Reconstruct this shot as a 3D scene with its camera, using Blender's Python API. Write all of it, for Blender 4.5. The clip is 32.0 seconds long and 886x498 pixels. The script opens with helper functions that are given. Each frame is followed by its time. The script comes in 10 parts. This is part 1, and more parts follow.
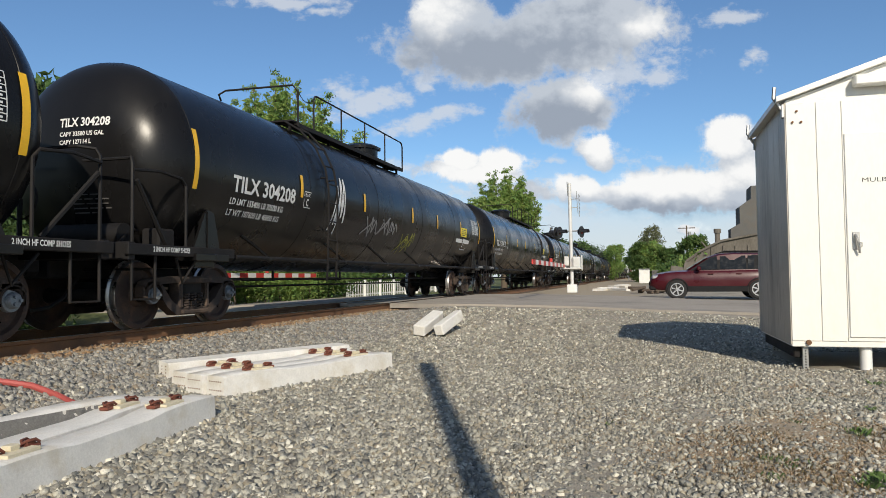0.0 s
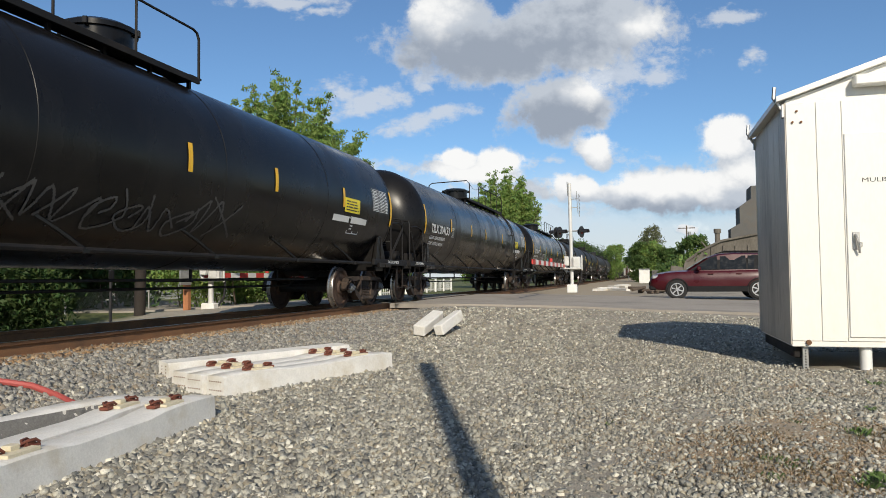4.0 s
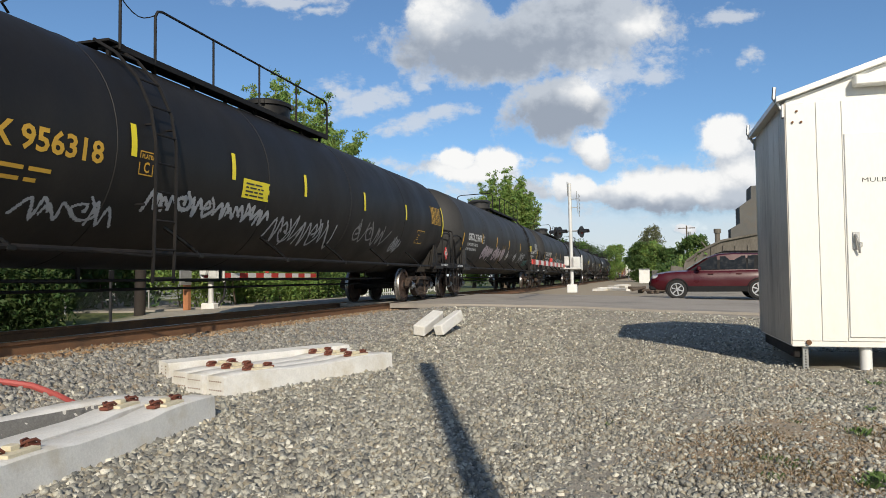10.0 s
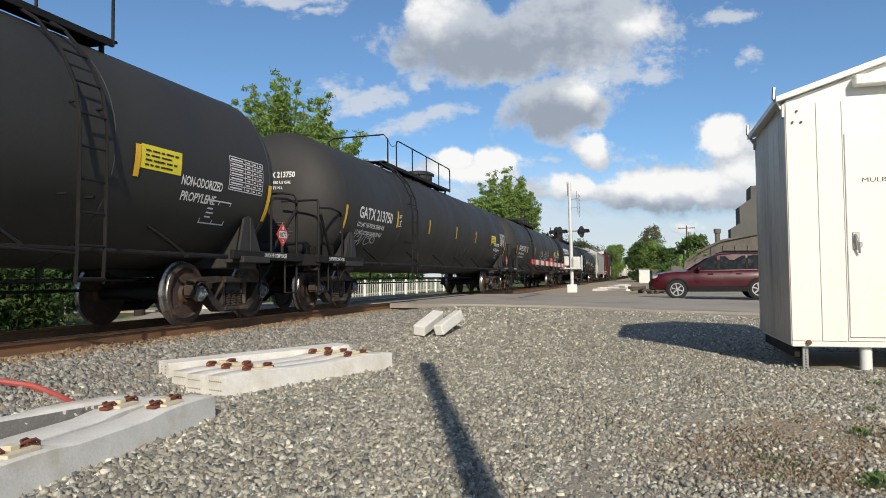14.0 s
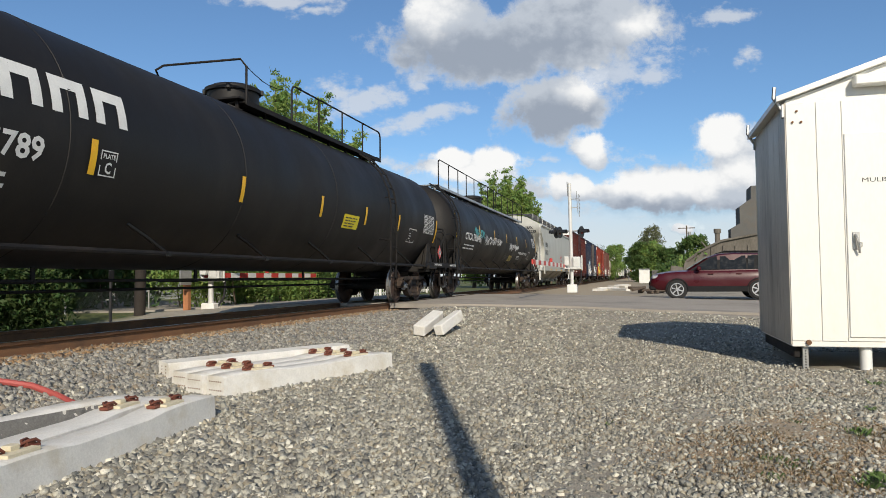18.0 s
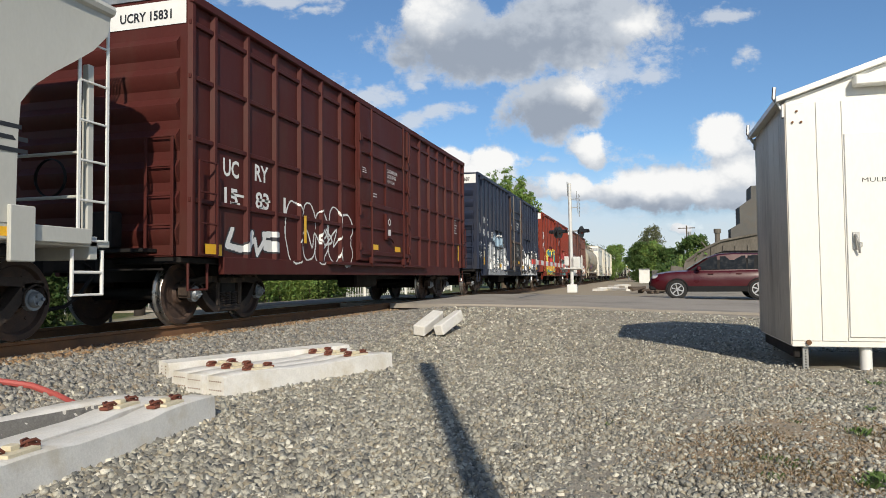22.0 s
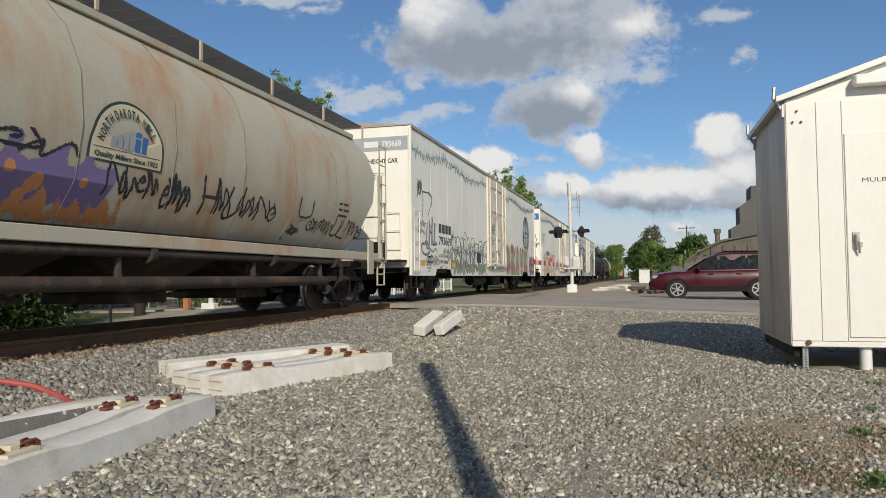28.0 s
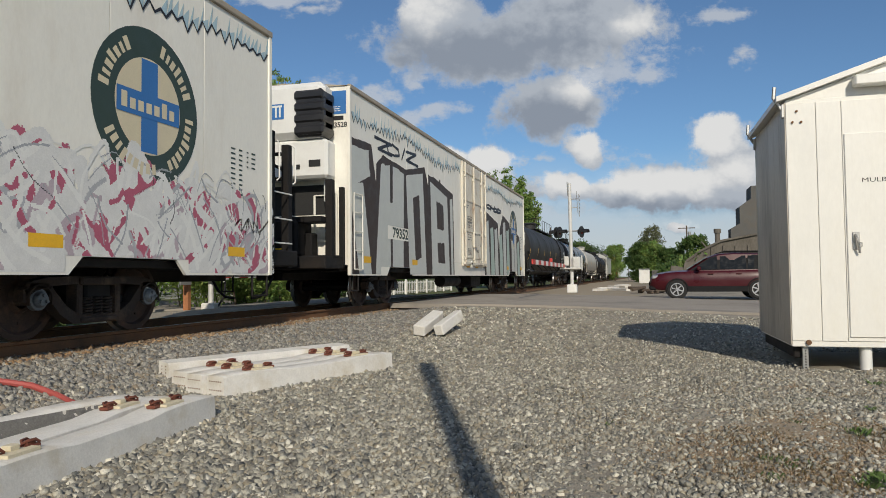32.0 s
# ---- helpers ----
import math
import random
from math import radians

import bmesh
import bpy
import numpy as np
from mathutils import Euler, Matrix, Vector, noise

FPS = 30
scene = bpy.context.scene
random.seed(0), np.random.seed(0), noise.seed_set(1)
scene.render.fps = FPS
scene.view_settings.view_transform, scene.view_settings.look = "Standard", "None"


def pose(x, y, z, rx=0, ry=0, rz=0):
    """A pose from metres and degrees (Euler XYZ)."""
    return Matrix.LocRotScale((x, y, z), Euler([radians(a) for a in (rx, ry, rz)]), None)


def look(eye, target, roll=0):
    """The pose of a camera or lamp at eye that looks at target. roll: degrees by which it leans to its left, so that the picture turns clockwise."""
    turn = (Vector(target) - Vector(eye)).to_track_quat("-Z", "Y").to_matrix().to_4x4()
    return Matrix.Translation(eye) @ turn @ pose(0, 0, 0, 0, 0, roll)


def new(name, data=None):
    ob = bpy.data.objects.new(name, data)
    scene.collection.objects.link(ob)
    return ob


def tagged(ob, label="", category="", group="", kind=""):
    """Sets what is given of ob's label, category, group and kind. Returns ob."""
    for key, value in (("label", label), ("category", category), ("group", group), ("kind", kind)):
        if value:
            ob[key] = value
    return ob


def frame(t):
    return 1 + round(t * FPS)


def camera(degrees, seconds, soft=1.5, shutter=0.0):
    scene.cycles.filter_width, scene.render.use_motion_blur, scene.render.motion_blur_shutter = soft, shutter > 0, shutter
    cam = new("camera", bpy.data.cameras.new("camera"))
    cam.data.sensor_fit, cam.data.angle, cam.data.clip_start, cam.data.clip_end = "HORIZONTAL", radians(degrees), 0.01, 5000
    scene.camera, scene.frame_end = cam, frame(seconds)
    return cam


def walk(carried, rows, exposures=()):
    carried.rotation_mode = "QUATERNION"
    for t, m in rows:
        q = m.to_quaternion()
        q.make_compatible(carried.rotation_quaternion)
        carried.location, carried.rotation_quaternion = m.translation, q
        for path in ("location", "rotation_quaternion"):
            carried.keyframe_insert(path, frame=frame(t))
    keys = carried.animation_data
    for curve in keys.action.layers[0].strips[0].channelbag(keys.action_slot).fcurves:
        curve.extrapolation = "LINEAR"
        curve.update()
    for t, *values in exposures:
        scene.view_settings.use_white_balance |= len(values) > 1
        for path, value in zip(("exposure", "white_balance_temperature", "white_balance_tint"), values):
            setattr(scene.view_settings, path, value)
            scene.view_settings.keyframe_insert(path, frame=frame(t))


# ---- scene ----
# World: x runs along the track (the train moves towards -x), y to the left of it, z up; rail tops at z = 0.
EYE = (0.0, 0.0, 0.645)
cam = camera(64.13, 32.0, 0.85)
AIM = look(EYE, (9.6108, 2.7301, 1.0569), -0.589)
walk(cam, [(0, AIM), (32.0, AIM)], [(0, 0.0), (26.0, 0.0), (28.5, -0.31), (32.0, -0.39)])

# ---- light: late afternoon sun from behind the camera, blue sky ----
SUN_AZ, SUN_EL = radians(21.5), radians(30.0)
world = bpy.data.worlds.new("world")
scene.world = world
world.use_nodes = True
wn = world.node_tree.nodes
sky = wn.new("ShaderNodeTexSky")
sky.sky_type, sky.sun_disc = "NISHITA", False
sky.sun_elevation, sky.sun_rotation = SUN_EL, radians(90) - (SUN_AZ + math.pi)
sky.air_density, sky.dust_density, sky.ozone_density = 1.0, 0.2, 3.0
wn["Background"].inputs["Strength"].default_value = 0.115
tint = wn.new("ShaderNodeHueSaturation")
tint.inputs["Saturation"].default_value = 0.90
world.node_tree.links.new(sky.outputs[0], tint.inputs["Color"])
world.node_tree.links.new(tint.outputs[0], wn["Background"].inputs[0])
sun = new("sun", bpy.data.lights.new("sun", "SUN"))
sun.data.energy, sun.data.angle, sun.data.color = 4.2, radians(0.53), (1.0, 0.90, 0.74)
sun.matrix_world = look((-math.cos(SUN_AZ) * 50, -math.sin(SUN_AZ) * 50, math.tan(SUN_EL) * 50), (0, 0, 0))

# ---- clouds: a far backdrop that drifts slowly ----
CLOUD_D, CLOUD_K = 3000.0, 1251.5


def cloud_material():
    m = bpy.data.materials.new("clouds")
    m.use_nodes = True
    nt = m.node_tree
    nt.nodes.clear()
    link = nt.links.new

    def math_node(kind, a, b=None, c=None):
        n = nt.nodes.new("ShaderNodeMath")
        n.operation = kind
        for i, s in enumerate((a, b, c)):
            if s is None:
                continue
            if isinstance(s, (int, float)):
                n.inputs[i].default_value = s
            else:
                link(s, n.inputs[i])
        return n.outputs[0]

    tc = nt.nodes.new("ShaderNodeTexCoord")
    mp = nt.nodes.new("ShaderNodeMapping")
    k = CLOUD_K / CLOUD_D / 100
    mp.inputs["Scale"].default_value = (k, k, k)
    link(tc.outputs["Object"], mp.inputs["Vector"])

    def tex(scale, detail, rough, stretch=1.0, off=0.0):
        m2 = nt.nodes.new("ShaderNodeMapping")
        m2.inputs["Scale"].default_value = (1, stretch, 1)
        m2.inputs["Location"].default_value = (off, off * 0.7, 0)
        link(mp.outputs[0], m2.inputs["Vector"])
        n = nt.nodes.new("ShaderNodeTexNoise")
        n.inputs["Scale"].default_value, n.inputs["Detail"].default_value, n.inputs["Roughness"].default_value = scale, detail, rough
        link(m2.outputs[0], n.inputs["Vector"])
        return n

    warp = tex(1.6, 3.0, 0.5)
    wv = nt.nodes.new("ShaderNodeVectorMath")
    wv.operation = "MULTIPLY_ADD"
    link(warp.outputs["Color"], wv.inputs[0])
    wv.inputs[1].default_value = (0.55, 0.4, 0)
    link(mp.outputs[0], wv.inputs[2])
    sep = nt.nodes.new("ShaderNodeSeparateXYZ")
    link(wv.outputs[0], sep.inputs[0])
    X, Y = math_node("SUBTRACT", sep.outputs[0], 0.275), math_node("SUBTRACT", sep.outputs[1], 0.2)

    def lumps(items):
        out = None
        for px, py, rx, ry, wt, turn in items:
            cx, cy = (px - 784) / 100, (441 - py) / 100
            ca, sa = math.cos(radians(turn)), math.sin(radians(turn))
            dx, dy = math_node("SUBTRACT", X, cx), math_node("SUBTRACT", Y, cy)
            u = math_node("MULTIPLY_ADD", dx, ca / (rx / 100), math_node("MULTIPLY", dy, sa / (rx / 100)))
            v = math_node("MULTIPLY_ADD", dy, ca / (ry / 100), math_node("MULTIPLY", dx, -sa / (ry / 100)))
            r = math_node("SQRT", math_node("MULTIPLY_ADD", u, u, math_node("MULTIPLY", v, v)))
            d = math_node("MULTIPLY", math_node("SUBTRACT", 1.0, r), wt)
            out = d if out is None else math_node("MAXIMUM", out, d)
        return out

    def step(v, a, b):
        n = nt.nodes.new("ShaderNodeMapRange")
        n.interpolation_type = "SMOOTHSTEP"
        n.inputs["From Min"].default_value, n.inputs["From Max"].default_value = a, b
        link(v, n.inputs["Value"])
        return n.outputs[0]

    dense = lumps([(785, 35, 95, 70, 1.0, 0), (870, 85, 215, 75, 1.0, 0), (1010, 55, 190, 85, 1.0, 8), (1120, 45, 85, 40, 0.8, 10),
                   (990, 190, 115, 66, 1.0, 12), (1045, 268, 44, 34, 1.0, 0), (800, 280, 46, 26, 1.0, 0), (870, 284, 54, 30, 1.0, 0), (830, 302, 115, 26, 1.0, 0),
                   (1280, 242, 68, 42, 1.0, 0), (1310, 285, 85, 55, 1.0, 0), (1190, 335, 160, 48, 1.0, 0), (1100, 345, 80, 36, 1.0, 0),
                   (1020, 335, 66, 32, 1.0, 0), (1320, 330, 120, 55, 1.0, 0), (900, 340, 100, 30, 0.8, 0), (1215, 405, 30, 18, 0.8, 0)])
    wisp = lumps([(645, 180, 105, 30, 1.2, 14), (750, 135, 60, 26, 1.2, 25), (750, 210, 105, 20, 1.2, 12), (600, 160, 60, 22, 0.8, 0), (505, 2, 120, 16, 1.0, 0),
                  (1285, 28, 55, 20, 1.0, 12), (1325, 100, 30, 20, 0.8, 0), (1150, 137, 50, 20, 1.0, 0), (1080, 130, 140, 45, 1.0, 15), (920, 285, 40, 14, 0.6, 0), (980, 285, 40, 12, 0.6, 0),
                  (1000, 390, 230, 45, 1.0, 0), (1230, 412, 220, 40, 1.0, 0), (880, 335, 140, 34, 0.9, 0), (700, 225, 50, 14, 0.8, 5), (560, 20, 60, 14, 0.8, 0), (680, 290, 120, 18, 0.6, 0), (1100, 280, 60, 16, 0.4, 0)])
    n1 = tex(1.7, 9.0, 0.66)
    n2 = tex(3.2, 8.0, 0.6, 1.5, 7.0)
    n3 = tex(2.6, 8.0, 0.6, 1.2, 3.0)
    puff = math_node("MULTIPLY", math_node("SUBTRACT", n1.outputs["Fac"], 0.5), 1.35)
    thin = math_node("MULTIPLY", math_node("SUBTRACT", n2.outputs["Fac"], 0.5), 2.4)
    fluff = math_node("MULTIPLY", math_node("SUBTRACT", n3.outputs["Fac"], 0.5), 1.25)
    a1 = step(math_node("ADD", dense, puff), -0.04, 0.34)
    a2 = math_node("MULTIPLY", step(math_node("ADD", wisp, thin), -0.05, 0.85), 0.74)
    low = math_node("MULTIPLY", step(Y, 1.9, 0.0), 0.80)
    alpha = math_node("MAXIMUM", a1, math_node("MAXIMUM", a2, low))
    white = lumps([(765, 15, 70, 55, 0.8, 0), (1130, 45, 50, 30, 0.9, 10), (1035, 155, 50, 34, 0.9, 35), (1052, 258, 46, 36, 1.4, 0), (800, 277, 56, 30, 1.6, 0), (870, 280, 66, 34, 1.6, 0), (830, 305, 110, 26, 1.2, 0),
                   (1280, 238, 74, 50, 1.6, 0), (1170, 322, 185, 34, 1.4, 0), (1320, 300, 80, 40, 0.9, 0), (1010, 328, 75, 30, 1.2, 0), (1215, 402, 40, 24, 0.8, 0)])
    w = step(math_node("ADD", white, fluff), -0.12, 0.8)
    dark = lumps([(850, 100, 230, 56, 1.5, 0), (970, 75, 170, 55, 1.0, 0), (1000, 20, 90, 24, 0.7, 0), (970, 210, 115, 50, 1.9, 8), (1170, 368, 230, 24, 1.0, 0), (1310, 318, 70, 22, 0.6, 0), (730, 75, 85, 40, 0.9, 0)])
    g = step(math_node("ADD", dark, math_node("MULTIPLY", fluff, 1.5)), -0.1, 1.0)
    wisp_w = math_node("MAXIMUM", w, math_node("MULTIPLY", math_node("SUBTRACT", 1.0, a1), 0.36))
    c0 = nt.nodes.new("ShaderNodeMix")
    c0.data_type = "RGBA"
    link(g, c0.inputs["Factor"])
    c0.inputs["A"].default_value = (0.53, 0.58, 0.65, 1)
    c0.inputs["B"].default_value = (0.33, 0.38, 0.46, 1)
    cr = nt.nodes.new("ShaderNodeMix")
    cr.data_type = "RGBA"
    link(wisp_w, cr.inputs["Factor"])
    link(c0.outputs["Result"], cr.inputs["A"])
    cr.inputs["B"].default_value = (0.95, 0.95, 0.94, 1)
    em = nt.nodes.new("ShaderNodeEmission")
    link(cr.outputs["Result"], em.inputs["Color"])
    em.inputs["Strength"].default_value = 1.0
    tr = nt.nodes.new("ShaderNodeBsdfTransparent")
    tr.inputs[0].default_value = (0.62, 0.83, 1.0, 1)
    mix = nt.nodes.new("ShaderNodeMixShader")
    link(alpha, mix.inputs[0])
    link(tr.outputs[0], mix.inputs[1])
    link(em.outputs[0], mix.inputs[2])
    out = nt.nodes.new("ShaderNodeOutputMaterial")
    link(mix.outputs[0], out.inputs["Surface"])
    return m


cm = bpy.data.meshes.new("clouds")
cm.from_pydata([(-2600, -160, 0), (2600, -160, 0), (2600, 2400, 0), (-2600, 2400, 0)], [], [(0, 1, 2, 3)])
cm.materials.append(cloud_material())
clouds = new("clouds", cm)
tagged(clouds, "white and grey cumulus clouds in a blue sky", "clouds", kind="structure")


def cloud_pose(t):
    return AIM @ pose(-(0.62 * (t - 16.0)) / CLOUD_K * CLOUD_D, 0.12 * (t - 16.0) / CLOUD_K * CLOUD_D, -CLOUD_D)

# ---- materials ----
def nd(nt, kind, **inputs):
    n = nt.nodes.new(kind)
    for k, v in inputs.items():
        n.inputs[k.replace("_", " ")].default_value = v
    return n


def paint(name, base, rough=0.5, metal=0.0, var=0.18, scale=4.0, grain=60.0, bump=0.12, stain=None, amount=0.35,
          stain_scale=1.3, stretch=(1, 1, 1), vary=0.0, coat=0.0, spec=0.5):
    """A painted, stained surface: broad and fine variation of the base colour, a stain colour in patches, a fine relief."""
    m = bpy.data.materials.new(name)
    m.use_nodes = True
    nt = m.node_tree
    b = nt.nodes["Principled BSDF"]
    link = nt.links.new
    tc = nt.nodes.new("ShaderNodeTexCoord")
    mp = nt.nodes.new("ShaderNodeMapping")
    mp.inputs["Scale"].default_value = stretch
    link(tc.outputs["Object"], mp.inputs["Vector"])
    broad = nd(nt, "ShaderNodeTexNoise", Scale=scale, Detail=5.0, Roughness=0.6)
    fine = nd(nt, "ShaderNodeTexNoise", Scale=grain, Detail=3.0, Roughness=0.7)
    for n in (broad, fine):
        link(mp.outputs[0], n.inputs["Vector"])
    add = nt.nodes.new("ShaderNodeMath")
    add.operation = "ADD"
    link(broad.outputs["Fac"], add.inputs[0])
    link(fine.outputs["Fac"], add.inputs[1])
    rng = nd(nt, "ShaderNodeMapRange", From_Min=0.6, From_Max=1.4, To_Min=1 - var, To_Max=1 + var)
    link(add.outputs[0], rng.inputs["Value"])
    val = rng.outputs[0]
    if vary:
        oi = nt.nodes.new("ShaderNodeObjectInfo")
        r2 = nd(nt, "ShaderNodeMapRange", To_Min=1 - vary, To_Max=1 + vary)
        link(oi.outputs["Random"], r2.inputs["Value"])
        mu = nt.nodes.new("ShaderNodeMath")
        mu.operation = "MULTIPLY"
        link(val, mu.inputs[0])
        link(r2.outputs[0], mu.inputs[1])
        val = mu.outputs[0]
    hs = nd(nt, "ShaderNodeHueSaturation", Color=(*base, 1))
    link(val, hs.inputs["Value"])
    col = hs.outputs[0]
    if stain:
        sn = nd(nt, "ShaderNodeTexNoise", Scale=stain_scale, Detail=7.0, Roughness=0.68)
        link(mp.outputs[0], sn.inputs["Vector"])
        sr = nd(nt, "ShaderNodeMapRange", From_Min=0.5, From_Max=0.72, To_Min=0.0, To_Max=amount)
        link(sn.outputs["Fac"], sr.inputs["Value"])
        mx = nt.nodes.new("ShaderNodeMix")
        mx.data_type = "RGBA"
        link(sr.outputs[0], mx.inputs["Factor"])
        link(col, mx.inputs["A"])
        mx.inputs["B"].default_value = (*stain, 1)
        col = mx.outputs["Result"]
    link(col, b.inputs["Base Color"])
    rr = nd(nt, "ShaderNodeMapRange", From_Min=0.3, From_Max=0.7, To_Min=max(0.02, rough - 0.1), To_Max=min(1.0, rough + 0.12))
    link(broad.outputs["Fac"], rr.inputs["Value"])
    link(rr.outputs[0], b.inputs["Roughness"])
    b.inputs["Metallic"].default_value = metal
    b.inputs["Specular IOR Level"].default_value = spec
    b.inputs["Coat Weight"].default_value = coat
    if bump:
        bp = nd(nt, "ShaderNodeBump", Strength=bump, Distance=0.01)
        link(add.outputs[0], bp.inputs["Height"])
        link(bp.outputs[0], b.inputs["Normal"])
    return m


# ---- mesh building ----
class Mesh:
    """Gathers vertices and faces of one part."""

    def __init__(self):
        self.v, self.f = [], []

    def add(self, verts, faces):
        o = len(self.v)
        self.v += [tuple(p) for p in verts]
        self.f += [tuple(i + o for i in q) for q in faces]
        return self

    def box(self, c, s, bev=0.0, rz=0.0, ry=0.0, rx=0.0):
        h = [max(a / 2, 1e-4) for a in s]
        b = min(bev, *[a * 0.45 for a in h])
        r = pose(c[0], c[1], c[2], rx, ry, rz)
        if b <= 0:
            vs = [(x * h[0], y * h[1], z * h[2]) for x in (-1, 1) for y in (-1, 1) for z in (-1, 1)]
            fs = [(0, 1, 3, 2), (4, 6, 7, 5), (0, 4, 5, 1), (2, 3, 7, 6), (0, 2, 6, 4), (1, 5, 7, 3)]
        else:
            vs, ix = [], {}
            for sx in (-1, 1):
                for sy in (-1, 1):
                    for sz in (-1, 1):
                        for a in range(3):
                            ix[sx, sy, sz, a] = len(vs)
                            vs.append([sg * (h[k] - (0 if k == a else b)) for k, sg in enumerate((sx, sy, sz))])
            fs = []
            for a in range(3):
                o1, o2 = (a + 1) % 3, (a + 2) % 3
                for sg in (-1, 1):
                    ring = []
                    for p, q in ((-1, -1), (1, -1), (1, 1), (-1, 1)):
                        k = [0, 0, 0]
                        k[a], k[o1], k[o2] = sg, p, q
                        ring.append(ix[k[0], k[1], k[2], a])
                    fs.append(tuple(ring if sg > 0 else ring[::-1]))
                for p in (-1, 1):
                    for q in (-1, 1):
                        k0, k1 = [0, 0, 0], [0, 0, 0]
                        k0[a], k0[o1], k0[o2] = -1, p, q
                        k1[a], k1[o1], k1[o2] = 1, p, q
                        quad = (ix[(*k0, o1)], ix[(*k1, o1)], ix[(*k1, o2)], ix[(*k0, o2)])
                        fs.append(quad if p * q > 0 else quad[::-1])
            for sx in (-1, 1):
                for sy in (-1, 1):
                    for sz in (-1, 1):
                        t = tuple(ix[sx, sy, sz, a] for a in range(3))
                        fs.append(t if sx * sy * sz > 0 else t[::-1])
        return self.add([r @ Vector(p) for p in vs], fs)

    def tube(self, pts, r, n=8, cap=True):
        pts = [Vector(p) for p in pts]
        rings = []
        last = None
        for i, p in enumerate(pts):
            d = (pts[min(i + 1, len(pts) - 1)] - pts[max(i - 1, 0)]).normalized()
            a = last if last is not None and abs(last.dot(d)) < 0.95 else (Vector((0, 0, 1)) if abs(d.z) < 0.9 else Vector((1, 0, 0)))
            u = (a - d * a.dot(d)).normalized()
            last = u
            w = d.cross(u)
            rr = r[i] if isinstance(r, (list, tuple)) else r
            rings.append([p + (u * math.cos(k * math.tau / n) + w * math.sin(k * math.tau / n)) * rr for k in range(n)])
        vs = [q for ring in rings for q in ring]
        fs = [(i * n + k, i * n + (k + 1) % n, (i + 1) * n + (k + 1) % n, (i + 1) * n + k) for i in range(len(pts) - 1) for k in range(n)]
        if cap:
            fs += [tuple(range(n))[::-1], tuple((len(pts) - 1) * n + k for k in range(n))]
        return self.add(vs, fs)

    def lathe(self, prof, c, axis="x", n=24, arc=math.tau, start=0.0):
        """prof: (along, radius) pairs, turned round the axis through c."""
        full = arc > math.tau - 1e-6
        m = n if full else n + 1
        vs, fs = [], []
        for a, r in prof:
            for k in range(m):
                t = start + arc * k / n
                p, q = r * math.cos(t), r * math.sin(t)
                o = {"x": (a, p, q), "y": (q, a, p), "z": (p, q, a)}[axis]
                vs.append((c[0] + o[0], c[1] + o[1], c[2] + o[2]))
        for i in range(len(prof) - 1):
            for k in range(n):
                k2 = (k + 1) % m
                fs.append((i * m + k, i * m + k2, (i + 1) * m + k2, (i + 1) * m + k))
        return self.add(vs, fs)

    def prism(self, poly, axis, a0, a1):
        """poly: points in the two other axes (in x, y, z order), carried from a0 to a1 along axis."""
        n = len(poly)
        put = {"x": lambda a, p: (a, p[0], p[1]), "y": lambda a, p: (p[0], a, p[1]), "z": lambda a, p: (p[0], p[1], a)}[axis]
        vs = [put(a0, p) for p in poly] + [put(a1, p) for p in poly]
        fs = [tuple(range(n))[::-1], tuple(range(n, 2 * n))] + [(k, (k + 1) % n, n + (k + 1) % n, n + k) for k in range(n)]
        area = sum(poly[k][0] * poly[(k + 1) % n][1] - poly[(k + 1) % n][0] * poly[k][1] for k in range(n))
        flip = (area < 0) != (axis == "y") if a1 > a0 else (area > 0) != (axis == "y")
        return self.add(vs, [q[::-1] for q in fs] if flip else fs)

    def sheet(self, f, us, vs):
        """A grid of points f(u, v)."""
        n = len(vs)
        pts = [f(u, v) for u in us for v in vs]
        return self.add(pts, [(i * n + j, (i + 1) * n + j, (i + 1) * n + j + 1, i * n + j + 1) for i in range(len(us) - 1) for j in range(n - 1)])

    def mesh(self, name, material, smooth=True):
        me = bpy.data.meshes.new(name)
        me.from_pydata(self.v, [], self.f)
        me.materials.append(material)
        if smooth and len(self.f) < 200000:
            me.shade_smooth()
            me.set_sharp_from_angle(angle=radians(38))
        me.update()
        return me


def part(name, bm, material, parent, label="", smooth=True):
    """bm: a Mesh, or mesh data that is shared. Links it as one object under parent."""
    ob = new(name, bm.mesh(name, material, smooth) if isinstance(bm, Mesh) else bm)
    ob.parent = parent
    if label:
        ob["label"] = label
    return ob


def thing(name, bm, material, label, category, group="", kind="", m=None, smooth=True):
    ob = new(name, None if bm is None else (bm.mesh(name, material, smooth) if isinstance(bm, Mesh) else bm))
    if m is not None:
        ob.matrix_world = m
    return tagged(ob, label, category, group, kind)


def sm(a, b, x):
    t = min(1.0, max(0.0, (x - a) / (b - a)))
    return t * t * (3 - 2 * t)


LETTERS = {}


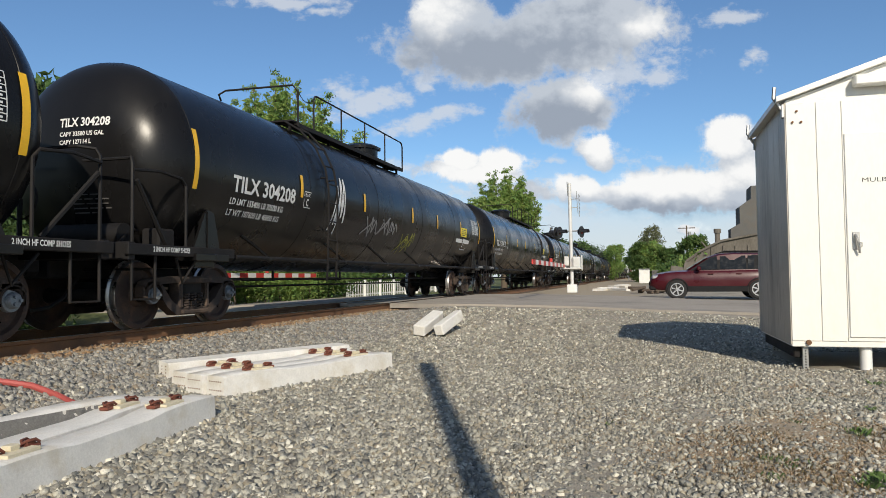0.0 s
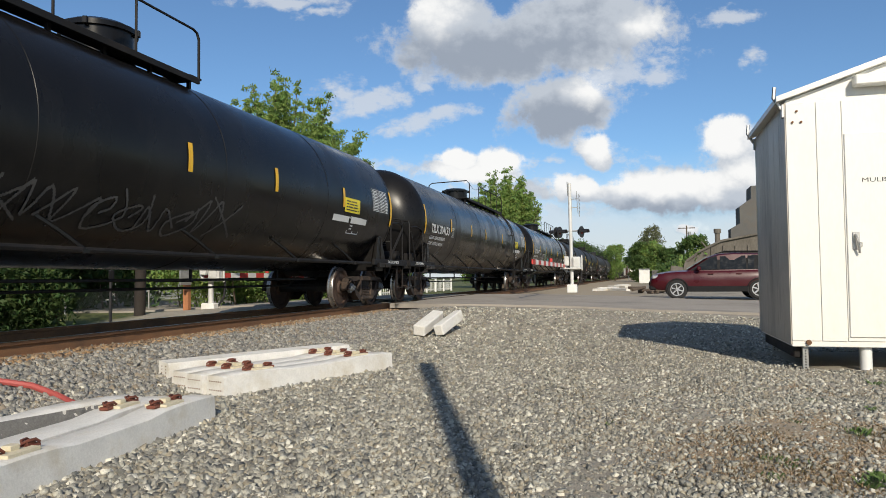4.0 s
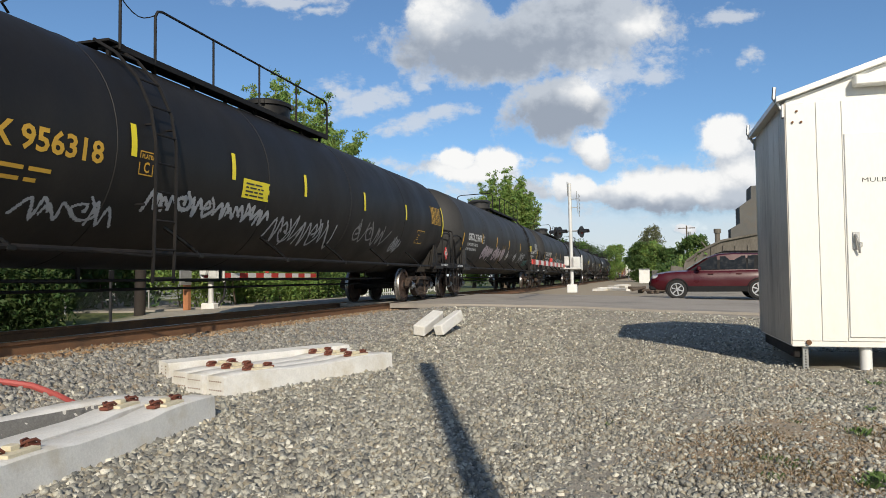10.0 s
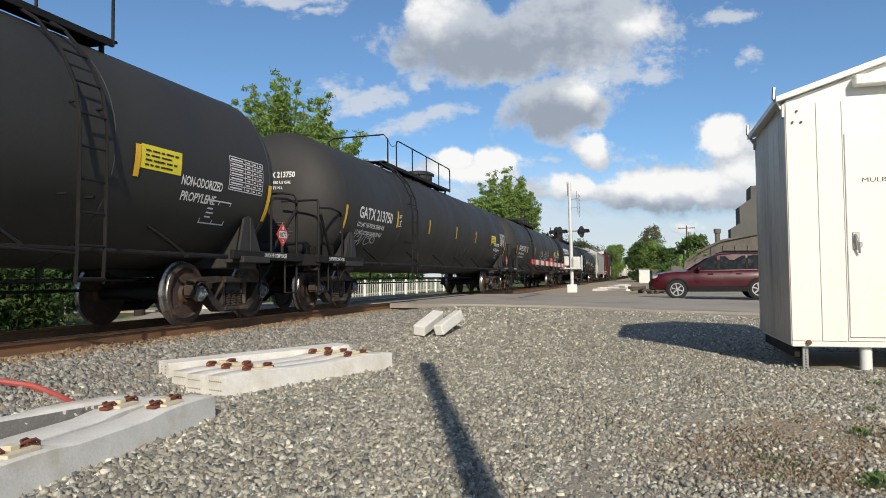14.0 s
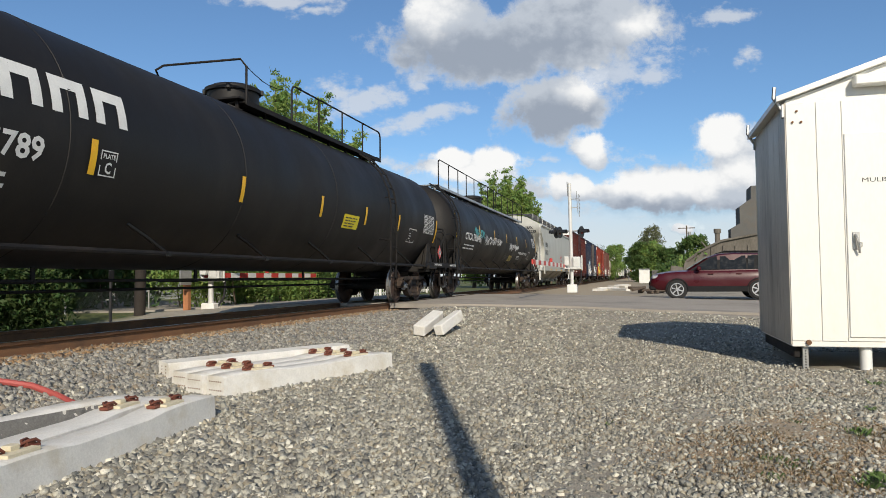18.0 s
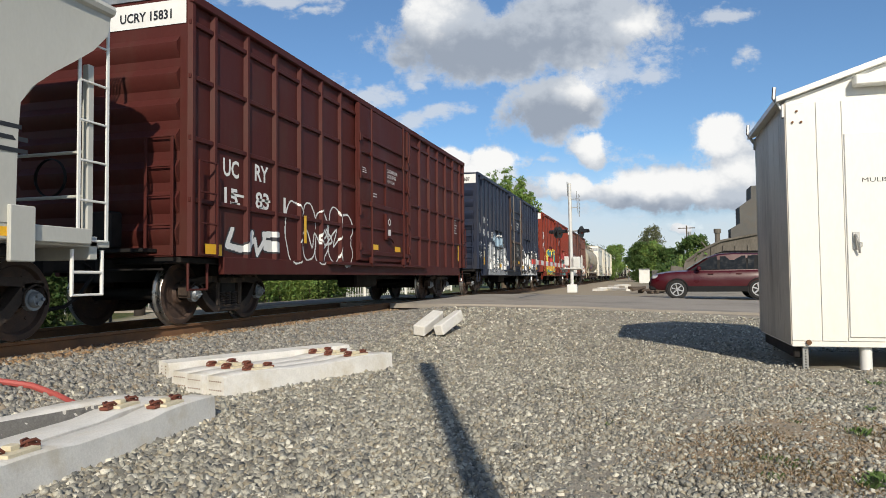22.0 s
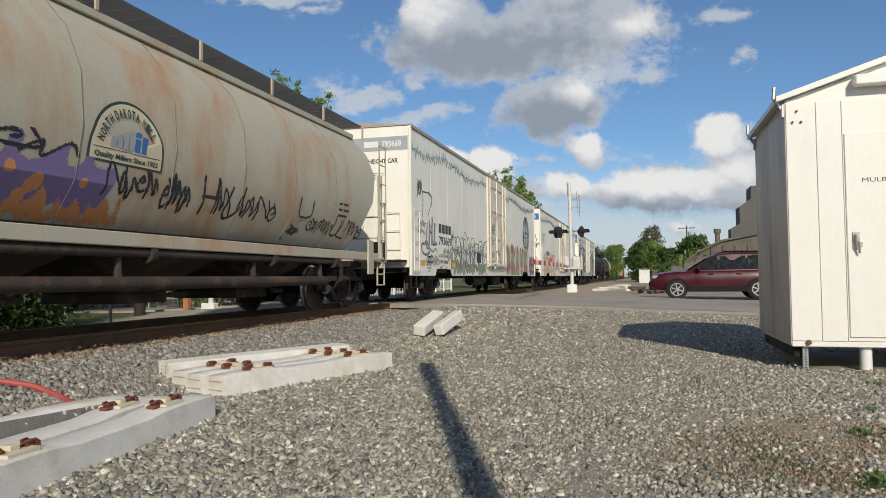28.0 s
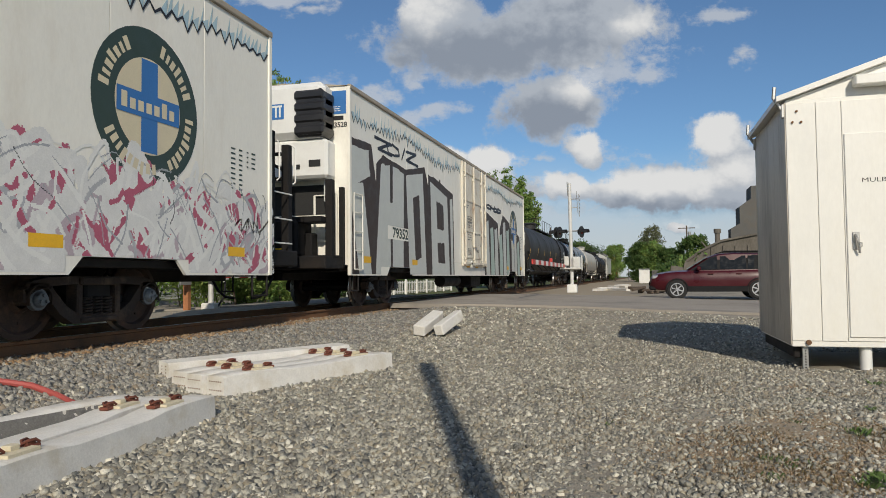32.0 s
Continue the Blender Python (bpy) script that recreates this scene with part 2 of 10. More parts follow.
def words(text, size):
    """Vertices (x, y), faces and width of a line of text in the built-in font, its lower left corner at 0, 0."""
    if text not in LETTERS:
        cu = bpy.data.curves.new("text", "FONT")
        cu.body, cu.size, cu.resolution_u, cu.offset = text, 1.0, 2, 0.026 if text[0] != "M" else 0.0
        ob = bpy.data.objects.new("text", cu)
        scene.collection.objects.link(ob)
        dg = bpy.context.evaluated_depsgraph_get()
        me = ob.evaluated_get(dg).to_mesh()
        LETTERS[text] = ([(v.co.x, v.co.y) for v in me.vertices], [tuple(p.vertices) for p in me.polygons])
        bpy.data.objects.remove(ob)
        bpy.data.curves.remove(cu)
    vs, fs = LETTERS[text]
    k = size / 0.72
    x0 = min(v[0] for v in vs)
    return [((x - x0) * k, y * k) for x, y in vs], fs, max((x - x0) * k for x, y in vs)


def write(mesh, text, size, put, x=0.0, y=0.0, width=0.0):
    """Adds text to a Mesh through put(u, v), with its lower left corner at u = x, v = y; width squeezes it."""
    vs, fs, w = words(text, size)
    s = width / w if width else 1.0
    mesh.add([put(x + p * s, y + q) for p, q in vs], fs)


def rect(mesh, put, u0, v0, u1, v1, n=1, k=1):
    us = [u0 + (u1 - u0) * i / n for i in range(n + 1)]
    vs = [v0 + (v1 - v0) * j / k for j in range(k + 1)]
    mesh.sheet(put, us, vs)


def bars(mesh, put, rng, u0, v0, u1, v1, lines, gap=0.62):
    """Lines of small writing that cannot be read, as plain bars."""
    h = (v1 - v0) / lines
    for i in range(lines):
        u = u0
        end = u1 - rng.random() * (u1 - u0) * 0.25
        while u < end - h:
            w = min(h * rng.uniform(1.0, 4.0), end - u)
            rect(mesh, put, u, v0 + i * h, u + w, v0 + (i + 1 - gap) * h)
            u += w + h * 0.5


def stroke(mesh, put, pts, w):
    """A ribbon of width w along points of the surface."""
    n = len(pts)
    vs = []
    for i in range(n):
        a, b = pts[max(i - 1, 0)], pts[min(i + 1, n - 1)]
        dx, dy = b[0] - a[0], b[1] - a[1]
        l = math.hypot(dx, dy) or 1.0
        k = w * (0.7 + 0.3 * math.sin(math.pi * i / max(1, n - 1))) / 2
        vs += [(pts[i][0] - dy / l * k, pts[i][1] + dx / l * k), (pts[i][0] + dy / l * k, pts[i][1] - dx / l * k)]
    for i in range(n - 1):
        up = lifted(put, i * 1.2e-5)
        mesh.add([up(*vs[2 * i + k]) for k in (0, 1, 3, 2)], [(0, 1, 2, 3)])


def lifted(put, k):
    def up(u, v):
        p = put(u, v)
        return (p[0], p[1] - k, p[2])
    return up


# strokes of abstract block shapes, none of them a letter


def bend(pts, k=6):
    """A smooth line through the points."""
    out = []
    n = len(pts)
    for i in range(n - 1):
        p0, p1, p2, p3 = pts[max(i - 1, 0)], pts[i], pts[i + 1], pts[min(i + 2, n - 1)]
        for j in range(k):
            t = j / k
            out.append(tuple(0.5 * (2 * p1[c] + (p2[c] - p0[c]) * t + (2 * p0[c] - 5 * p1[c] + 4 * p2[c] - p3[c]) * t * t + (3 * p1[c] - p0[c] - 3 * p2[c] + p3[c]) * t ** 3) for c in (0, 1)))
    return out + [pts[-1]]


# letter-like forms for sprayed work, as strokes in a unit square
FORMS = {
    "A": [[(0, 0), (0.5, 1), (1, 0)], [(0.2, 0.35), (0.8, 0.35)]], "B": [[(0.1, 0), (0.1, 1), (0.8, 0.85), (0.2, 0.52), (0.95, 0.3), (0.1, 0)]],
    "C": [[(1, 0.8), (0.6, 1), (0.1, 0.75), (0.1, 0.25), (0.6, 0), (1, 0.2)]], "D": [[(0.1, 0), (0.1, 1), (0.8, 0.8), (0.9, 0.3), (0.1, 0)]],
    "E": [[(1, 1), (0.1, 0.95), (0.1, 0.05), (1, 0)], [(0.1, 0.5), (0.8, 0.52)]], "G": [[(0.95, 0.85), (0.4, 1), (0.05, 0.5), (0.4, 0), (0.95, 0.15), (0.9, 0.5), (0.55, 0.48)]],
    "H": [[(0.05, 0), (0.1, 1)], [(0.9, 0), (0.95, 1)], [(0.1, 0.5), (0.9, 0.5)]], "I": [[(0.5, 0), (0.5, 1)]], "J": [[(0.1, 0.2), (0.4, 0), (0.75, 0.2), (0.7, 1)]],
    "K": [[(0.1, 0), (0.1, 1)], [(0.95, 1), (0.15, 0.5), (1, 0)]], "L": [[(0.1, 1), (0.1, 0.05), (0.95, 0)]], "M": [[(0, 0), (0.15, 1), (0.5, 0.35), (0.85, 1), (1, 0)]],
    "N": [[(0.05, 0), (0.1, 1), (0.9, 0.05), (0.95, 1)]], "O": [[(0.5, 1), (0.05, 0.7), (0.1, 0.2), (0.5, 0), (0.95, 0.3), (0.9, 0.8), (0.5, 1)]],
    "R": [[(0.1, 0), (0.1, 1), (0.85, 0.8), (0.2, 0.5), (1, 0)]], "S": [[(0.95, 0.85), (0.4, 1), (0.1, 0.7), (0.85, 0.35), (0.6, 0), (0.05, 0.15)]],
    "T": [[(0, 0.95), (1, 1)], [(0.5, 1), (0.45, 0)]], "U": [[(0.05, 1), (0.1, 0.2), (0.5, 0), (0.9, 0.2), (0.95, 1)]], "V": [[(0, 1), (0.45, 0), (1, 1)]],
    "X": [[(0, 0), (1, 1)], [(0, 1), (1, 0)]], "Y": [[(0, 1), (0.5, 0.5), (1, 1)], [(0.5, 0.5), (0.45, 0)]], "Z": [[(0.05, 0.95), (0.95, 1), (0.05, 0.05), (1, 0)]],
    "~": [[(0, 0.3), (0.3, 0.9), (0.5, 0.1), (0.75, 0.9), (1, 0.4)]], "@": [[(0.5, 0.5), (0.7, 0.6), (0.5, 0.8), (0.2, 0.5), (0.5, 0.1), (0.95, 0.4), (0.7, 1)]],
    "^": [[(0, 0), (0.25, 1), (0.5, 0.15), (0.7, 0.85), (1, 0)]]}


def gap_to(U, V, pts, D, reach, k=1.0):
    """Lowers D, within reach, to the distance from each place of a grid to a line through pts, divided by k."""
    for (ax, ay), (bx, by) in zip(pts[:-1], pts[1:]):
        i0, i1 = np.searchsorted(U[0], (min(ax, bx) - reach, max(ax, bx) + reach))
        j0, j1 = np.searchsorted(V[:, 0], (min(ay, by) - reach, max(ay, by) + reach))
        u, v = U[j0:j1, i0:i1], V[j0:j1, i0:i1]
        dx, dy = bx - ax, by - ay
        t = np.clip(((u - ax) * dx + (v - ay) * dy) / (dx * dx + dy * dy + 1e-9), 0, 1)
        D[j0:j1, i0:i1] = np.minimum(D[j0:j1, i0:i1], np.hypot(u - ax - t * dx, v - ay - t * dy) / k)
    return D


def waves(U, V, seed, size):
    """Smooth unevenness from -1 to 1."""
    r = np.random.RandomState(seed)
    out = np.zeros(U.shape)
    for k in range(7):
        a, f = r.rand() * math.tau, r.uniform(0.6, 2.2) * math.tau / size
        out += np.sin(f * (U * math.cos(a) + V * math.sin(a)) + r.rand() * 9)
    return out / 3.5


def mural(car, put, area, ops, cell=0.018, cuts=(), label="spray-painted graffiti"):
    """Sprayed work laid over a surface put(u, v) in the rectangle area: ops paint over one another, in order.
    haze: an uneven cloud of colour; text: fat forms with a rim; shade: a second colour in a band of the last forms; line; patch; quad: a filled form, corners clockwise; dots; streak: drips and shards."""
    u0, v0, u1, v1 = area
    nu, nv = int((u1 - u0) / cell), int((v1 - v0) / cell)
    U, V = np.meshgrid(u0 + (np.arange(nu) + 0.5) * cell, v0 + (np.arange(nv) + 0.5) * cell)
    I = np.full(U.shape, -1)
    mats, last = [], np.zeros(U.shape, bool)

    def ink(mat, mask):
        if mat is None:
            I[mask] = -1
            return
        if mat not in mats:
            mats.append(mat)
        I[mask] = mats.index(mat)
    for n, (kind, mat, *p) in enumerate(ops):
        if kind == "haze":
            a, b, c, d, k, seed = p
            w = waves(U, V, seed, k)
            near = np.minimum(np.minimum(U - a - 0.25 * k * w, c + 0.25 * k * w - U), np.minimum(V - b - 0.08 * w, d + 0.35 * k * w - V))
            ink(mat, near > 0.07 * (np.random.RandomState(seed).rand(*U.shape) - 0.5))
        elif kind == "text":
            rim, forms, a, b, c, d, w, rw, soft, seed = p
            r = random.Random(seed)
            step, h = (c - a) / len(forms), d - b
            loose = 3.0 if w < 0.12 else 1.0
            D = np.full(U.shape, 9.0)
            for i, ch in enumerate(forms):
                if ch == " ":
                    continue
                x, wd = a + i * step + w * 0.55, max(step * 0.35, step - w * 1.05) * (1.0 if w > 0.12 else 1.6)
                lean, tall, base = r.uniform(-0.10, 0.16) * loose, r.uniform(0.9, 1.06), r.uniform(-0.03, 0.06) * loose
                fat = r.uniform(0.9, 1.12)
                for s_ in FORMS[ch]:
                    pts = [(x + wd * (f + lean * (g - 0.5)) + r.uniform(-1, 1) * step * 0.04 * loose, b + w * 0.5 + (h - w) * (base + tall * g) + r.uniform(-1, 1) * h * 0.03 * loose) for f, g in s_]
                    gap_to(U, V, bend(pts, 5) if soft else pts, D, w + rw + 0.1, fat)
            D = D + 0.05 * w * waves(U, V, seed, 0.5)
            if rim is not None:
                ink(rim, D < w / 2 + rw)
            last = D < w / 2
            ink(mat, last)
        elif kind == "shade":
            f0, f1, seed = p
            vs = V[last] if last.any() else V
            lo, hi = vs.min(), vs.max()
            k = (V - lo) / max(1e-6, hi - lo) + 0.10 * waves(U, V, seed, 0.6)
            ink(mat, last & (k > f0) & (k < f1))
        elif kind == "line":
            w, pts = p
            ink(mat, gap_to(U, V, bend(pts, 6), np.full(U.shape, 9.0), w) < w / 2)
        elif kind == "patch":
            a, b, c, d = p
            ink(mat, (U > a) & (U < c) & (V > b) & (V < d))
        elif kind == "quad":
            side_of = [(U - ax) * (by - ay) - (V - ay) * (bx - ax) > 0.012 * waves(U, V, n, 0.5) for (ax, ay), (bx, by) in zip(p[0], p[0][1:] + p[0][:1])]
            ink(mat, np.logical_and.reduce(side_of))
        elif kind == "dots":
            a, b, c, d, k, rad, seed = p
            r = random.Random(seed)
            for i in range(k):
                q = rad * r.uniform(0.4, 1.0)
                ink(mat, np.hypot(U - r.uniform(a, c), V - r.uniform(b, d)) < q)
        elif kind == "streak":
            a, b, c, d, k, w, seed = p
            r = random.Random(seed)
            for i in range(k):
                u, v, l, t = r.uniform(a, c), r.uniform(b, d), r.uniform(0.2, 0.6) * (d - b), math.radians(r.choice((r.uniform(30, 80), r.uniform(100, 150))))
                bow = r.uniform(-0.2, 0.2) * l
                mid = (u + 0.5 * l * math.cos(t) - bow * math.sin(t), v + 0.5 * l * math.sin(t) + bow * math.cos(t))
                end = (u + l * math.cos(t), min(d, v + l * math.sin(t)))
                D = gap_to(U, V, bend([(u, v), mid, end], 4), np.full(U.shape, 9.0), w)
                ink(mat, D < w * r.uniform(0.3, 1.0) / 2)
    marks = sorted(c for c in cuts if u0 < c < u1)
    heaps = [Mesh() for m in mats]
    for j in range(nv):
        row = I[j]
        edge = np.flatnonzero(np.diff(np.concatenate(([-9], row, [-9]))))
        va, vb = v0 + j * cell, v0 + (j + 1) * cell
        for ea, eb in zip(edge[:-1], edge[1:]):
            k = row[ea]
            if k < 0:
                continue
            xs = [u0 + ea * cell] + [c for c in marks if u0 + ea * cell < c < u0 + eb * cell] + [u0 + eb * cell]
            for xa, xb in zip(xs[:-1], xs[1:]):
                heaps[k].add([put(xa, va), put(xb, va), put(xb, vb), put(xa, vb)], [(0, 1, 2, 3)])
    for m, h in zip(mats, heaps):
        if h.f:
            part("graffiti", h, m, car, label, smooth=False)["kind"] = "stuff"

ASPHALT = paint("asphalt", (0.36, 0.325, 0.28), 0.95, spec=0.15, var=0.16, scale=0.7, grain=70, bump=0.4, stain=(0.12, 0.115, 0.11), amount=0.5, stain_scale=0.4)
RAIL = paint("rusty_rail", (0.19, 0.095, 0.045), 0.85, var=0.3, scale=5, grain=70, bump=0.3, stain=(0.07, 0.045, 0.03), amount=0.7)
TIE = paint("old_tie", (0.10, 0.075, 0.055), 0.9, var=0.3, scale=4, grain=50, bump=0.5)
CONC = paint("pale_concrete", (0.72, 0.70, 0.655), 0.85, var=0.16, scale=5, grain=60, bump=0.4, stain=(0.50, 0.42, 0.28), amount=0.55, stain_scale=3)
CLIP = paint("rusty_clip", (0.16, 0.05, 0.03), 0.75, var=0.35, scale=30, grain=120, bump=0.3)
PAD = paint("plastic_pad", (0.65, 0.58, 0.42), 0.6, var=0.15, scale=20)
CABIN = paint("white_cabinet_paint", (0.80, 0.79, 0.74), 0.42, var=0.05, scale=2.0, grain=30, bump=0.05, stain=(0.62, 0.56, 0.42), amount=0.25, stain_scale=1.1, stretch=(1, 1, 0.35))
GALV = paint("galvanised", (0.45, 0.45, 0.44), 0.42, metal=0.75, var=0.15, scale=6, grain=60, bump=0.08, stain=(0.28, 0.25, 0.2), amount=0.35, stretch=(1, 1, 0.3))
# Darker than the front paint: the side's shade and reflected streaks in the colour.
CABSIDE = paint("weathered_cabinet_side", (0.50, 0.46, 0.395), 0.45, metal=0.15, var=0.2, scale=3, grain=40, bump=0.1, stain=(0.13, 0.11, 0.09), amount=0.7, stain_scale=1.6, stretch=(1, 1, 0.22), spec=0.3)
# Near-black that stands for the shade in holes, wheel wells and openings.
DARKGAP = paint("gap_black", (0.02, 0.02, 0.02), 0.7)
STEEL = paint("bare_steel", (0.45, 0.44, 0.42), 0.35, metal=0.9, var=0.15, scale=8)
WHITE = paint("white_paint", (0.78, 0.78, 0.75), 0.5, var=0.07, scale=3, stain=(0.45, 0.40, 0.34), amount=0.25)
BLACK = paint("black_paint", (0.02, 0.02, 0.022), 0.4, var=0.25, scale=2)
RED = paint("red_paint", (0.55, 0.05, 0.04), 0.45, var=0.12)
YELLOW = paint("yellow_reflector", (0.85, 0.48, 0.02), 0.4, var=0.1, scale=10)
LABELY = paint("yellow_label", (0.85, 0.70, 0.03), 0.5, var=0.06)
WHEEL = paint("wheel_rust", (0.058, 0.036, 0.028), 0.75, var=0.35, scale=4, grain=50, bump=0.2, stain=(0.17, 0.10, 0.06), amount=0.6, stain_scale=4)
TREAD = paint("wheel_tread", (0.42, 0.40, 0.38), 0.3, metal=0.9, var=0.12, scale=8)
TRUCK = paint("bogie_grime", (0.040, 0.028, 0.022), 0.85, var=0.35, scale=3, grain=40, bump=0.3, stain=(0.16, 0.11, 0.075), amount=0.75, stain_scale=2.5, vary=0.3)
CAP = paint("bearing_cap", (0.20, 0.22, 0.24), 0.5, metal=0.4, var=0.3, scale=14, vary=0.4)
UNDER = paint("underframe_black", (0.011, 0.010, 0.010), 0.7, var=0.35, scale=3, bump=0.15, stain=(0.04, 0.03, 0.024), amount=0.5, spec=0.3)

# ---- ground ----
TRACK = 7.41


def road_z(y):
    return -0.015 - 0.17 * sm(6.0, -4.0, y) - 0.25 * sm(9.0, 16.0, y)


def ground_z(x, y):
    z = -0.5 + 0.19 * sm(2.6, -1.2, y)
    z += (road_z(y) - 0.05 - z) * sm(12.5, 17.2, x)
    if x > 29:
        z += (-0.22 - z) * sm(29, 36, x)
    bed = sm(4.3, 6.25, y) * (1 - sm(8.7, 10.4, y))
    z += (-0.20 - z) * bed
    z += (-0.50 - z) * sm(9.2, 11.0, y) * (1 - sm(12.5, 17.2, x) * (1 - sm(29, 33, x)))
    return z


def steps(*spans):
    out = []
    for a, b, n in spans:
        out += [a + (b - a) * i / n for i in range(n)]
    return out + [spans[-1][1]]


def ground_material():
    m = paint("ground_gravel_and_grass", (0.32, 0.29, 0.235), 0.95, var=0.5, scale=1.1, grain=75, bump=0.8, stain=(0.24, 0.18, 0.115), amount=0.6, stain_scale=0.5)
    nt = m.node_tree
    b = nt.nodes["Principled BSDF"]
    link = nt.links.new
    old = b.inputs["Base Color"].links[0].from_socket
    tc = nt.nodes.new("ShaderNodeTexCoord")
    sep = nt.nodes.new("ShaderNodeSeparateXYZ")
    link(tc.outputs["Object"], sep.inputs[0])
    wob = nd(nt, "ShaderNodeTexNoise", Scale=0.6, Detail=4.0)
    link(tc.outputs["Object"], wob.inputs["Vector"])

    def ramp(src, a, b_):
        ad = nd(nt, "ShaderNodeMath")
        ad.operation = "MULTIPLY_ADD"
        link(wob.outputs["Fac"], ad.inputs[0])
        ad.inputs[1].default_value = 2.0
        link(src, ad.inputs[2])
        r = nd(nt, "ShaderNodeMapRange", From_Min=a + 1.0, From_Max=b_ + 1.0)
        link(ad.outputs[0], r.inputs["Value"])
        return r.outputs[0]

    def op(kind, p, q):
        n = nt.nodes.new("ShaderNodeMath")
        n.operation = kind
        link(p, n.inputs[0])
        link(q, n.inputs[1])
        return n.outputs[0]

    far_side = ramp(sep.outputs["Y"], 13.0, 13.8)
    right = op("MULTIPLY", ramp(sep.outputs["X"], 46.0, 50.0), ramp(sep.outputs["Y"], -0.4, -1.6))
    away = op("MULTIPLY", ramp(sep.outputs["X"], 70.0, 90.0), ramp(sep.outputs["Y"], 1.5, -1.0))
    beyond = op("MULTIPLY", ramp(sep.outputs["X"], 28.5, 30.0), ramp(sep.outputs["Y"], -1.0, 1.0))
    bm_ = nt.nodes.new("ShaderNodeMix")
    bm_.data_type = "RGBA"
    link(beyond, bm_.inputs["Factor"])
    link(old, bm_.inputs["A"])
    bm_.inputs["B"].default_value = (0.36, 0.30, 0.215, 1)
    old = bm_.outputs["Result"]
    mask = op("MAXIMUM", far_side, op("MAXIMUM", right, away))
    gn = nd(nt, "ShaderNodeTexNoise", Scale=3.0, Detail=8.0, Roughness=0.75)
    link(tc.outputs["Object"], gn.inputs["Vector"])
    cr = nt.nodes.new("ShaderNodeValToRGB")
    cr.color_ramp.elements[0].color, cr.color_ramp.elements[0].position = (0.05, 0.085, 0.02, 1), 0.35
    cr.color_ramp.elements[1].color, cr.color_ramp.elements[1].position = (0.16, 0.15, 0.05, 1), 0.7
    link(gn.outputs["Fac"], cr.inputs[0])
    # bare brown dirt near the cabinet
    vm = nt.nodes.new("ShaderNodeVectorMath")
    vm.operation = "DISTANCE"
    flat = nt.nodes.new("ShaderNodeVectorMath")
    flat.operation = "MULTIPLY"
    flat.inputs[1].default_value = (1.0, 0.75, 0)
    link(tc.outputs["Object"], flat.inputs[0])
    link(flat.outputs[0], vm.inputs[0])
    vm.inputs[1].default_value = (4.35, -0.85, 0)
    dn = nd(nt, "ShaderNodeTexNoise", Scale=2.2, Detail=6.0, Roughness=0.7)
    link(tc.outputs["Object"], dn.inputs["Vector"])
    dd = nt.nodes.new("ShaderNodeMath")
    dd.operation = "MULTIPLY_ADD"
    link(dn.outputs["Fac"], dd.inputs[0])
    dd.inputs[1].default_value = -2.2
    link(vm.outputs["Value"], dd.inputs[2])
    dr_ = nd(nt, "ShaderNodeMapRange", From_Min=-0.1, From_Max=-0.7, To_Min=0.0, To_Max=0.75)
    link(dd.outputs[0], dr_.inputs["Value"])
    dm = nt.nodes.new("ShaderNodeMix")
    dm.data_type = "RGBA"
    link(dr_.outputs[0], dm.inputs["Factor"])
    link(old, dm.inputs["A"])
    dm.inputs["B"].default_value = (0.33, 0.25, 0.16, 1)
    old = dm.outputs["Result"]
    mx = nt.nodes.new("ShaderNodeMix")
    mx.data_type = "RGBA"
    link(mask, mx.inputs["Factor"])
    link(old, mx.inputs["A"])
    link(cr.outputs[0], mx.inputs["B"])
    link(mx.outputs["Result"], b.inputs["Base Color"])
    return m


GROUND = ground_material()
gx = steps((-600, -40, 8), (-40, 0, 20), (0, 20, 100), (20, 40, 50), (40, 120, 30), (120, 2600, 20))
gy = steps((-2000, -60, 12), (-60, -8, 18), (-8, 14, 130), (14, 40, 20), (40, 2000, 14))
gm = Mesh().sheet(lambda x, y: (x, y, ground_z(x, y) + (0.018 * noise.noise((x * 1.7, y * 1.7, 0)) if abs(x) < 30 and abs(y) < 9 else 0)), gx, gy)
thing("ground", gm, GROUND, "gravel yard with dirt patches and grass beyond the track", "ground", kind="structure")


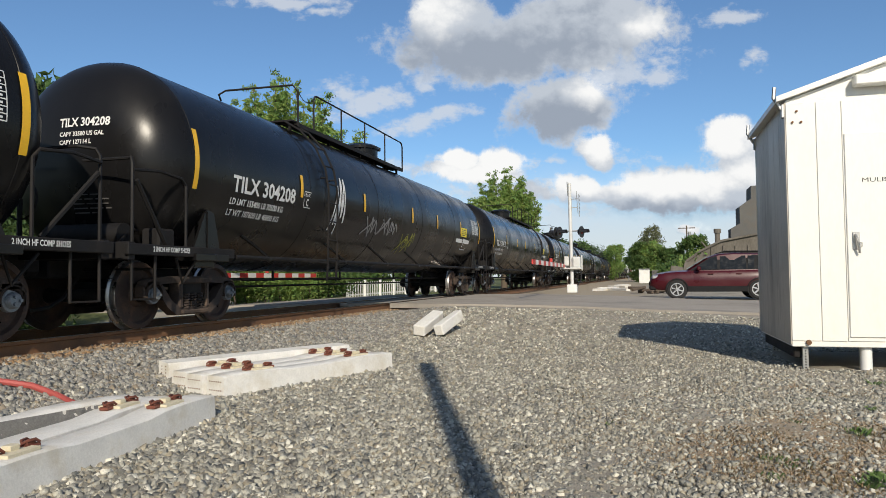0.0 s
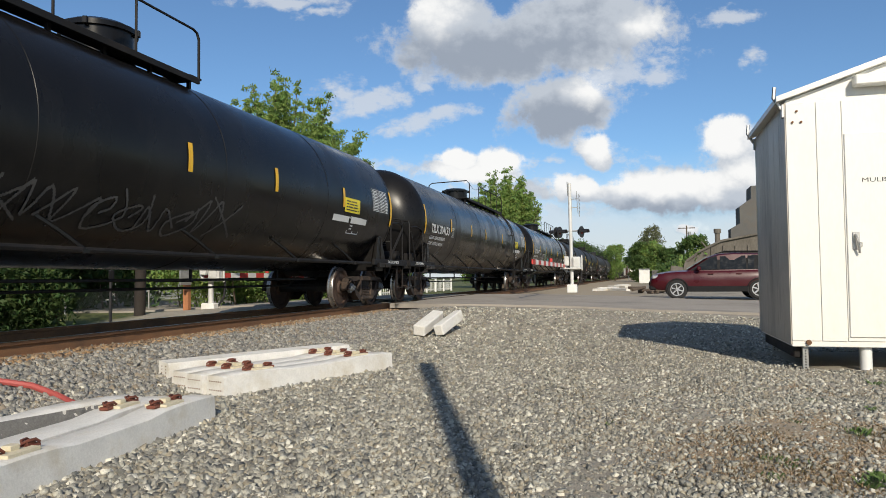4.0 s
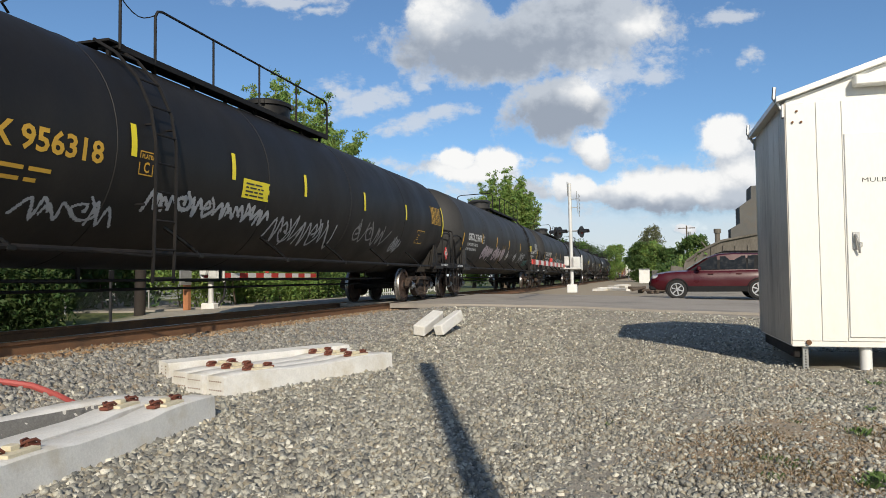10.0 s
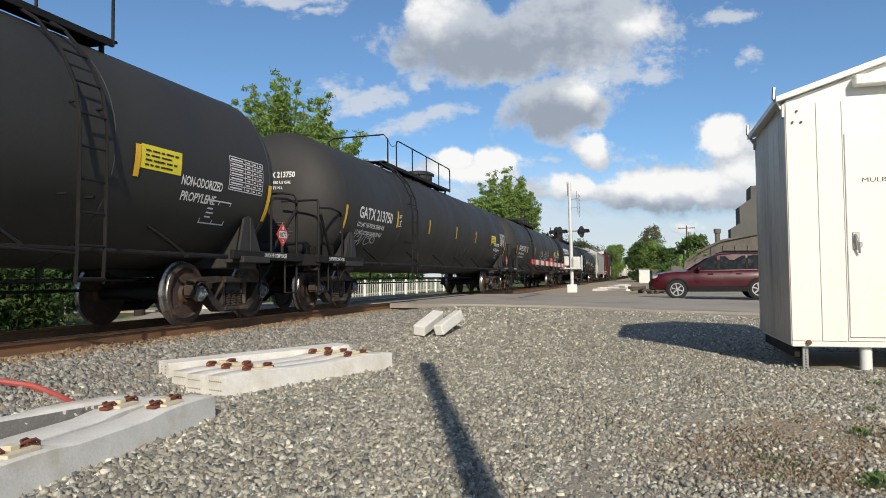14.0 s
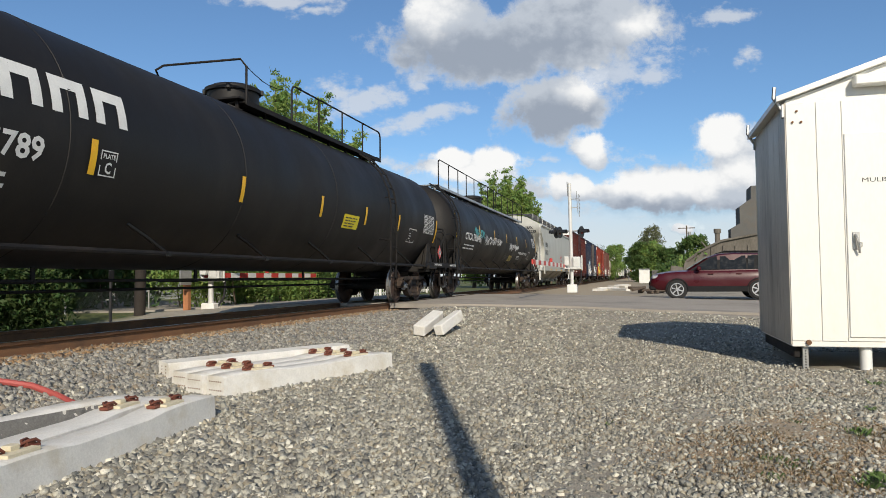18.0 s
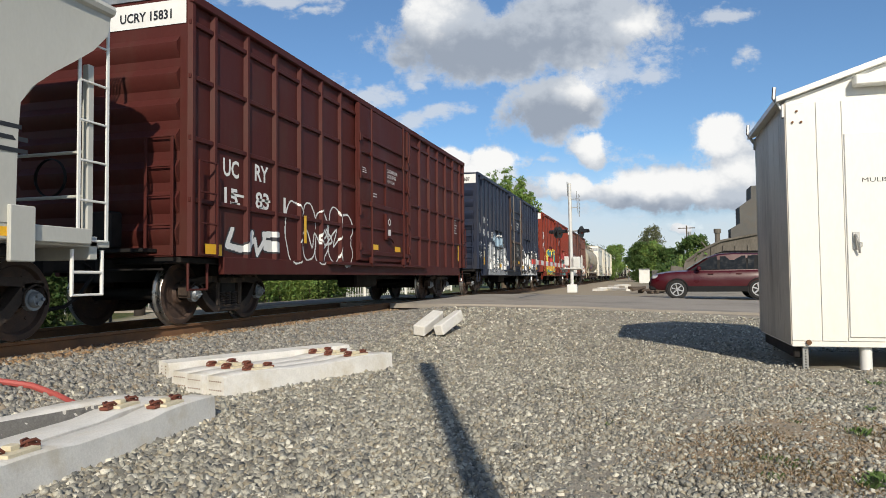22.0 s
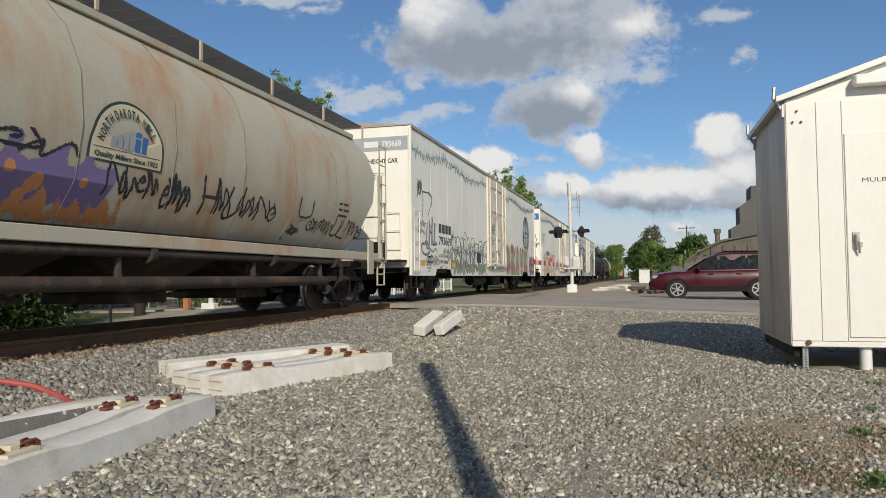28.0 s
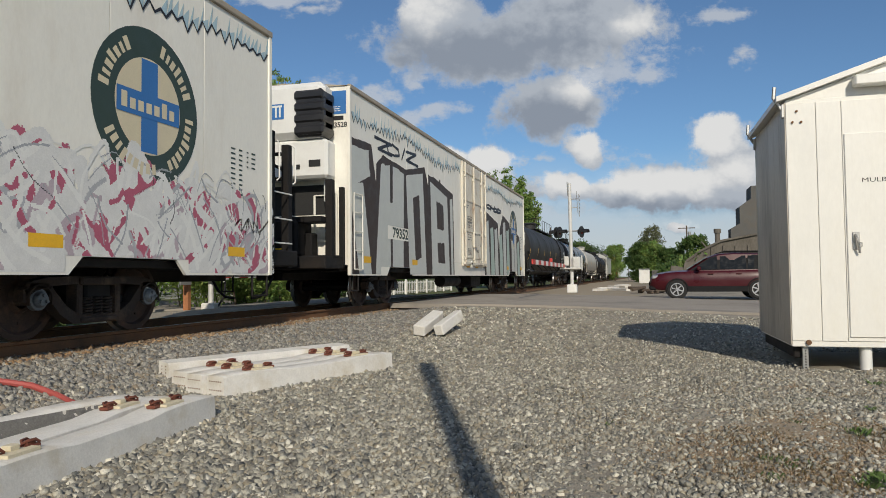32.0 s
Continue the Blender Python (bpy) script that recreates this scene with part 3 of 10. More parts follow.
def stones(name, label, rng, count, area, size, material, seed):
    """Loose crushed stones, each an angular lump, joined into one."""
    r = np.random.RandomState(seed)
    pts = []
    while len(pts) < count:
        p = area(r)
        if p:
            pts.append(p)
    pts = np.array(pts)
    cube = np.array([(x, y, z) for x in (-1, 1) for y in (-1, 1) for z in (-1, 1)], float)
    fs = np.array([(0, 1, 3, 2), (4, 6, 7, 5), (0, 4, 5, 1), (2, 3, 7, 6), (0, 2, 6, 4), (1, 5, 7, 3)])
    n = len(pts)
    s = size[0] + (size[1] - size[0]) * r.rand(n, 1, 1) ** 2.2
    k = np.clip((pts[:, 1] - 0.2) / 2.6, 0, 1)[:, None, None]
    s = s * (0.58 + 0.42 * k)
    v = cube[None] * (0.3 + 0.7 * r.rand(n, 8, 1) ** 0.7) * s * (0.5 + 0.7 * r.rand(n, 1, 3))
    q, _ = np.linalg.qr(r.randn(n, 3, 3))
    v = np.einsum("nij,nkj->nki", q, v) + pts[:, None, :]
    f = (fs[None] + 8 * np.arange(n)[:, None, None]).reshape(-1, 4)
    me = bpy.data.meshes.new(name)
    me.vertices.add(n * 8)
    me.vertices.foreach_set("co", v.reshape(-1))
    me.loops.add(len(f) * 4)
    me.loops.foreach_set("vertex_index", f.reshape(-1))
    me.polygons.add(len(f))
    me.polygons.foreach_set("loop_start", np.arange(len(f)) * 4)
    me.update(calc_edges=True)
    me.materials.append(material)
    return thing(name, me, material, label, "stones", kind="stuff")


def stone_material(name, colors, rough=0.9):
    m = paint(name, (0.3, 0.28, 0.25), rough, var=0.35, scale=14, grain=120, bump=0.5)
    nt = m.node_tree
    hs = next(n for n in nt.nodes if n.type == "HUE_SAT")
    ge = nt.nodes.new("ShaderNodeNewGeometry")
    cr = nt.nodes.new("ShaderNodeValToRGB")
    cr.color_ramp.interpolation = "CONSTANT"
    el = cr.color_ramp.elements
    while len(el) < len(colors):
        el.new(0.5)
    for i, c in enumerate(colors):
        el[i].position, el[i].color = i / len(colors), (*c, 1)
    nt.links.new(ge.outputs["Random Per Island"], cr.inputs[0])
    nt.links.new(cr.outputs[0], hs.inputs["Color"])
    return m


YARD = stone_material("yard_stone", [(0.241, 0.230, 0.195), (0.362, 0.345, 0.285), (0.442, 0.420, 0.347), (0.301, 0.265, 0.199), (0.171, 0.165, 0.142), (0.492, 0.470, 0.389), (0.331, 0.320, 0.271), (0.362, 0.325, 0.247), (0.272, 0.262, 0.228), (0.201, 0.195, 0.171), (0.402, 0.385, 0.323), (0.663, 0.630, 0.532)])
BED = stone_material("ballast_stone", [(0.25, 0.242, 0.22), (0.31, 0.30, 0.265), (0.17, 0.163, 0.148), (0.37, 0.35, 0.305), (0.27, 0.225, 0.165), (0.21, 0.205, 0.19), (0.42, 0.40, 0.35)])


def yard_area(a, b):
    def pick(r):
        x = a + (b - a) * r.rand()
        y = x * (-0.40 + 1.5 * r.rand()) + (r.rand() - 0.5)
        if not -4 < y < 5.2 or x > 17 - 0.5 * sm(0, -3, y) * 3 or (x > 7.9 and x < 9.7 and y < -1.5):
            return None
        if (x - 4.35) ** 2 + (0.8 * (y + 1.0)) ** 2 < 0.7 and r.rand() < 0.55 * (0.5 + noise.noise((x * 3, y * 3, 1.0))) + 0.25:
            return None
        return (x, y, ground_z(x, y) + 0.004)
    return pick


def bed_area(r):
    x = 3.5 + 13.5 * r.rand()
    y = 4.6 + 2.1 * r.rand()
    return (x, y, ground_z(x, y) + 0.012)


RUSTY = stone_material("rusty_stone", [(0.30, 0.19, 0.10), (0.36, 0.24, 0.13), (0.22, 0.14, 0.085), (0.40, 0.29, 0.18), (0.26, 0.20, 0.14)])


def rust_area(r):
    x = 3.5 + 14.0 * r.rand()
    y = 6.56 - 0.42 * r.rand() ** 1.6
    return (x, y, ground_z(x, y) + 0.02)


stones("yard_stones", "grey and tan crushed stones strewn over the yard", None, 60000, yard_area(1.8, 6.0), (0.009, 0.034), YARD, 1)
stones("yard_stones", "grey and tan crushed stones strewn over the yard", None, 44000, yard_area(5.5, 10.0), (0.010, 0.034), YARD, 2)
stones("yard_stones", "grey and tan crushed stones strewn over the yard", None, 22000, yard_area(9.5, 17.0), (0.014, 0.04), YARD, 3)


def back_area(r):
    x, y = -6.0 + 7.9 * r.rand(), -4.5 + 9.5 * r.rand()
    return (x, y, ground_z(x, y) + 0.004)


stones("yard_stones", "grey and tan crushed stones strewn over the yard", None, 22000, back_area, (0.012, 0.036), YARD, 6)
stones("ballast", "grey crushed ballast stones beside the track", None, 42000, bed_area, (0.013, 0.038), BED, 4)
GRIT = stone_material("brown_grit", [(0.34, 0.25, 0.155), (0.29, 0.20, 0.12), (0.38, 0.30, 0.20), (0.25, 0.18, 0.115), (0.33, 0.29, 0.23), (0.42, 0.37, 0.29)])


def grit_area(r):
    x, y = 4.5 + 1.1 * r.randn(), -1.0 + 0.6 * r.randn()
    if not 2.2 < x < 7.6 or not -2.6 < y < 1.2 or 0.55 + noise.noise((x * 1.6, y * 1.6, 4.0)) < 0.35:
        return None
    return (x, y, ground_z(x, y) + 0.004)


stones("dirt_grit", "fine brown grit over a bare patch of dirt", None, 34000, grit_area, (0.004, 0.013), GRIT, 7)
stones("rusty_ballast", "rust-stained ballast stones along the rail", None, 7000, rust_area, (0.016, 0.042), RUSTY, 5)

# ---- road ----
rm = Mesh()


def road_edge(y, far):
    return (16.9 + 0.9 * sm(-1.0, 2.0, y) - 1.6 * sm(-1.0, -6.0, y)) if not far else 25.0 + 3.2 * sm(-3.5, 1.5, y)


ry = steps((-60, -8, 10), (-8, 6.55, 40))
for dz, flip in ((0.0, False),):
    rm.sheet(lambda y, k: (road_edge(y, 0) + (road_edge(y, 1) - road_edge(y, 0)) * min(1, max(0, k)), y,
                           road_z(y) - (0.12 if k < 0 or k > 1 else 0)), ry, [-0.001, 0, 0.25, 0.5, 0.75, 1, 1.001])
rm.f = [q[::-1] for q in rm.f]
thing("road", rm, ASPHALT, "worn grey asphalt road across the track", "road", kind="structure")
r2 = Mesh().sheet(lambda y, k: (17.9 + 10.1 * min(1, max(0, k)), y, road_z(y) - (0.12 if k < 0 or k > 1 else 0)), steps((8.3, 60, 30)), [-0.001, 0, 0.5, 1, 1.001])
r2.f = [q[::-1] for q in r2.f]
thing("road", r2, ASPHALT, "worn grey asphalt road beyond the track", "road", kind="structure")
r3 = Mesh()
r3.box((23.0, TRACK, -0.06), (10.2, 1.28, 0.1), 0.01)
thing("crossing_panel", r3, ASPHALT, "asphalt infill between the rails of the crossing", "road", kind="structure")

# ---- track ----
track = thing("railway_track", None, None, "single railway track with rusty rails on ballast", "railway track", kind="structure")
prof = [(-0.076, -0.186), (0.076, -0.186), (0.076, -0.172), (0.012, -0.15), (0.009, -0.05), (0.034, -0.038), (0.036, -0.006),
        (0.03, 0.0), (-0.03, 0.0), (-0.036, -0.006), (-0.034, -0.038), (-0.009, -0.05), (-0.012, -0.15), (-0.076, -0.172)]
for side in (-1, 1):
    c = TRACK + side * 0.7535
    part("rail", Mesh().prism([(c + p, q) for p, q in prof], "x", -60, 700), RAIL, track)
    part("running_surface", Mesh().box((320, c, 0.0005), (760, 0.05, 0.002)), TREAD, track, "polished top of the rail")
tie = Mesh().box((0, 0, -0.27), (0.23, 2.6, 0.16), 0.01).mesh("tie", TIE)
for i in range(180):
    x = -4 + i * 0.5
    if not 17.0 < x < 28.2:
        part("tie", tie, None, track).location = (x, TRACK, 0)
plate = Mesh().box((0, 0, -0.187), (0.20, 0.36, 0.012), 0.003)
for s in (-0.11, 0.11):
    for q in (-0.06, 0.06):
        plate.box((q, s, -0.172), (0.03, 0.03, 0.035), 0.005)
plate = plate.mesh("tie_plate", RAIL)
for i in range(26):
    x = 3.5 + i * 0.5
    part("tie_plate", plate, None, track).location = (x, TRACK - 0.7535, 0)


# ---- concrete sleepers lying in the yard ----
def tie_body(n=14, length=2.58):
    m = Mesh()

    def sect(s):
        a = abs(s) / (length / 2)
        top = 0.225 - 0.026 * (1 - sm(0.28, 0.5, a)) - 0.015 * sm(0.78, 1.0, a)
        wt, wb = 0.115, 0.14
        return [(-wb, 0.0), (wb, 0.0), (wb - 0.005, 0.03), (wt + 0.008, top - 0.012), (wt - 0.01, top), (-wt + 0.01, top), (-wt - 0.008, top - 0.012), (-wb + 0.005, 0.03)]
    ss = [-length / 2 + length * i / n for i in range(n + 1)]
    rings = [sect(s) for s in ss]
    vs = [(s, p, q) for s, ring in zip(ss, rings) for p, q in ring]
    k = 8
    fs = [(i * k + j, (i + 1) * k + j, (i + 1) * k + (j + 1) % k, i * k + (j + 1) % k) for i in range(n) for j in range(k)]
    fs += [tuple(range(k)), tuple(n * k + j for j in range(k))[::-1]]
    m.add(vs, [q[::-1] for q in fs])
    return m


TIE_MESH = tie_body().mesh("body", CONC)
CLIP_MESH = Mesh().box((0, 0, 0.012), (0.12, 0.07, 0.024), 0.008).box((0, 0, 0.032), (0.07, 0.045, 0.022), 0.01)
CLIP_MESH.tube([(-0.05, -0.03, 0.03), (-0.02, -0.03, 0.05), (0.03, -0.02, 0.05), (0.05, 0.0, 0.035), (0.03, 0.02, 0.05), (-0.02, 0.03, 0.05), (-0.05, 0.03, 0.03)], 0.009, 6)
CLIP_MESH = CLIP_MESH.mesh("clip", CLIP)
PAD_MESH = Mesh().box((0, 0, 0.010), (0.24, 0.18, 0.020), 0.002).box((0.0, 0, 0.034), (0.07, 0.06, 0.03), 0.004).mesh("pad", PAD)
dots = Mesh()
for r in range(2):
    for c in range(6):
        dots.lathe([(0, 0.008), (0.004, 0.007), (0.004, 0.0)], (1.29, -0.085 + c * 0.034, 0.07 + r * 0.085), "x", 6)
        dots.lathe([(0, 0.0), (0, 0.007), (0.004, 0.008)], (-1.294, -0.085 + c * 0.034, 0.07 + r * 0.085), "x", 6)
DOTS = dots.mesh("wire_end", RAIL)


def sleeper(a, b, z, tilt=0.0, flip=False, label=""):
    """A concrete sleeper whose axis runs from a to b (x, y)."""
    ang = math.degrees(math.atan2(b[1] - a[1], b[0] - a[0]))
    t = thing("concrete_sleeper", None, None, label or "pale concrete railway sleeper with rusty rail clips lying on gravel", "railway sleeper", "loose concrete sleepers")
    t.matrix_world = pose((a[0] + b[0]) / 2, (a[1] + b[1]) / 2, z, tilt, 0, ang)
    part("body", TIE_MESH, None, t)
    part("wire_ends", DOTS, None, t, "rusty ends of the prestressing wires")["kind"] = "stuff"
    if not flip:
        for s in (-1, 1):
            part("pad", PAD_MESH, None, t, "cream plastic rail pad").location = (s * 0.755, 0, 0.224)
            for q in (-1, 1):
                c = part("clip", CLIP_MESH, None, t, "rusty red spring clip")
                c.location = (s * 0.755 + q * 0.13, 0.0, 0.222)
    return t


def along(a, b, length):
    d = math.hypot(b[0] - a[0], b[1] - a[1])
    return (a[0] + (b[0] - a[0]) / d * length, a[1] + (b[1] - a[1]) / d * length)


E1 = (6.12, 4.08)
D1 = (8.52, 3.24)
for off, lo, fl in ((0.0, 0.0, False), (0.30, -0.03, False), (0.62, 0.02, False)):
    a = (E1[0] + lo * 0.94 + off * 0.33, E1[1] - lo * 0.33 + off * 0.94)
    sleeper(a, along(a, (a[0] + D1[0] - E1[0], a[1] + D1[1] - E1[1]), 2.58), -0.505, 0, fl)
a = (E1[0] + 0.12 * 0.94 + 1.14 * 0.33, E1[1] - 0.12 * 0.33 + 1.14 * 0.94)
sleeper(a, along(a, (a[0] + D1[0] - E1[0] - 0.10, a[1] + D1[1] - E1[1] - 0.22), 2.58), -0.36, 90, True, "pale concrete railway sleeper lying on its side on gravel")
for a, b, fl in (((5.13, 3.56), (2.55, 3.28), False), ((5.00, 3.85), (2.43, 3.60), False), ((4.98, 4.10), (2.45, 4.72), True)):
    t = sleeper(a, along(a, b, 2.58), -0.51, 0, fl)
# Rough cast face; the dark grey carries the side's shading too.
ROUGH = paint("rough_shaded_concrete", (0.20, 0.195, 0.185), 0.95, var=0.4, scale=16, grain=90, bump=0.9)
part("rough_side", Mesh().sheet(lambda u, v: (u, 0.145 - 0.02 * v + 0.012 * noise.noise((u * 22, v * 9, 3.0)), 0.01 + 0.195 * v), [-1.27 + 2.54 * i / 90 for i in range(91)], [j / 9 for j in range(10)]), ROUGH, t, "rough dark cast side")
# two short stubs leaning by the crossing
for k, (x, y) in enumerate(((13.35, 4.10), (13.45, 3.68))):
    t = thing("concrete_block", None, None, "pale concrete sleeper stub tilted on the gravel near the road", "concrete block", "sleeper stubs")
    t.matrix_world = pose(x, y, -0.36, 8 * (1 - 2 * k), -16, -9 - 3 * k)
    m = Mesh().box((0, 0, 0.14), (0.92, 0.24 - 0.05 * k, 0.21), 0.02)
    part("body", m, CONC, t)
# red hose
hp = [(px_, py_, ground_z(px_, py_) + 0.05) for px_, py_ in ((4.3, 6.0), (4.7, 5.82), (5.03, 5.56), (5.16, 5.33), (5.13, 5.02), (5.04, 4.74), (4.92, 4.5))]
thing("hose", Mesh().tube(hp, 0.03, 8), paint("red_hose", (0.40, 0.085, 0.075), 0.6), "faded red hose lying on the ballast", "hose")
thing("cable", Mesh().tube([(p[0], p[1] + 0.07, p[2]) for p in hp], 0.014, 6), paint("grey_cable", (0.25, 0.23, 0.21), 0.6), "grey cable lying beside the hose", "cable")

# ---- signal cabinet on legs ----
CX, CY = 7.8, -1.41
cab = thing("signal_cabinet", None, None, "white metal railway signal cabinet standing on short legs", "signal cabinet")
cab.matrix_world = pose(CX, CY, 0)
CW, CD, CB, CT = 2.05, 1.95, -0.075, 2.41
m = Mesh().box((CD / 2, -CW / 2, (CB + CT) / 2), (CD, CW, CT - CB), 0.006)
part("body", m, CABIN, cab)
for y0, y1 in ((0.0, -0.27), (-0.275, -0.50), (-0.505, -2.04)):
    m = Mesh().box((-0.006, (y0 + y1) / 2, (CB + CT) / 2 + 0.01), (0.012, abs(y1 - y0) - 0.004, CT - CB - 0.1), 0.004)
    part("front_panel", m, CABIN, cab)
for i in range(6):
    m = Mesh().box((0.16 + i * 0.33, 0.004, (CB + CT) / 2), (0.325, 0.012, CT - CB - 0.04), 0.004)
    part("side_panel", m, CABSIDE, cab, "galvanised side sheet, shade and reflections in its colour")
door = part("door", Mesh().box((-0.016, -0.52 - 0.48, 1.03), (0.024, 0.96, 2.01), 0.006), CABIN, cab, "white door with a painted sign")
hd = Mesh().box((-0.035, -0.595, 0.97), (0.012, 0.06, 0.17), 0.005).tube([(-0.045, -0.585, 1.03), (-0.075, -0.59, 1.0), (-0.08, -0.605, 0.9), (-0.06, -0.615, 0.85)], 0.011, 8)
hd.box((-0.045, -0.63, 0.93), (0.03, 0.03, 0.05), 0.006)
part("handle", hd, STEEL, door, "chrome door handle with padlock")
sg = Mesh()
write(sg, "MULBERRY", 0.045, lambda u, v: (-0.030, -0.665 - u, 1.545 + v), 0, 0, 0.42)
part("sign", sg, BLACK, door, "black painted lettering", smooth=False)
m = Mesh()
for i in range(9):
    m.box((-0.03, -1.0, 0.20 + i * 0.022), (0.006, 0.18, 0.008))
part("vent", m, GALV, door, "louvred vent")
rf = Mesh()
pk = 0.40
rf.prism([(0.09, CT - 0.02), (0.09, CT + 0.035), (-CW / 2, CT + pk), (-CW - 0.09, CT + 0.035), (-CW - 0.09, CT - 0.02), (-CW / 2, CT + pk - 0.055)], "x", -0.07, CD + 0.07)
part("roof", rf, CABIN, cab, "white sheet-metal gable roof")
part("gable", Mesh().prism([(0.0, CT), (-CW / 2, CT + pk - 0.06), (-CW, CT)], "x", 0.01, 0.03), CABIN, cab)
m = Mesh().box((-0.07, -0.62 - 0.35, CT + 0.13), (0.14, 0.72, 0.10), 0.01)
part("door_hood", m, CABIN, cab, "white hood over the door")
for x in (0.03, CD - 0.03):
    m = Mesh().tube([(x, 0.03, CT - 0.08), (x, 0.10, CT + 0.04), (x, 0.09, CT + 0.15)], 0.02, 6).box((x, 0.02, CT - 0.1), (0.05, 0.03, 0.14), 0.005)
    part("lifting_lug", m, GALV, cab, "grey lifting lug")
for y, z in ((-0.06, 0.23), (-0.14, 0.23), (-0.10, 0.12)):
    part("bolt", Mesh().tube([(-0.012, y, CT - z), (-0.03, y, CT - z)], 0.012, 6), RAIL, cab, "rusty bolt")
part("bolt", Mesh().lathe([(-0.02, 0.0), (-0.02, 0.024), (0.0, 0.026)], (-0.008, -0.15, -0.03), "x", 12), RAIL, cab, "rusty round plug")
for y in (-0.08, -CW + 0.08):
    part("skid", Mesh().box((CD / 2, y, CB - 0.06), (CD - 0.2, 0.1, 0.12), 0.01), UNDER, cab, "dark steel skid")
for x, y in ((0.08, -0.13), (CD - 0.1, -0.13), (CD - 0.1, -CW + 0.1)):
    lg = part("leg", Mesh().box((x, y, -0.22), (0.055, 0.055, 0.30), 0.004), GALV, cab)
    h = Mesh()
    for i in range(7):
        h.lathe([(-0.001, 0.0), (-0.001, 0.008), (0.001, 0.008)], (x - 0.028, y, -0.12 - i * 0.028), "x", 8)
    part("hole", h, DARKGAP, lg, "row of punched holes")
part("conduit", Mesh().tube([(0.10, -0.68, -0.08), (0.10, -0.68, -0.40)], 0.055, 14), WHITE, cab, "white plastic conduit into the ground")

# ---- the freight train ----
CACHE = {}


def shared(key, make, material, smooth=True):
    if key not in CACHE:
        CACHE[key] = make().mesh(key.split("/")[0], material, smooth)
    return CACHE[key]


WR = 0.457
SPIN = []


def wheel_mesh():
    m = Mesh()
    prof = [(-0.075, 0.10), (-0.075, 0.13), (-0.03, 0.16), (-0.02, 0.36), (-0.068, 0.385), (-0.068, 0.440), (-0.062, 0.452)]
    m.lathe(prof, (0, 0, 0), "y", 36)
    m.lathe([(0.055, 0.49), (0.068, 0.485), (0.068, 0.40), (0.03, 0.37), (0.02, 0.16), (0.07, 0.13), (0.07, 0.09)], (0, 0, 0), "y", 36)
    for k in range(6):
        a = k * math.tau / 6
        m.box((0.26 * math.cos(a), -0.028, 0.26 * math.sin(a)), (0.03, 0.012, 0.03), 0.004, ry=-math.degrees(a))
    return m


def tread_mesh():
    return Mesh().lathe([(-0.062, 0.452), (-0.055, WR), (0.02, WR + 0.002), (0.032, 0.476), (0.042, 0.49), (0.055, 0.49)], (0, 0, 0), "y", 36)


def cap_mesh():
    m = Mesh().lathe([(-0.12, 0.0), (-0.12, 0.07), (-0.10, 0.085), (-0.06, 0.09), (-0.06, 0.12), (0.0, 0.125)], (0, 0, 0), "y", 20)
    for k in range(3):
        a = k * math.tau / 3
        m.lathe([(-0.145, 0.0), (-0.145, 0.02), (-0.118, 0.022)], (0.045 * math.cos(a), 0, 0.045 * math.sin(a)), "y", 6)
    return m


def frame_mesh():
    """One cast side frame, seen from outside (-y), with its two windows open."""
    m = Mesh()
    th = 0.16
    y0, y1 = -1.06, -1.06 + th

    def strip(top, bot):
        for (xa, za), (xb, zb), (xc, zc), (xd, zd) in zip(top[:-1], top[1:], bot[:-1], bot[1:]):
            m.prism([(xa, za), (xb, zb), (xd, zd), (xc, zc)], "y", y0, y1)
    strip([(-1.08, 0.55), (-0.98, 0.66), (-0.75, 0.70), (-0.40, 0.71), (0.40, 0.71), (0.75, 0.70), (0.98, 0.66), (1.08, 0.55)],
          [(-1.02, 0.50), (-0.93, 0.55), (-0.72, 0.60), (-0.40, 0.62), (0.40, 0.62), (0.72, 0.60), (0.93, 0.55), (1.02, 0.50)])
    strip([(-0.72, 0.60), (-0.52, 0.38), (-0.32, 0.26), (0.32, 0.26), (0.52, 0.38), (0.72, 0.60)],
          [(-0.76, 0.46), (-0.60, 0.28), (-0.40, 0.16), (0.40, 0.16), (0.60, 0.28), (0.76, 0.46)])
    for s in (-1, 1):
        m.box((s * 0.31, (y0 + y1) / 2, 0.44), (0.09, th + 0.03, 0.38), 0.02)
        m.lathe([(y0 - 0.03, 0.15), (y0 - 0.03, 0.165), (y1, 0.17)], (s * 0.889, 0, WR), "y", 18, math.pi * 1.25, -math.pi * 0.62)
        m.box((s * 0.889, (y0 + y1) / 2, WR + 0.15), (0.30, th, 0.10), 0.03)
        m.box((s * 1.05, (y0 + y1) / 2, 0.50), (0.07, th, 0.16), 0.02)
    m.box((0, y0 + 0.03, 0.20), (0.60, 0.14, 0.06), 0.02)
    m.box((0, y0 + 0.06, 0.655), (0.66, th + 0.06, 0.10), 0.02)
    return m


def spring_mesh():
    m = Mesh()
    for cx in (0.0,):
        pts = []
        for i in range(6 * 8 + 1):
            a = i * math.tau / 8
            pts.append((cx + 0.068 * math.cos(a), -1.0 + 0.068 * math.sin(a), 0.235 + 0.225 * i / 48))
        m.tube(pts, 0.017, 5)
    return m


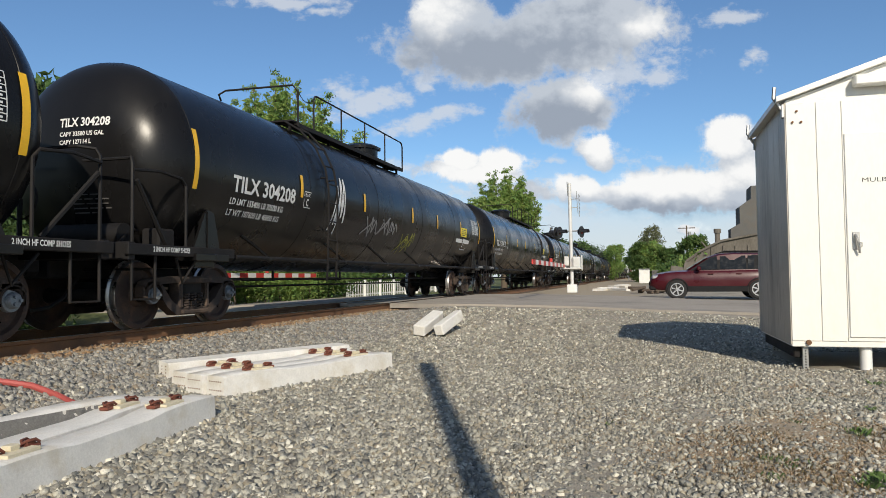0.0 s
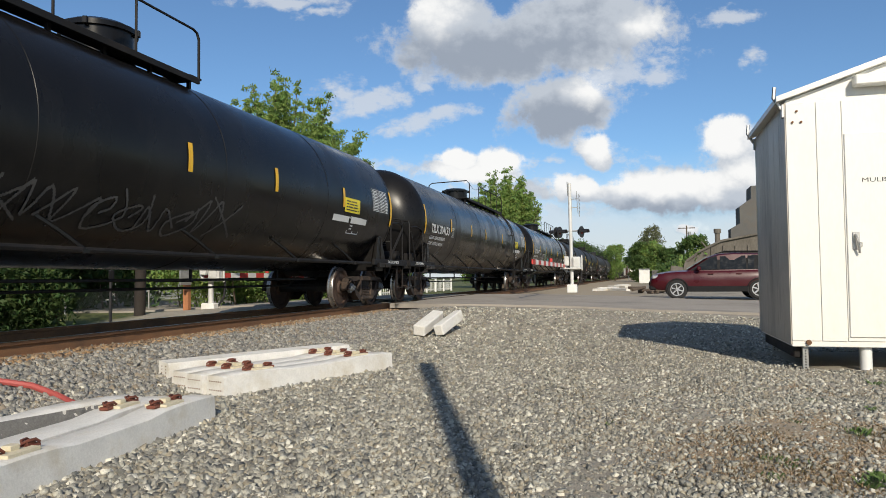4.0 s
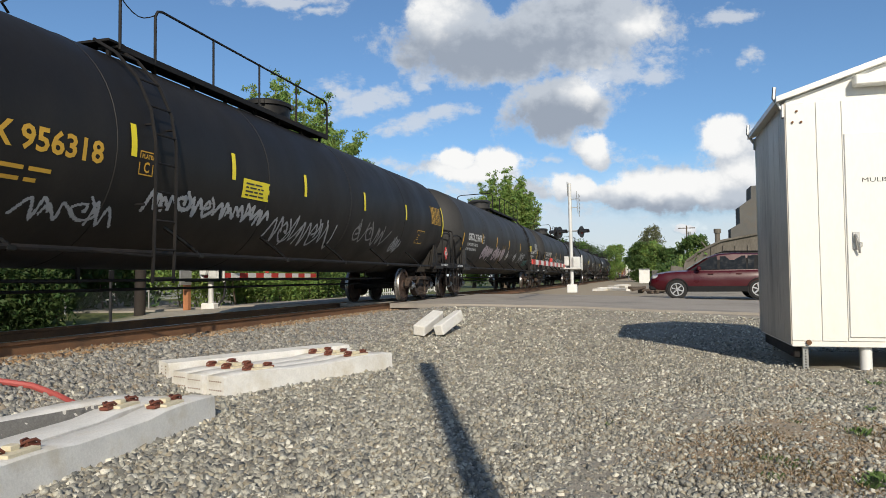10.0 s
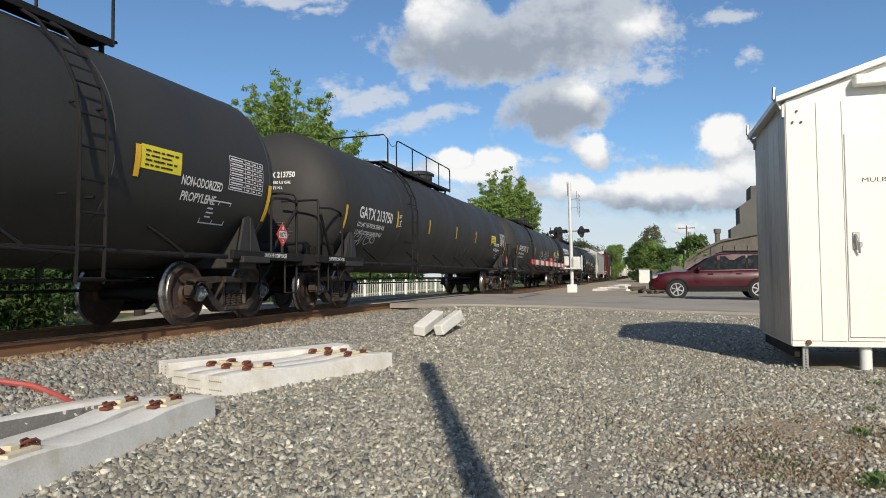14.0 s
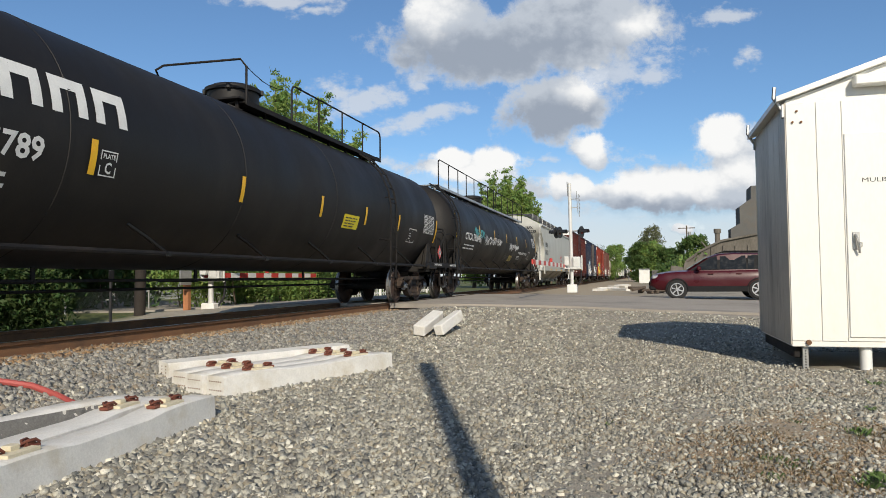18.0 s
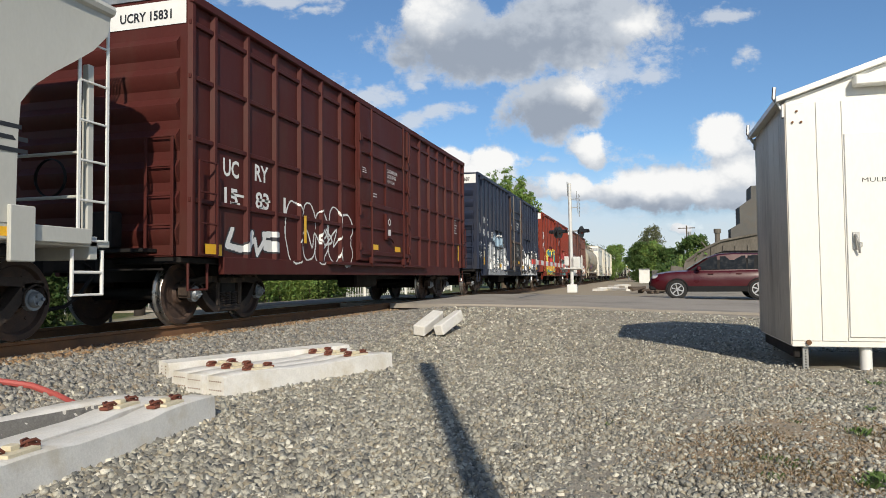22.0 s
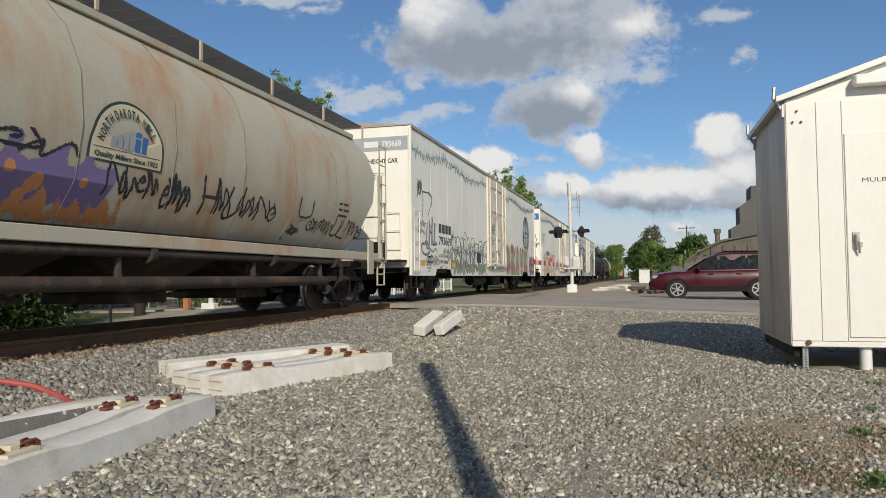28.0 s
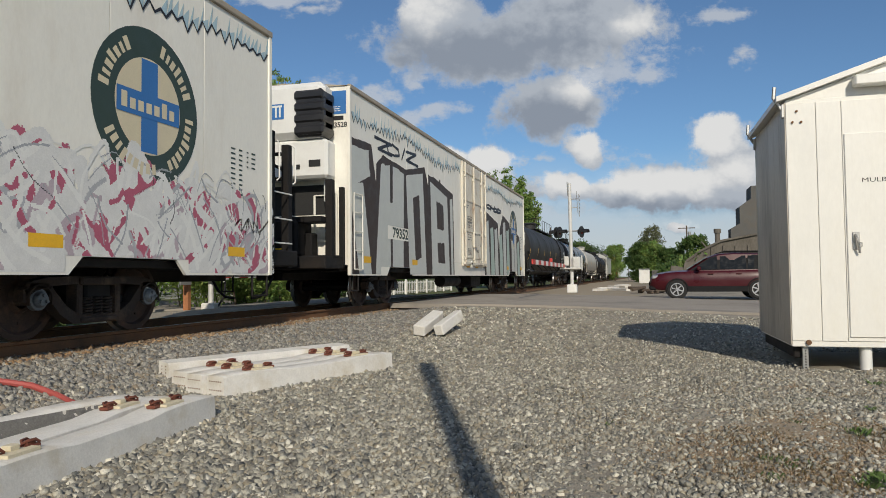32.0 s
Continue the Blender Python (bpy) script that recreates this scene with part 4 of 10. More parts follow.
def bolster_mesh():
    m = Mesh().box((0, 0, 0.54), (0.42, 2.1, 0.2), 0.03).box((0, 0, 0.70), (0.5, 0.6, 0.14), 0.03)
    for s in (-1, 1):
        m.box((s * 0.50, 0, 0.42), (0.09, 1.9, 0.12), 0.02)
        m.tube([(s * 0.45, -0.5, 0.35), (0, -0.3, 0.62), (-s * 0.45, -0.3, 0.30)], 0.025, 6)
        for q in (-1, 1):
            m.box((s * 0.455, q * 0.76, 0.44), (0.05, 0.10, 0.28), 0.01)
    return m


FLIPY = Matrix.Rotation(math.pi, 4, "Z")


def bogie(car, x):
    for s in (0, 1):
        f = part("side_frame", shared("side_frame", frame_mesh, TRUCK), None, car)
        f.matrix_basis = pose(x, 0, 0) @ (FLIPY if s else Matrix())
        for q in (-0.16, 0.0, 0.16):
            sp = part("spring", shared("spring", spring_mesh, TRUCK), None, car, "dusty coil spring")
            sp.matrix_basis = pose(x + q, 0, 0) @ (FLIPY if s else Matrix())
    part("bolster", shared("bolster", bolster_mesh, UNDER), None, car).matrix_basis = pose(x, 0, 0)
    for a in (-0.889, 0.889):
        ax = part("wheelset", shared("wheelset", lambda: Mesh().lathe([(-1.02, 0.0), (-1.02, 0.07), (-0.84, 0.075), (-0.68, 0.11), (-0.6, 0.09), (0.6, 0.09), (0.68, 0.11), (0.84, 0.075), (1.02, 0.07), (1.02, 0.0)], (0, 0, 0), "y", 16), UNDER), None, car)
        ax.matrix_basis = pose(x + a, 0, WR)
        SPIN.append((ax, car, x + a))
        for s in (0, 1):
            w = part("wheel", shared("wheel", wheel_mesh, WHEEL), None, ax, "rusty wheel with a polished tread")
            w.matrix_basis = pose(0, 0.7535 * (1 if s else -1), 0) @ (FLIPY if s else Matrix())
            w2 = part("tread", shared("tread", tread_mesh, TREAD), None, ax)
            w2.matrix_basis = w.matrix_basis
            c = part("bearing_cap", shared("bearing_cap", cap_mesh, CAP), None, ax, "bolted bearing cap")
            c.matrix_basis = pose(0, 1.0 * (1 if s else -1), 0) @ (FLIPY if s else Matrix())


def coupler_mesh():
    m = Mesh().box((0.35, 0, 0.86), (0.7, 0.15, 0.18), 0.03).box((-0.08, 0.02, 0.86), (0.26, 0.28, 0.28), 0.05)
    m.tube([(0.55, -0.30, 0.72), (0.3, -0.3, 0.45), (0.1, -0.28, 0.33), (-0.12, -0.22, 0.30)], 0.025, 6)
    m.tube([(0.75, -1.25, 0.80), (0.72, -0.2, 0.80), (0.55, -0.06, 0.95)], 0.016, 6)
    return m


def couplers(car, half):
    for s in (0, 1):
        c = part("coupler", shared("coupler", coupler_mesh, UNDER), None, car, "rusty knuckle coupler with air hose")
        c.matrix_basis = (FLIPY if s else Matrix()) @ pose(-half + 0.06, 0, 0)


def railcar(name, label, category, c0, c1):
    car = thing(name, None, None, label, category, "cars of the freight train")
    car["train_x"] = (c0 + c1) / 2
    car.matrix_world = pose((c0 + c1) / 2, TRACK, 0)
    return car


# -- tank cars --
TR, TZ = 1.485, 2.305


def tank_shell(half=8.75, r=TR):
    prof = [(-half - 0.70 * (1 - q ** 2.8) ** 0.6, r * q) for q in (0.0, 0.3, 0.5, 0.65, 0.77, 0.86, 0.92, 0.96, 0.985, 0.997, 1.0)]
    seam = []
    for x in (-half + 0.02, -5.2, -1.7, 1.7, 5.2, half - 0.02):
        seam += [(x - 0.03, r), (x - 0.025, r + 0.006), (x + 0.025, r + 0.006), (x + 0.03, r)]
    prof += seam
    prof += [(-x, q) for x, q in prof[10::-1]]
    return Mesh().lathe(prof, (0, 0, TZ), "x", 64)


def tank_put(side=-1, lift=0.006):
    r = TR + lift
    return lambda u, v: (u, -r * math.cos(v / TR), TZ + r * math.sin(v / TR))


def arc(z):
    return TR * math.asin((z - TZ) / TR)


def web_mesh():
    """A bolster web: the plate that carries the tank's end, with an oval hole, and its foot."""
    m = Mesh()
    for s in (-1, 1):
        pts = [(-0.42, 0.98), (0.30, 0.98), (0.12, 1.62), (-0.02, 1.66), (-0.10, 1.60)]
        m.prism(pts, "y", s * 1.36 - 0.02, s * 1.36 + 0.02)
        m.box((-0.04, s * 1.25, 1.30), (0.03, 0.30, 0.66), 0.004)
        m.box((-0.06, s * 1.33, 0.97), (0.80, 0.34, 0.10), 0.01)
        m.lathe([(0, 0.0), (0, 0.07), (0.005, 0.07)], (-0.02, s * 1.385, 1.36), "y", 14)
    m.box((-0.05, 0, 0.93), (0.5, 2.7, 0.2), 0.02)
    m.prism([(-1.15, 0.95), (1.15, 0.95), (1.25, 1.5), (0.7, 1.05), (-0.7, 1.05), (-1.25, 1.5)], "x", -0.10, 0.06)
    return m


def end_frame_mesh():
    m = Mesh()
    for s in (-1, 1):
        m.box((-8.85, s * 1.42, 1.04), (2.3, 0.07, 0.14), 0.01)
        m.tube([(-9.85, s * 1.38, 1.0), (-9.85, s * 1.38, 0.42), (-9.42, s * 1.38, 0.42), (-9.42, s * 1.38, 1.0)], 0.02, 6)
        m.tube([(-9.0, s * 1.38, 0.95), (-8.75, s * 1.30, 0.62), (-8.55, s * 1.38, 0.95)], 0.02, 6)
    m.box((-9.9, 0, 1.02), (0.12, 2.85, 0.22), 0.01)
    m.box((-9.55, 0, 1.06), (0.6, 2.7, 0.05), 0.01)
    m.box((-9.0, 0, 0.86), (1.9, 0.44, 0.34), 0.02)
    return m


def end_rail_mesh(s):
    m = Mesh()
    if s:
        m.tube([(-9.85, s * 1.38, 1.05), (-9.85, s * 1.38, 2.1), (-9.82, s * 1.34, 2.18), (-9.7, s * 1.2, 2.2), (-9.7, s * 0.5, 2.2)], 0.021, 6)
        m.tube([(-9.85, s * 1.40, 2.02), (-9.4, s * 1.43, 2.06), (-8.95, s * 1.43, 2.02), (-8.86, s * 1.43, 1.93), (-8.86, s * 1.43, 1.05)], 0.021, 6)
        m.tube([(-9.8, s * 1.40, 1.9), (-9.1, s * 1.3, 1.12)], 0.03, 6)
    return m


def gear_mesh():
    """Brake gear on the end platform."""
    m = Mesh().tube([(-9.4, -0.9, 1.25), (-9.4, 0.2, 1.25)], 0.16, 16).box((-9.0, -1.1, 1.2), (0.35, 0.28, 0.3), 0.03)
    m.tube([(-9.6, -1.0, 1.15), (-9.2, -0.8, 1.35), (-8.7, -1.0, 1.3)], 0.02, 6)
    m.box((-9.15, -0.6, 1.15), (0.3, 0.3, 0.15), 0.02).lathe([(-9.72, 0.27), (-9.70, 0.29), (-9.68, 0.27)], (0, 0.5, 1.75), "x", 20)
    m.tube([(-9.7, 0.5, 1.75), (-9.7, 0.5, 1.1)], 0.03, 6)
    return m


def side_pipe_mesh():
    return Mesh().tube([(-7.6, -1.40, 1.0), (7.6, -1.40, 1.0)], 0.035, 8)


def brace_mesh():
    return Mesh().tube([(-0.46, -1.12, 1.40), (-0.22, -1.28, 1.20), (0, -1.41, 1.0)], 0.03, 6).box((0.0, -1.41, 0.99), (0.12, 0.05, 0.06), 0.01)


def ladder_mesh():
    m = Mesh()
    top = [math.pi * 0.5 - 0.42, 0.9, 0.6, 0.3, 0.05]
    for dx in (-0.2, 0.2):
        pts = [(dx, -(TR + 0.12) * math.cos(a), TZ + (TR + 0.12) * math.sin(a)) for a in top] + [(dx, -TR - 0.12, TZ - 0.4), (dx, -TR - 0.10, 1.0), (dx, -TR - 0.08, 0.62)]
        m.tube(pts, 0.022, 6)
    z = 0.68
    while z < TZ + 1.3:
        y = -TR - 0.11 if z < TZ else -math.sqrt(max(0.05, (TR + 0.12) ** 2 - (z - TZ) ** 2))
        m.tube([(-0.2, y, z), (0.2, y, z)], 0.014, 6)
        z += 0.36
    for z in (1.6, 2.6):
        y = -math.sqrt((TR) ** 2 - (z - TZ) ** 2)
        for dx in (-0.2, 0.2):
            m.tube([(dx, y + 0.02, z), (dx, -math.sqrt((TR + 0.12) ** 2 - (z - TZ) ** 2), z)], 0.016, 6)
    m.tube([(-0.2, -TR - 0.1, 0.95), (-1.1, -1.40, 1.0)], 0.014, 5)
    return m


def platform_mesh(x0, x1):
    def make():
        m = Mesh()
        for s in (-1, 1):
            m.box(((x0 + x1) / 2, s * 0.62, TZ + TR - 0.03), (x1 - x0, 0.34, 0.035), 0.004)
            m.box(((x0 + x1) / 2, s * 0.80, TZ + TR - 0.05), (x1 - x0, 0.03, 0.09), 0.004)
            n = max(2, int((x1 - x0) / 0.9))
            for i in range(n + 1):
                m.box((x0 + (x1 - x0) * i / n, s * 0.62, TZ + TR - 0.10), (0.05, 0.05, 0.2))
        m.box((x0, 0, TZ + TR + 0.02), (0.3, 1.5, 0.035), 0.004).box((x1, 0, TZ + TR + 0.02), (0.3, 1.5, 0.035), 0.004)
        return m
    return make


def guard_mesh(spans, cross, zt):
    """Pipe railing along the near edge of the platform in spans, with bars across the top at cross."""
    def make():
        m = Mesh()
        zb, y = TZ + TR - 0.08, -0.80
        for a, b in spans:
            m.tube([(a, y, zb), (a, y, zt - 0.12), (a + 0.05, y, zt - 0.03), (a + 0.15, y, zt), (b - 0.15, y, zt), (b - 0.05, y, zt - 0.03), (b, y, zt - 0.12), (b, y, zb)], 0.021, 6)
            n = max(1, int((b - a) / 1.5))
            for i in range(1, n + 1):
                x = a + (b - a) * i / (n + 1)
                m.tube([(x, y, zb), (x, y, zt)], 0.018, 6)
        for x in cross:
            m.tube([(x, y, zb), (x, y, zt - 0.10), (x - 0.03, y + 0.1, zt + 0.03), (x - 0.36, 0.62, zt - 0.06), (x - 0.40, 0.75, zt - 0.14), (x - 0.25, 0.80, zt - 0.22)], 0.021, 6)
            g = spans[0][0]
            m.tube([(x + (g - x) * i / 6, y, zt - 0.10 - 0.14 * math.sin(math.pi * i / 6)) for i in range(7)], 0.008, 5)
        return m
    return make


def dome_mesh():
    m = Mesh().lathe([(0, 0.48), (0.38, 0.48), (0.39, 0.52), (0.46, 0.52), (0.47, 0.49), (0.52, 0.40), (0.54, 0.0)], (0, 0, TZ + TR - 0.02), "z", 28)
    for k in range(4):
        a = k * math.tau / 4 + 0.4
        m.box((0.50 * math.cos(a), 0.50 * math.sin(a), TZ + TR + 0.40), (0.12, 0.07, 0.10), 0.01, rz=math.degrees(a))
    return m


def chart(m, put, u0, v0, w, h):
    """A ruled table of small print."""
    t = 0.012
    for i in range(8):
        rect(m, put, u0, v0 + h * i / 7 - t / 2, u0 + w, v0 + h * i / 7 + t / 2, 4)
    for k in (0, 0.45, 0.66, 0.83, 1):
        rect(m, put, u0 + w * k - t / 2, v0, u0 + w * k + t / 2, v0 + h, 1, 4)
    for i in range(7):
        for a, b in ((0.04, 0.38), (0.49, 0.6), (0.70, 0.78), (0.87, 0.95)):
            rect(m, put, u0 + w * a, v0 + h * (i + 0.3) / 7, u0 + w * b, v0 + h * (i + 0.62) / 7)


def placard(car, u, z, y, number):
    """A red diamond placard with its number, in its holder."""
    m = Mesh().box((u, y, z), (0.30, 0.012, 0.30), 0.003, ry=45)
    p = part("placard", m, RED, car, "red diamond hazard placard with white number")
    w = Mesh()
    rect(w, lambda a, b: (u + a, y - 0.010, z + b), -0.13, -0.055, 0.13, 0.06)
    part("number_field", w, WHITE, p, smooth=False)
    t = Mesh()
    write(t, number, 0.085, lambda a, b: (u - 0.115 + a, y - 0.014, z - 0.04 + b), 0, 0, 0.23)
    part("number", t, BLACK, p, smooth=False)
    t = Mesh()
    t.add([(u - 0.04, y - 0.010, z + 0.09), (u + 0.04, y - 0.010, z + 0.09), (u, y - 0.010, z + 0.17)], [(0, 1, 2)])
    write(t, "2", 0.06, lambda a, b: (u - 0.02 + a, y - 0.010, z - 0.14 + b))
    part("symbol", t, WHITE, p, smooth=False)


LOAD = {"tilx": ("LD LMT 155400 LB 70500 KG", "LT WT 107600 LB 48800 KG"), "gatx": ("LD LMT 155700 LB 70650 KG", "LT WT 107300 LB 48650 KG")}


def tank_car(c0, c1, mat, letters, mark="", number="", style="tilx", flip=False, tags=(), hazard=False, seed=0, label=""):
    """flip: ladder and platform towards the trailing end."""
    rng = random.Random(seed)
    half = (c1 - c0) / 2
    car = railcar("tank_car", label, "tank car", c0, c1)
    k = half - 10.12
    part("tank", shared("tank/" + mat.name, tank_shell, mat), None, car)
    for s in (0, 1):
        r = FLIPY if s else Matrix()
        part("bolster_web", shared("bolster_web/" + mat.name, web_mesh, mat), None, car).matrix_basis = r @ pose(-8.25, 0, 0)
        part("end_platform", shared("end_platform", end_frame_mesh, UNDER), None, car, "black end platform with steps").matrix_basis = r
        for q in (-1, 1):
            part("end_handrail", shared("end_handrail/%d" % q, lambda: end_rail_mesh(q), UNDER), None, car).matrix_basis = r
    for u in (-9.55, 8.6):
        m = Mesh()
        write(m, "2 INCH HF COMP SHOES", 0.065, lambda a, b: (u + a, -1.459, b), 0, 1.02, 0.75)
        part("writing", m, CHALK, car, "small white lettering on the sill", smooth=False)
    part("brake_gear", shared("brake_gear", gear_mesh, UNDER), None, car)
    for s in (0, 1):
        part("side_pipe", shared("side_pipe", side_pipe_mesh, UNDER), None, car, "black pipe along the side").matrix_basis = FLIPY if s else Matrix()
        for x in (-6.6, -3.5, -1.0, 1.5, 4.0, 6.6):
            part("brace", shared("brace", brace_mesh, mat), None, car).matrix_basis = (FLIPY if s else Matrix()) @ pose(x, 0, 0)
    if style == "ctcx":
        lx, p0, p1, dm = -8.9, -8.3, 8.2, -0.6
    else:
        lx, p0, p1, dm = (4.7, -0.6, 5.9, 0.25) if flip else (-4.5, -4.4, 1.95, 0.75)
    part("ladder", shared("ladder", ladder_mesh, UNDER), None, car, "black steel ladder").location = (lx, 0, 0)
    part("top_platform", shared("top_platform/%.1f" % p0, platform_mesh(p0, p1), GALV if style == "ctcx" else UNDER), None, car, "black walkway on the tank's top")
    spans, cross, zt = {"c": (((-8.5, 0.6), (1.1, 8.3)), (), 4.66), "f": (((1.05, 5.9),), (-0.6,), 4.48), "n": (((-3.7, 1.95),), (-4.4,), 4.52)}["c" if style == "ctcx" else "f" if flip else "n"]
    part("guard_rail", shared("guard_rail/%.2f" % zt, guard_mesh(spans, cross, zt), UNDER), None, car, "black pipe railing")
    part("dome", shared("dome/" + mat.name, dome_mesh, mat), None, car, "manway housing on the tank's top").location = (dm, 0, 0)
    for q in (0, 1):
        part("stub_sill", shared("stub_sill", lambda: Mesh().prism([(-9.1, 0.71), (-9.1, 1.01), (-5.9, 1.01), (-6.7, 0.71)], "y", -0.2, 0.2), UNDER), None, car).matrix_basis = FLIPY if q else Matrix()
    for y, z in ((-0.35, 0.66), (0.3, 0.52)):
        part("brake_pipe", shared("brake_pipe/%.2f" % y, lambda: Mesh().tube([(-7.2, y, z + 0.15), (-6.9, y, z), (6.9, y, z), (7.2, y, z + 0.15)], 0.022, 6), UNDER), None, car, "thin black brake pipe")
    for x in (-4.6, -1.4, 2.4, 5.2):
        part("pipe_hanger", shared("pipe_hanger", lambda: Mesh().box((0, -0.02, 0.64), (0.06, 0.72, 0.03), 0.004).box((0, -0.35, 0.73), (0.06, 0.03, 0.2), 0.004), UNDER), None, car).location = (x, 0, 0)
    couplers(car, half)
    for x in (-half + 2.0, half - 2.0):
        bogie(car, x)
    put = tank_put()
    zs = {"tilx": 2.33, "utlx": 2.36, "gatx": 2.13, "prox": 2.05, "ctcx": 2.40}[style]
    lo = {"tilx": 1.92, "utlx": 1.92, "gatx": 1.62, "prox": 1.70, "ctcx": 2.0}[style]
    hi = {"tilx": 2.75, "utlx": 2.80, "gatx": 2.20, "prox": 2.35, "ctcx": 2.8}[style]
    strips = {"tilx": (-5.93, -3.15, -0.79, 2.58, 5.58), "utlx": (-4.95, -2.78, -0.43, 2.43, 5.26), "gatx": (-5.78, -3.02, -0.25, 2.80, 5.55), "prox": (-4.88, -1.79, 1.0, 3.25, 5.44), "ctcx": (-5.35, -2.6, 0.05, 2.70, 5.43)}[style]
    if style in ("tilx", "gatx") and not flip:
        strips = tuple(-q for q in strips[::-1])
    for u, big in [(-8.70 if style != "utlx" else -8.4, 1)] + [(q, 0) for q in strips] + [(8.72, 1)]:
        m = Mesh()
        a, b = (arc(lo), arc(hi)) if big else (arc(zs) - 0.20, arc(zs) + 0.20)
        rect(m, tank_put(-1, 0.012), u - 0.05, a, u + 0.05, b, 1, 16)
        part("reflector", m, LABELY if style == "utlx" else YELLOW, car, "yellow reflective stripe", smooth=False)
    if mark:
        m = Mesh()
        v = arc(2.0 if style != "prox" else 1.9)
        nx, nw = {"tilx": (-8.1 if flip else -7.78, 1.98), "utlx": (-7.6, 2.17), "gatx": (-8.0, 2.08), "prox": (-7.4, 1.85), "ctcx": (-7.5, 2.35)}[style]
        write(m, mark + " " + number, 0.25, put, nx, v, nw)
        part("number", m, letters, car, "reporting mark and number", smooth=False)
        m = Mesh()
        if style in LOAD:
            write(m, LOAD[style][0], 0.10, put, nx, v - 0.20, 1.62)
            write(m, LOAD[style][1], 0.10, put, nx, v - 0.38, 1.58)
        else:
            bars(m, put, rng, nx, v - 0.34, nx + 1.6, v - 0.10, 2)
        for d in ((0, 0, 0.26, 0.015), (0, 0.285, 0.26, 0.30), (0, 0, 0.015, 0.30), (0.245, 0, 0.26, 0.30)):
            rect(m, put, strips[0] + 0.12 + d[0], v - 0.04 + d[1], strips[0] + 0.12 + d[2], v - 0.04 + d[3])
        write(m, "PLATE", 0.055, put, strips[0] + 0.155, v + 0.17, 0.19)
        write(m, "C", 0.13, put, strips[0] + 0.20, v, 0.10)
        part("small_print", m, letters, car, smooth=False)["kind"] = "stuff"
        m = Mesh()
        hx = -8.75 - 0.74

        def head(u, w):
            # on the ellipsoidal end, seen from the front
            rr = min(0.97, math.hypot(u, w) / TR)
            return (-8.757 - 0.70 * (1 - rr ** 2.8) ** 0.6 - 0.006, -u, TZ + w)
        write(m, mark + " " + number, 0.12, lambda u, w: head(u, w), -0.12, 0.42, 0.76)
        write(m, "CAPY 33580 US GAL", 0.06, head, -0.11, 0.29, 0.68)
        write(m, "CAPY 127114 L", 0.06, head, -0.11, 0.18, 0.50)
        m3 = Mesh()
        bars(m3, head, rng, 0.1, -0.75, 0.65, -0.45, 5, 0.72)
        m3.f = [q[::-1] for q in m3.f]
        part("small_print", m3, DIMSPRAY, car, smooth=False)["kind"] = "stuff"
        m.f = [q[::-1] for q in m.f]
        part("number", m, letters, car, "reporting mark on the tank's end", smooth=False)
    m = Mesh()
    chart(m, put, 7.55, arc(zs + 0.0) - 0.12, 0.95, 0.5)
    part("data_table", m, letters, car, "white ruled table of small print", smooth=False)
    m = Mesh()
    a, bx = (arc(1.48), 7.1) if style == "gatx" else (arc(1.62), 6.35)
    for d in ((0, 0, 0.62, 0.02), (0, 0.36, 0.62, 0.38), (0, 0, 0.02, 0.38), (0.30, 0, 0.32, 0.38), (0.6, 0, 0.62, 0.38)):
        rect(m, put, bx + d[0], a + d[1], bx + d[2], a + d[3])
    bars(m, put, rng, bx + 0.07, a + 0.1, bx + 0.25, a + 0.3, 3)
    part("small_print", m, letters, car, smooth=False)["kind"] = "stuff"
    if mark:
        y0, zl = {"utlx": (-2.5, 1.93), "prox": (2.1, 1.72), "ctcx": (1.35, 1.42)}.get(style, (strips[4] + 0.06, 2.05))
        m = Mesh()
        rect(m, put, y0, arc(zl), y0 + 0.80, arc(zl) + 0.3, 2, 2)
        lb = part("label", m, LABELY if style != "ctcx" else GOLD, car, "yellow emergency label", smooth=False)
        m = Mesh()
        bars(m, tank_put(-1, 0.009), rng, y0 + 0.08, arc(zl) + 0.04, y0 + 0.75, arc(zl) + 0.28, 4, 0.6)
        part("writing", m, BLACK, lb, smooth=False)
    if style == "tilx":
        for q0, q1 in ((5.5, 6.3), (6.4, 7.25)):
            m = Mesh()
            rect(m, put, q0, arc(1.84), q1, arc(1.84) + 0.13, 2)
            part("label", m, WHITE, car, "plain white label", smooth=False)
    if style == "gatx":
        m = Mesh()
        write(m, "NON-ODORIZED", 0.13, put, 6.45, arc(1.95), 0.95)
        write(m, "PROPYLENE", 0.13, put, 6.5, arc(1.75), 0.8)
        part("writing", m, letters, car, "white product lettering", smooth=False)
    if style == "ctcx":
        m = Mesh()
        write(m, "NON-ODORIZED LIQUEFIED PETROLEUM GAS", 0.12, put, 3.4, arc(1.80), 2.5)
        bars(m, put, rng, 3.3, arc(1.55), 4.3, arc(1.74), 3)
        part("writing", m, letters, car, "white product lettering", smooth=False)
    if hazard:
        placard(car, 9.25, 1.42, -1.43, "1077" if style != "ctcx" else "1075")
        part("placard_holder", Mesh().box((9.25, -1.42, 1.18), (0.05, 0.03, 0.3), 0.004), mat, car)
    for t in tags:
        col, u0, z0, u1, z1, w, n = t
        forms = "".join(rng.choice("~@^~@^VX~") for q in range(n))
        if w > 0.15:
            ops = [("text", None, col, forms, u0, arc(z0), u1, arc(z1), w * 0.9, 0.028, True, seed), ("text", col, None, forms[::-1], u0 + 0.2, arc(z0) + 0.1, u1 - 0.2, arc(z1) - 0.15, 0.02, 0, True, seed + 1)]
        else:
            ops = [("text", col, None, forms, u0, arc(z0), u1, arc(z1), w, 0, True, seed)]
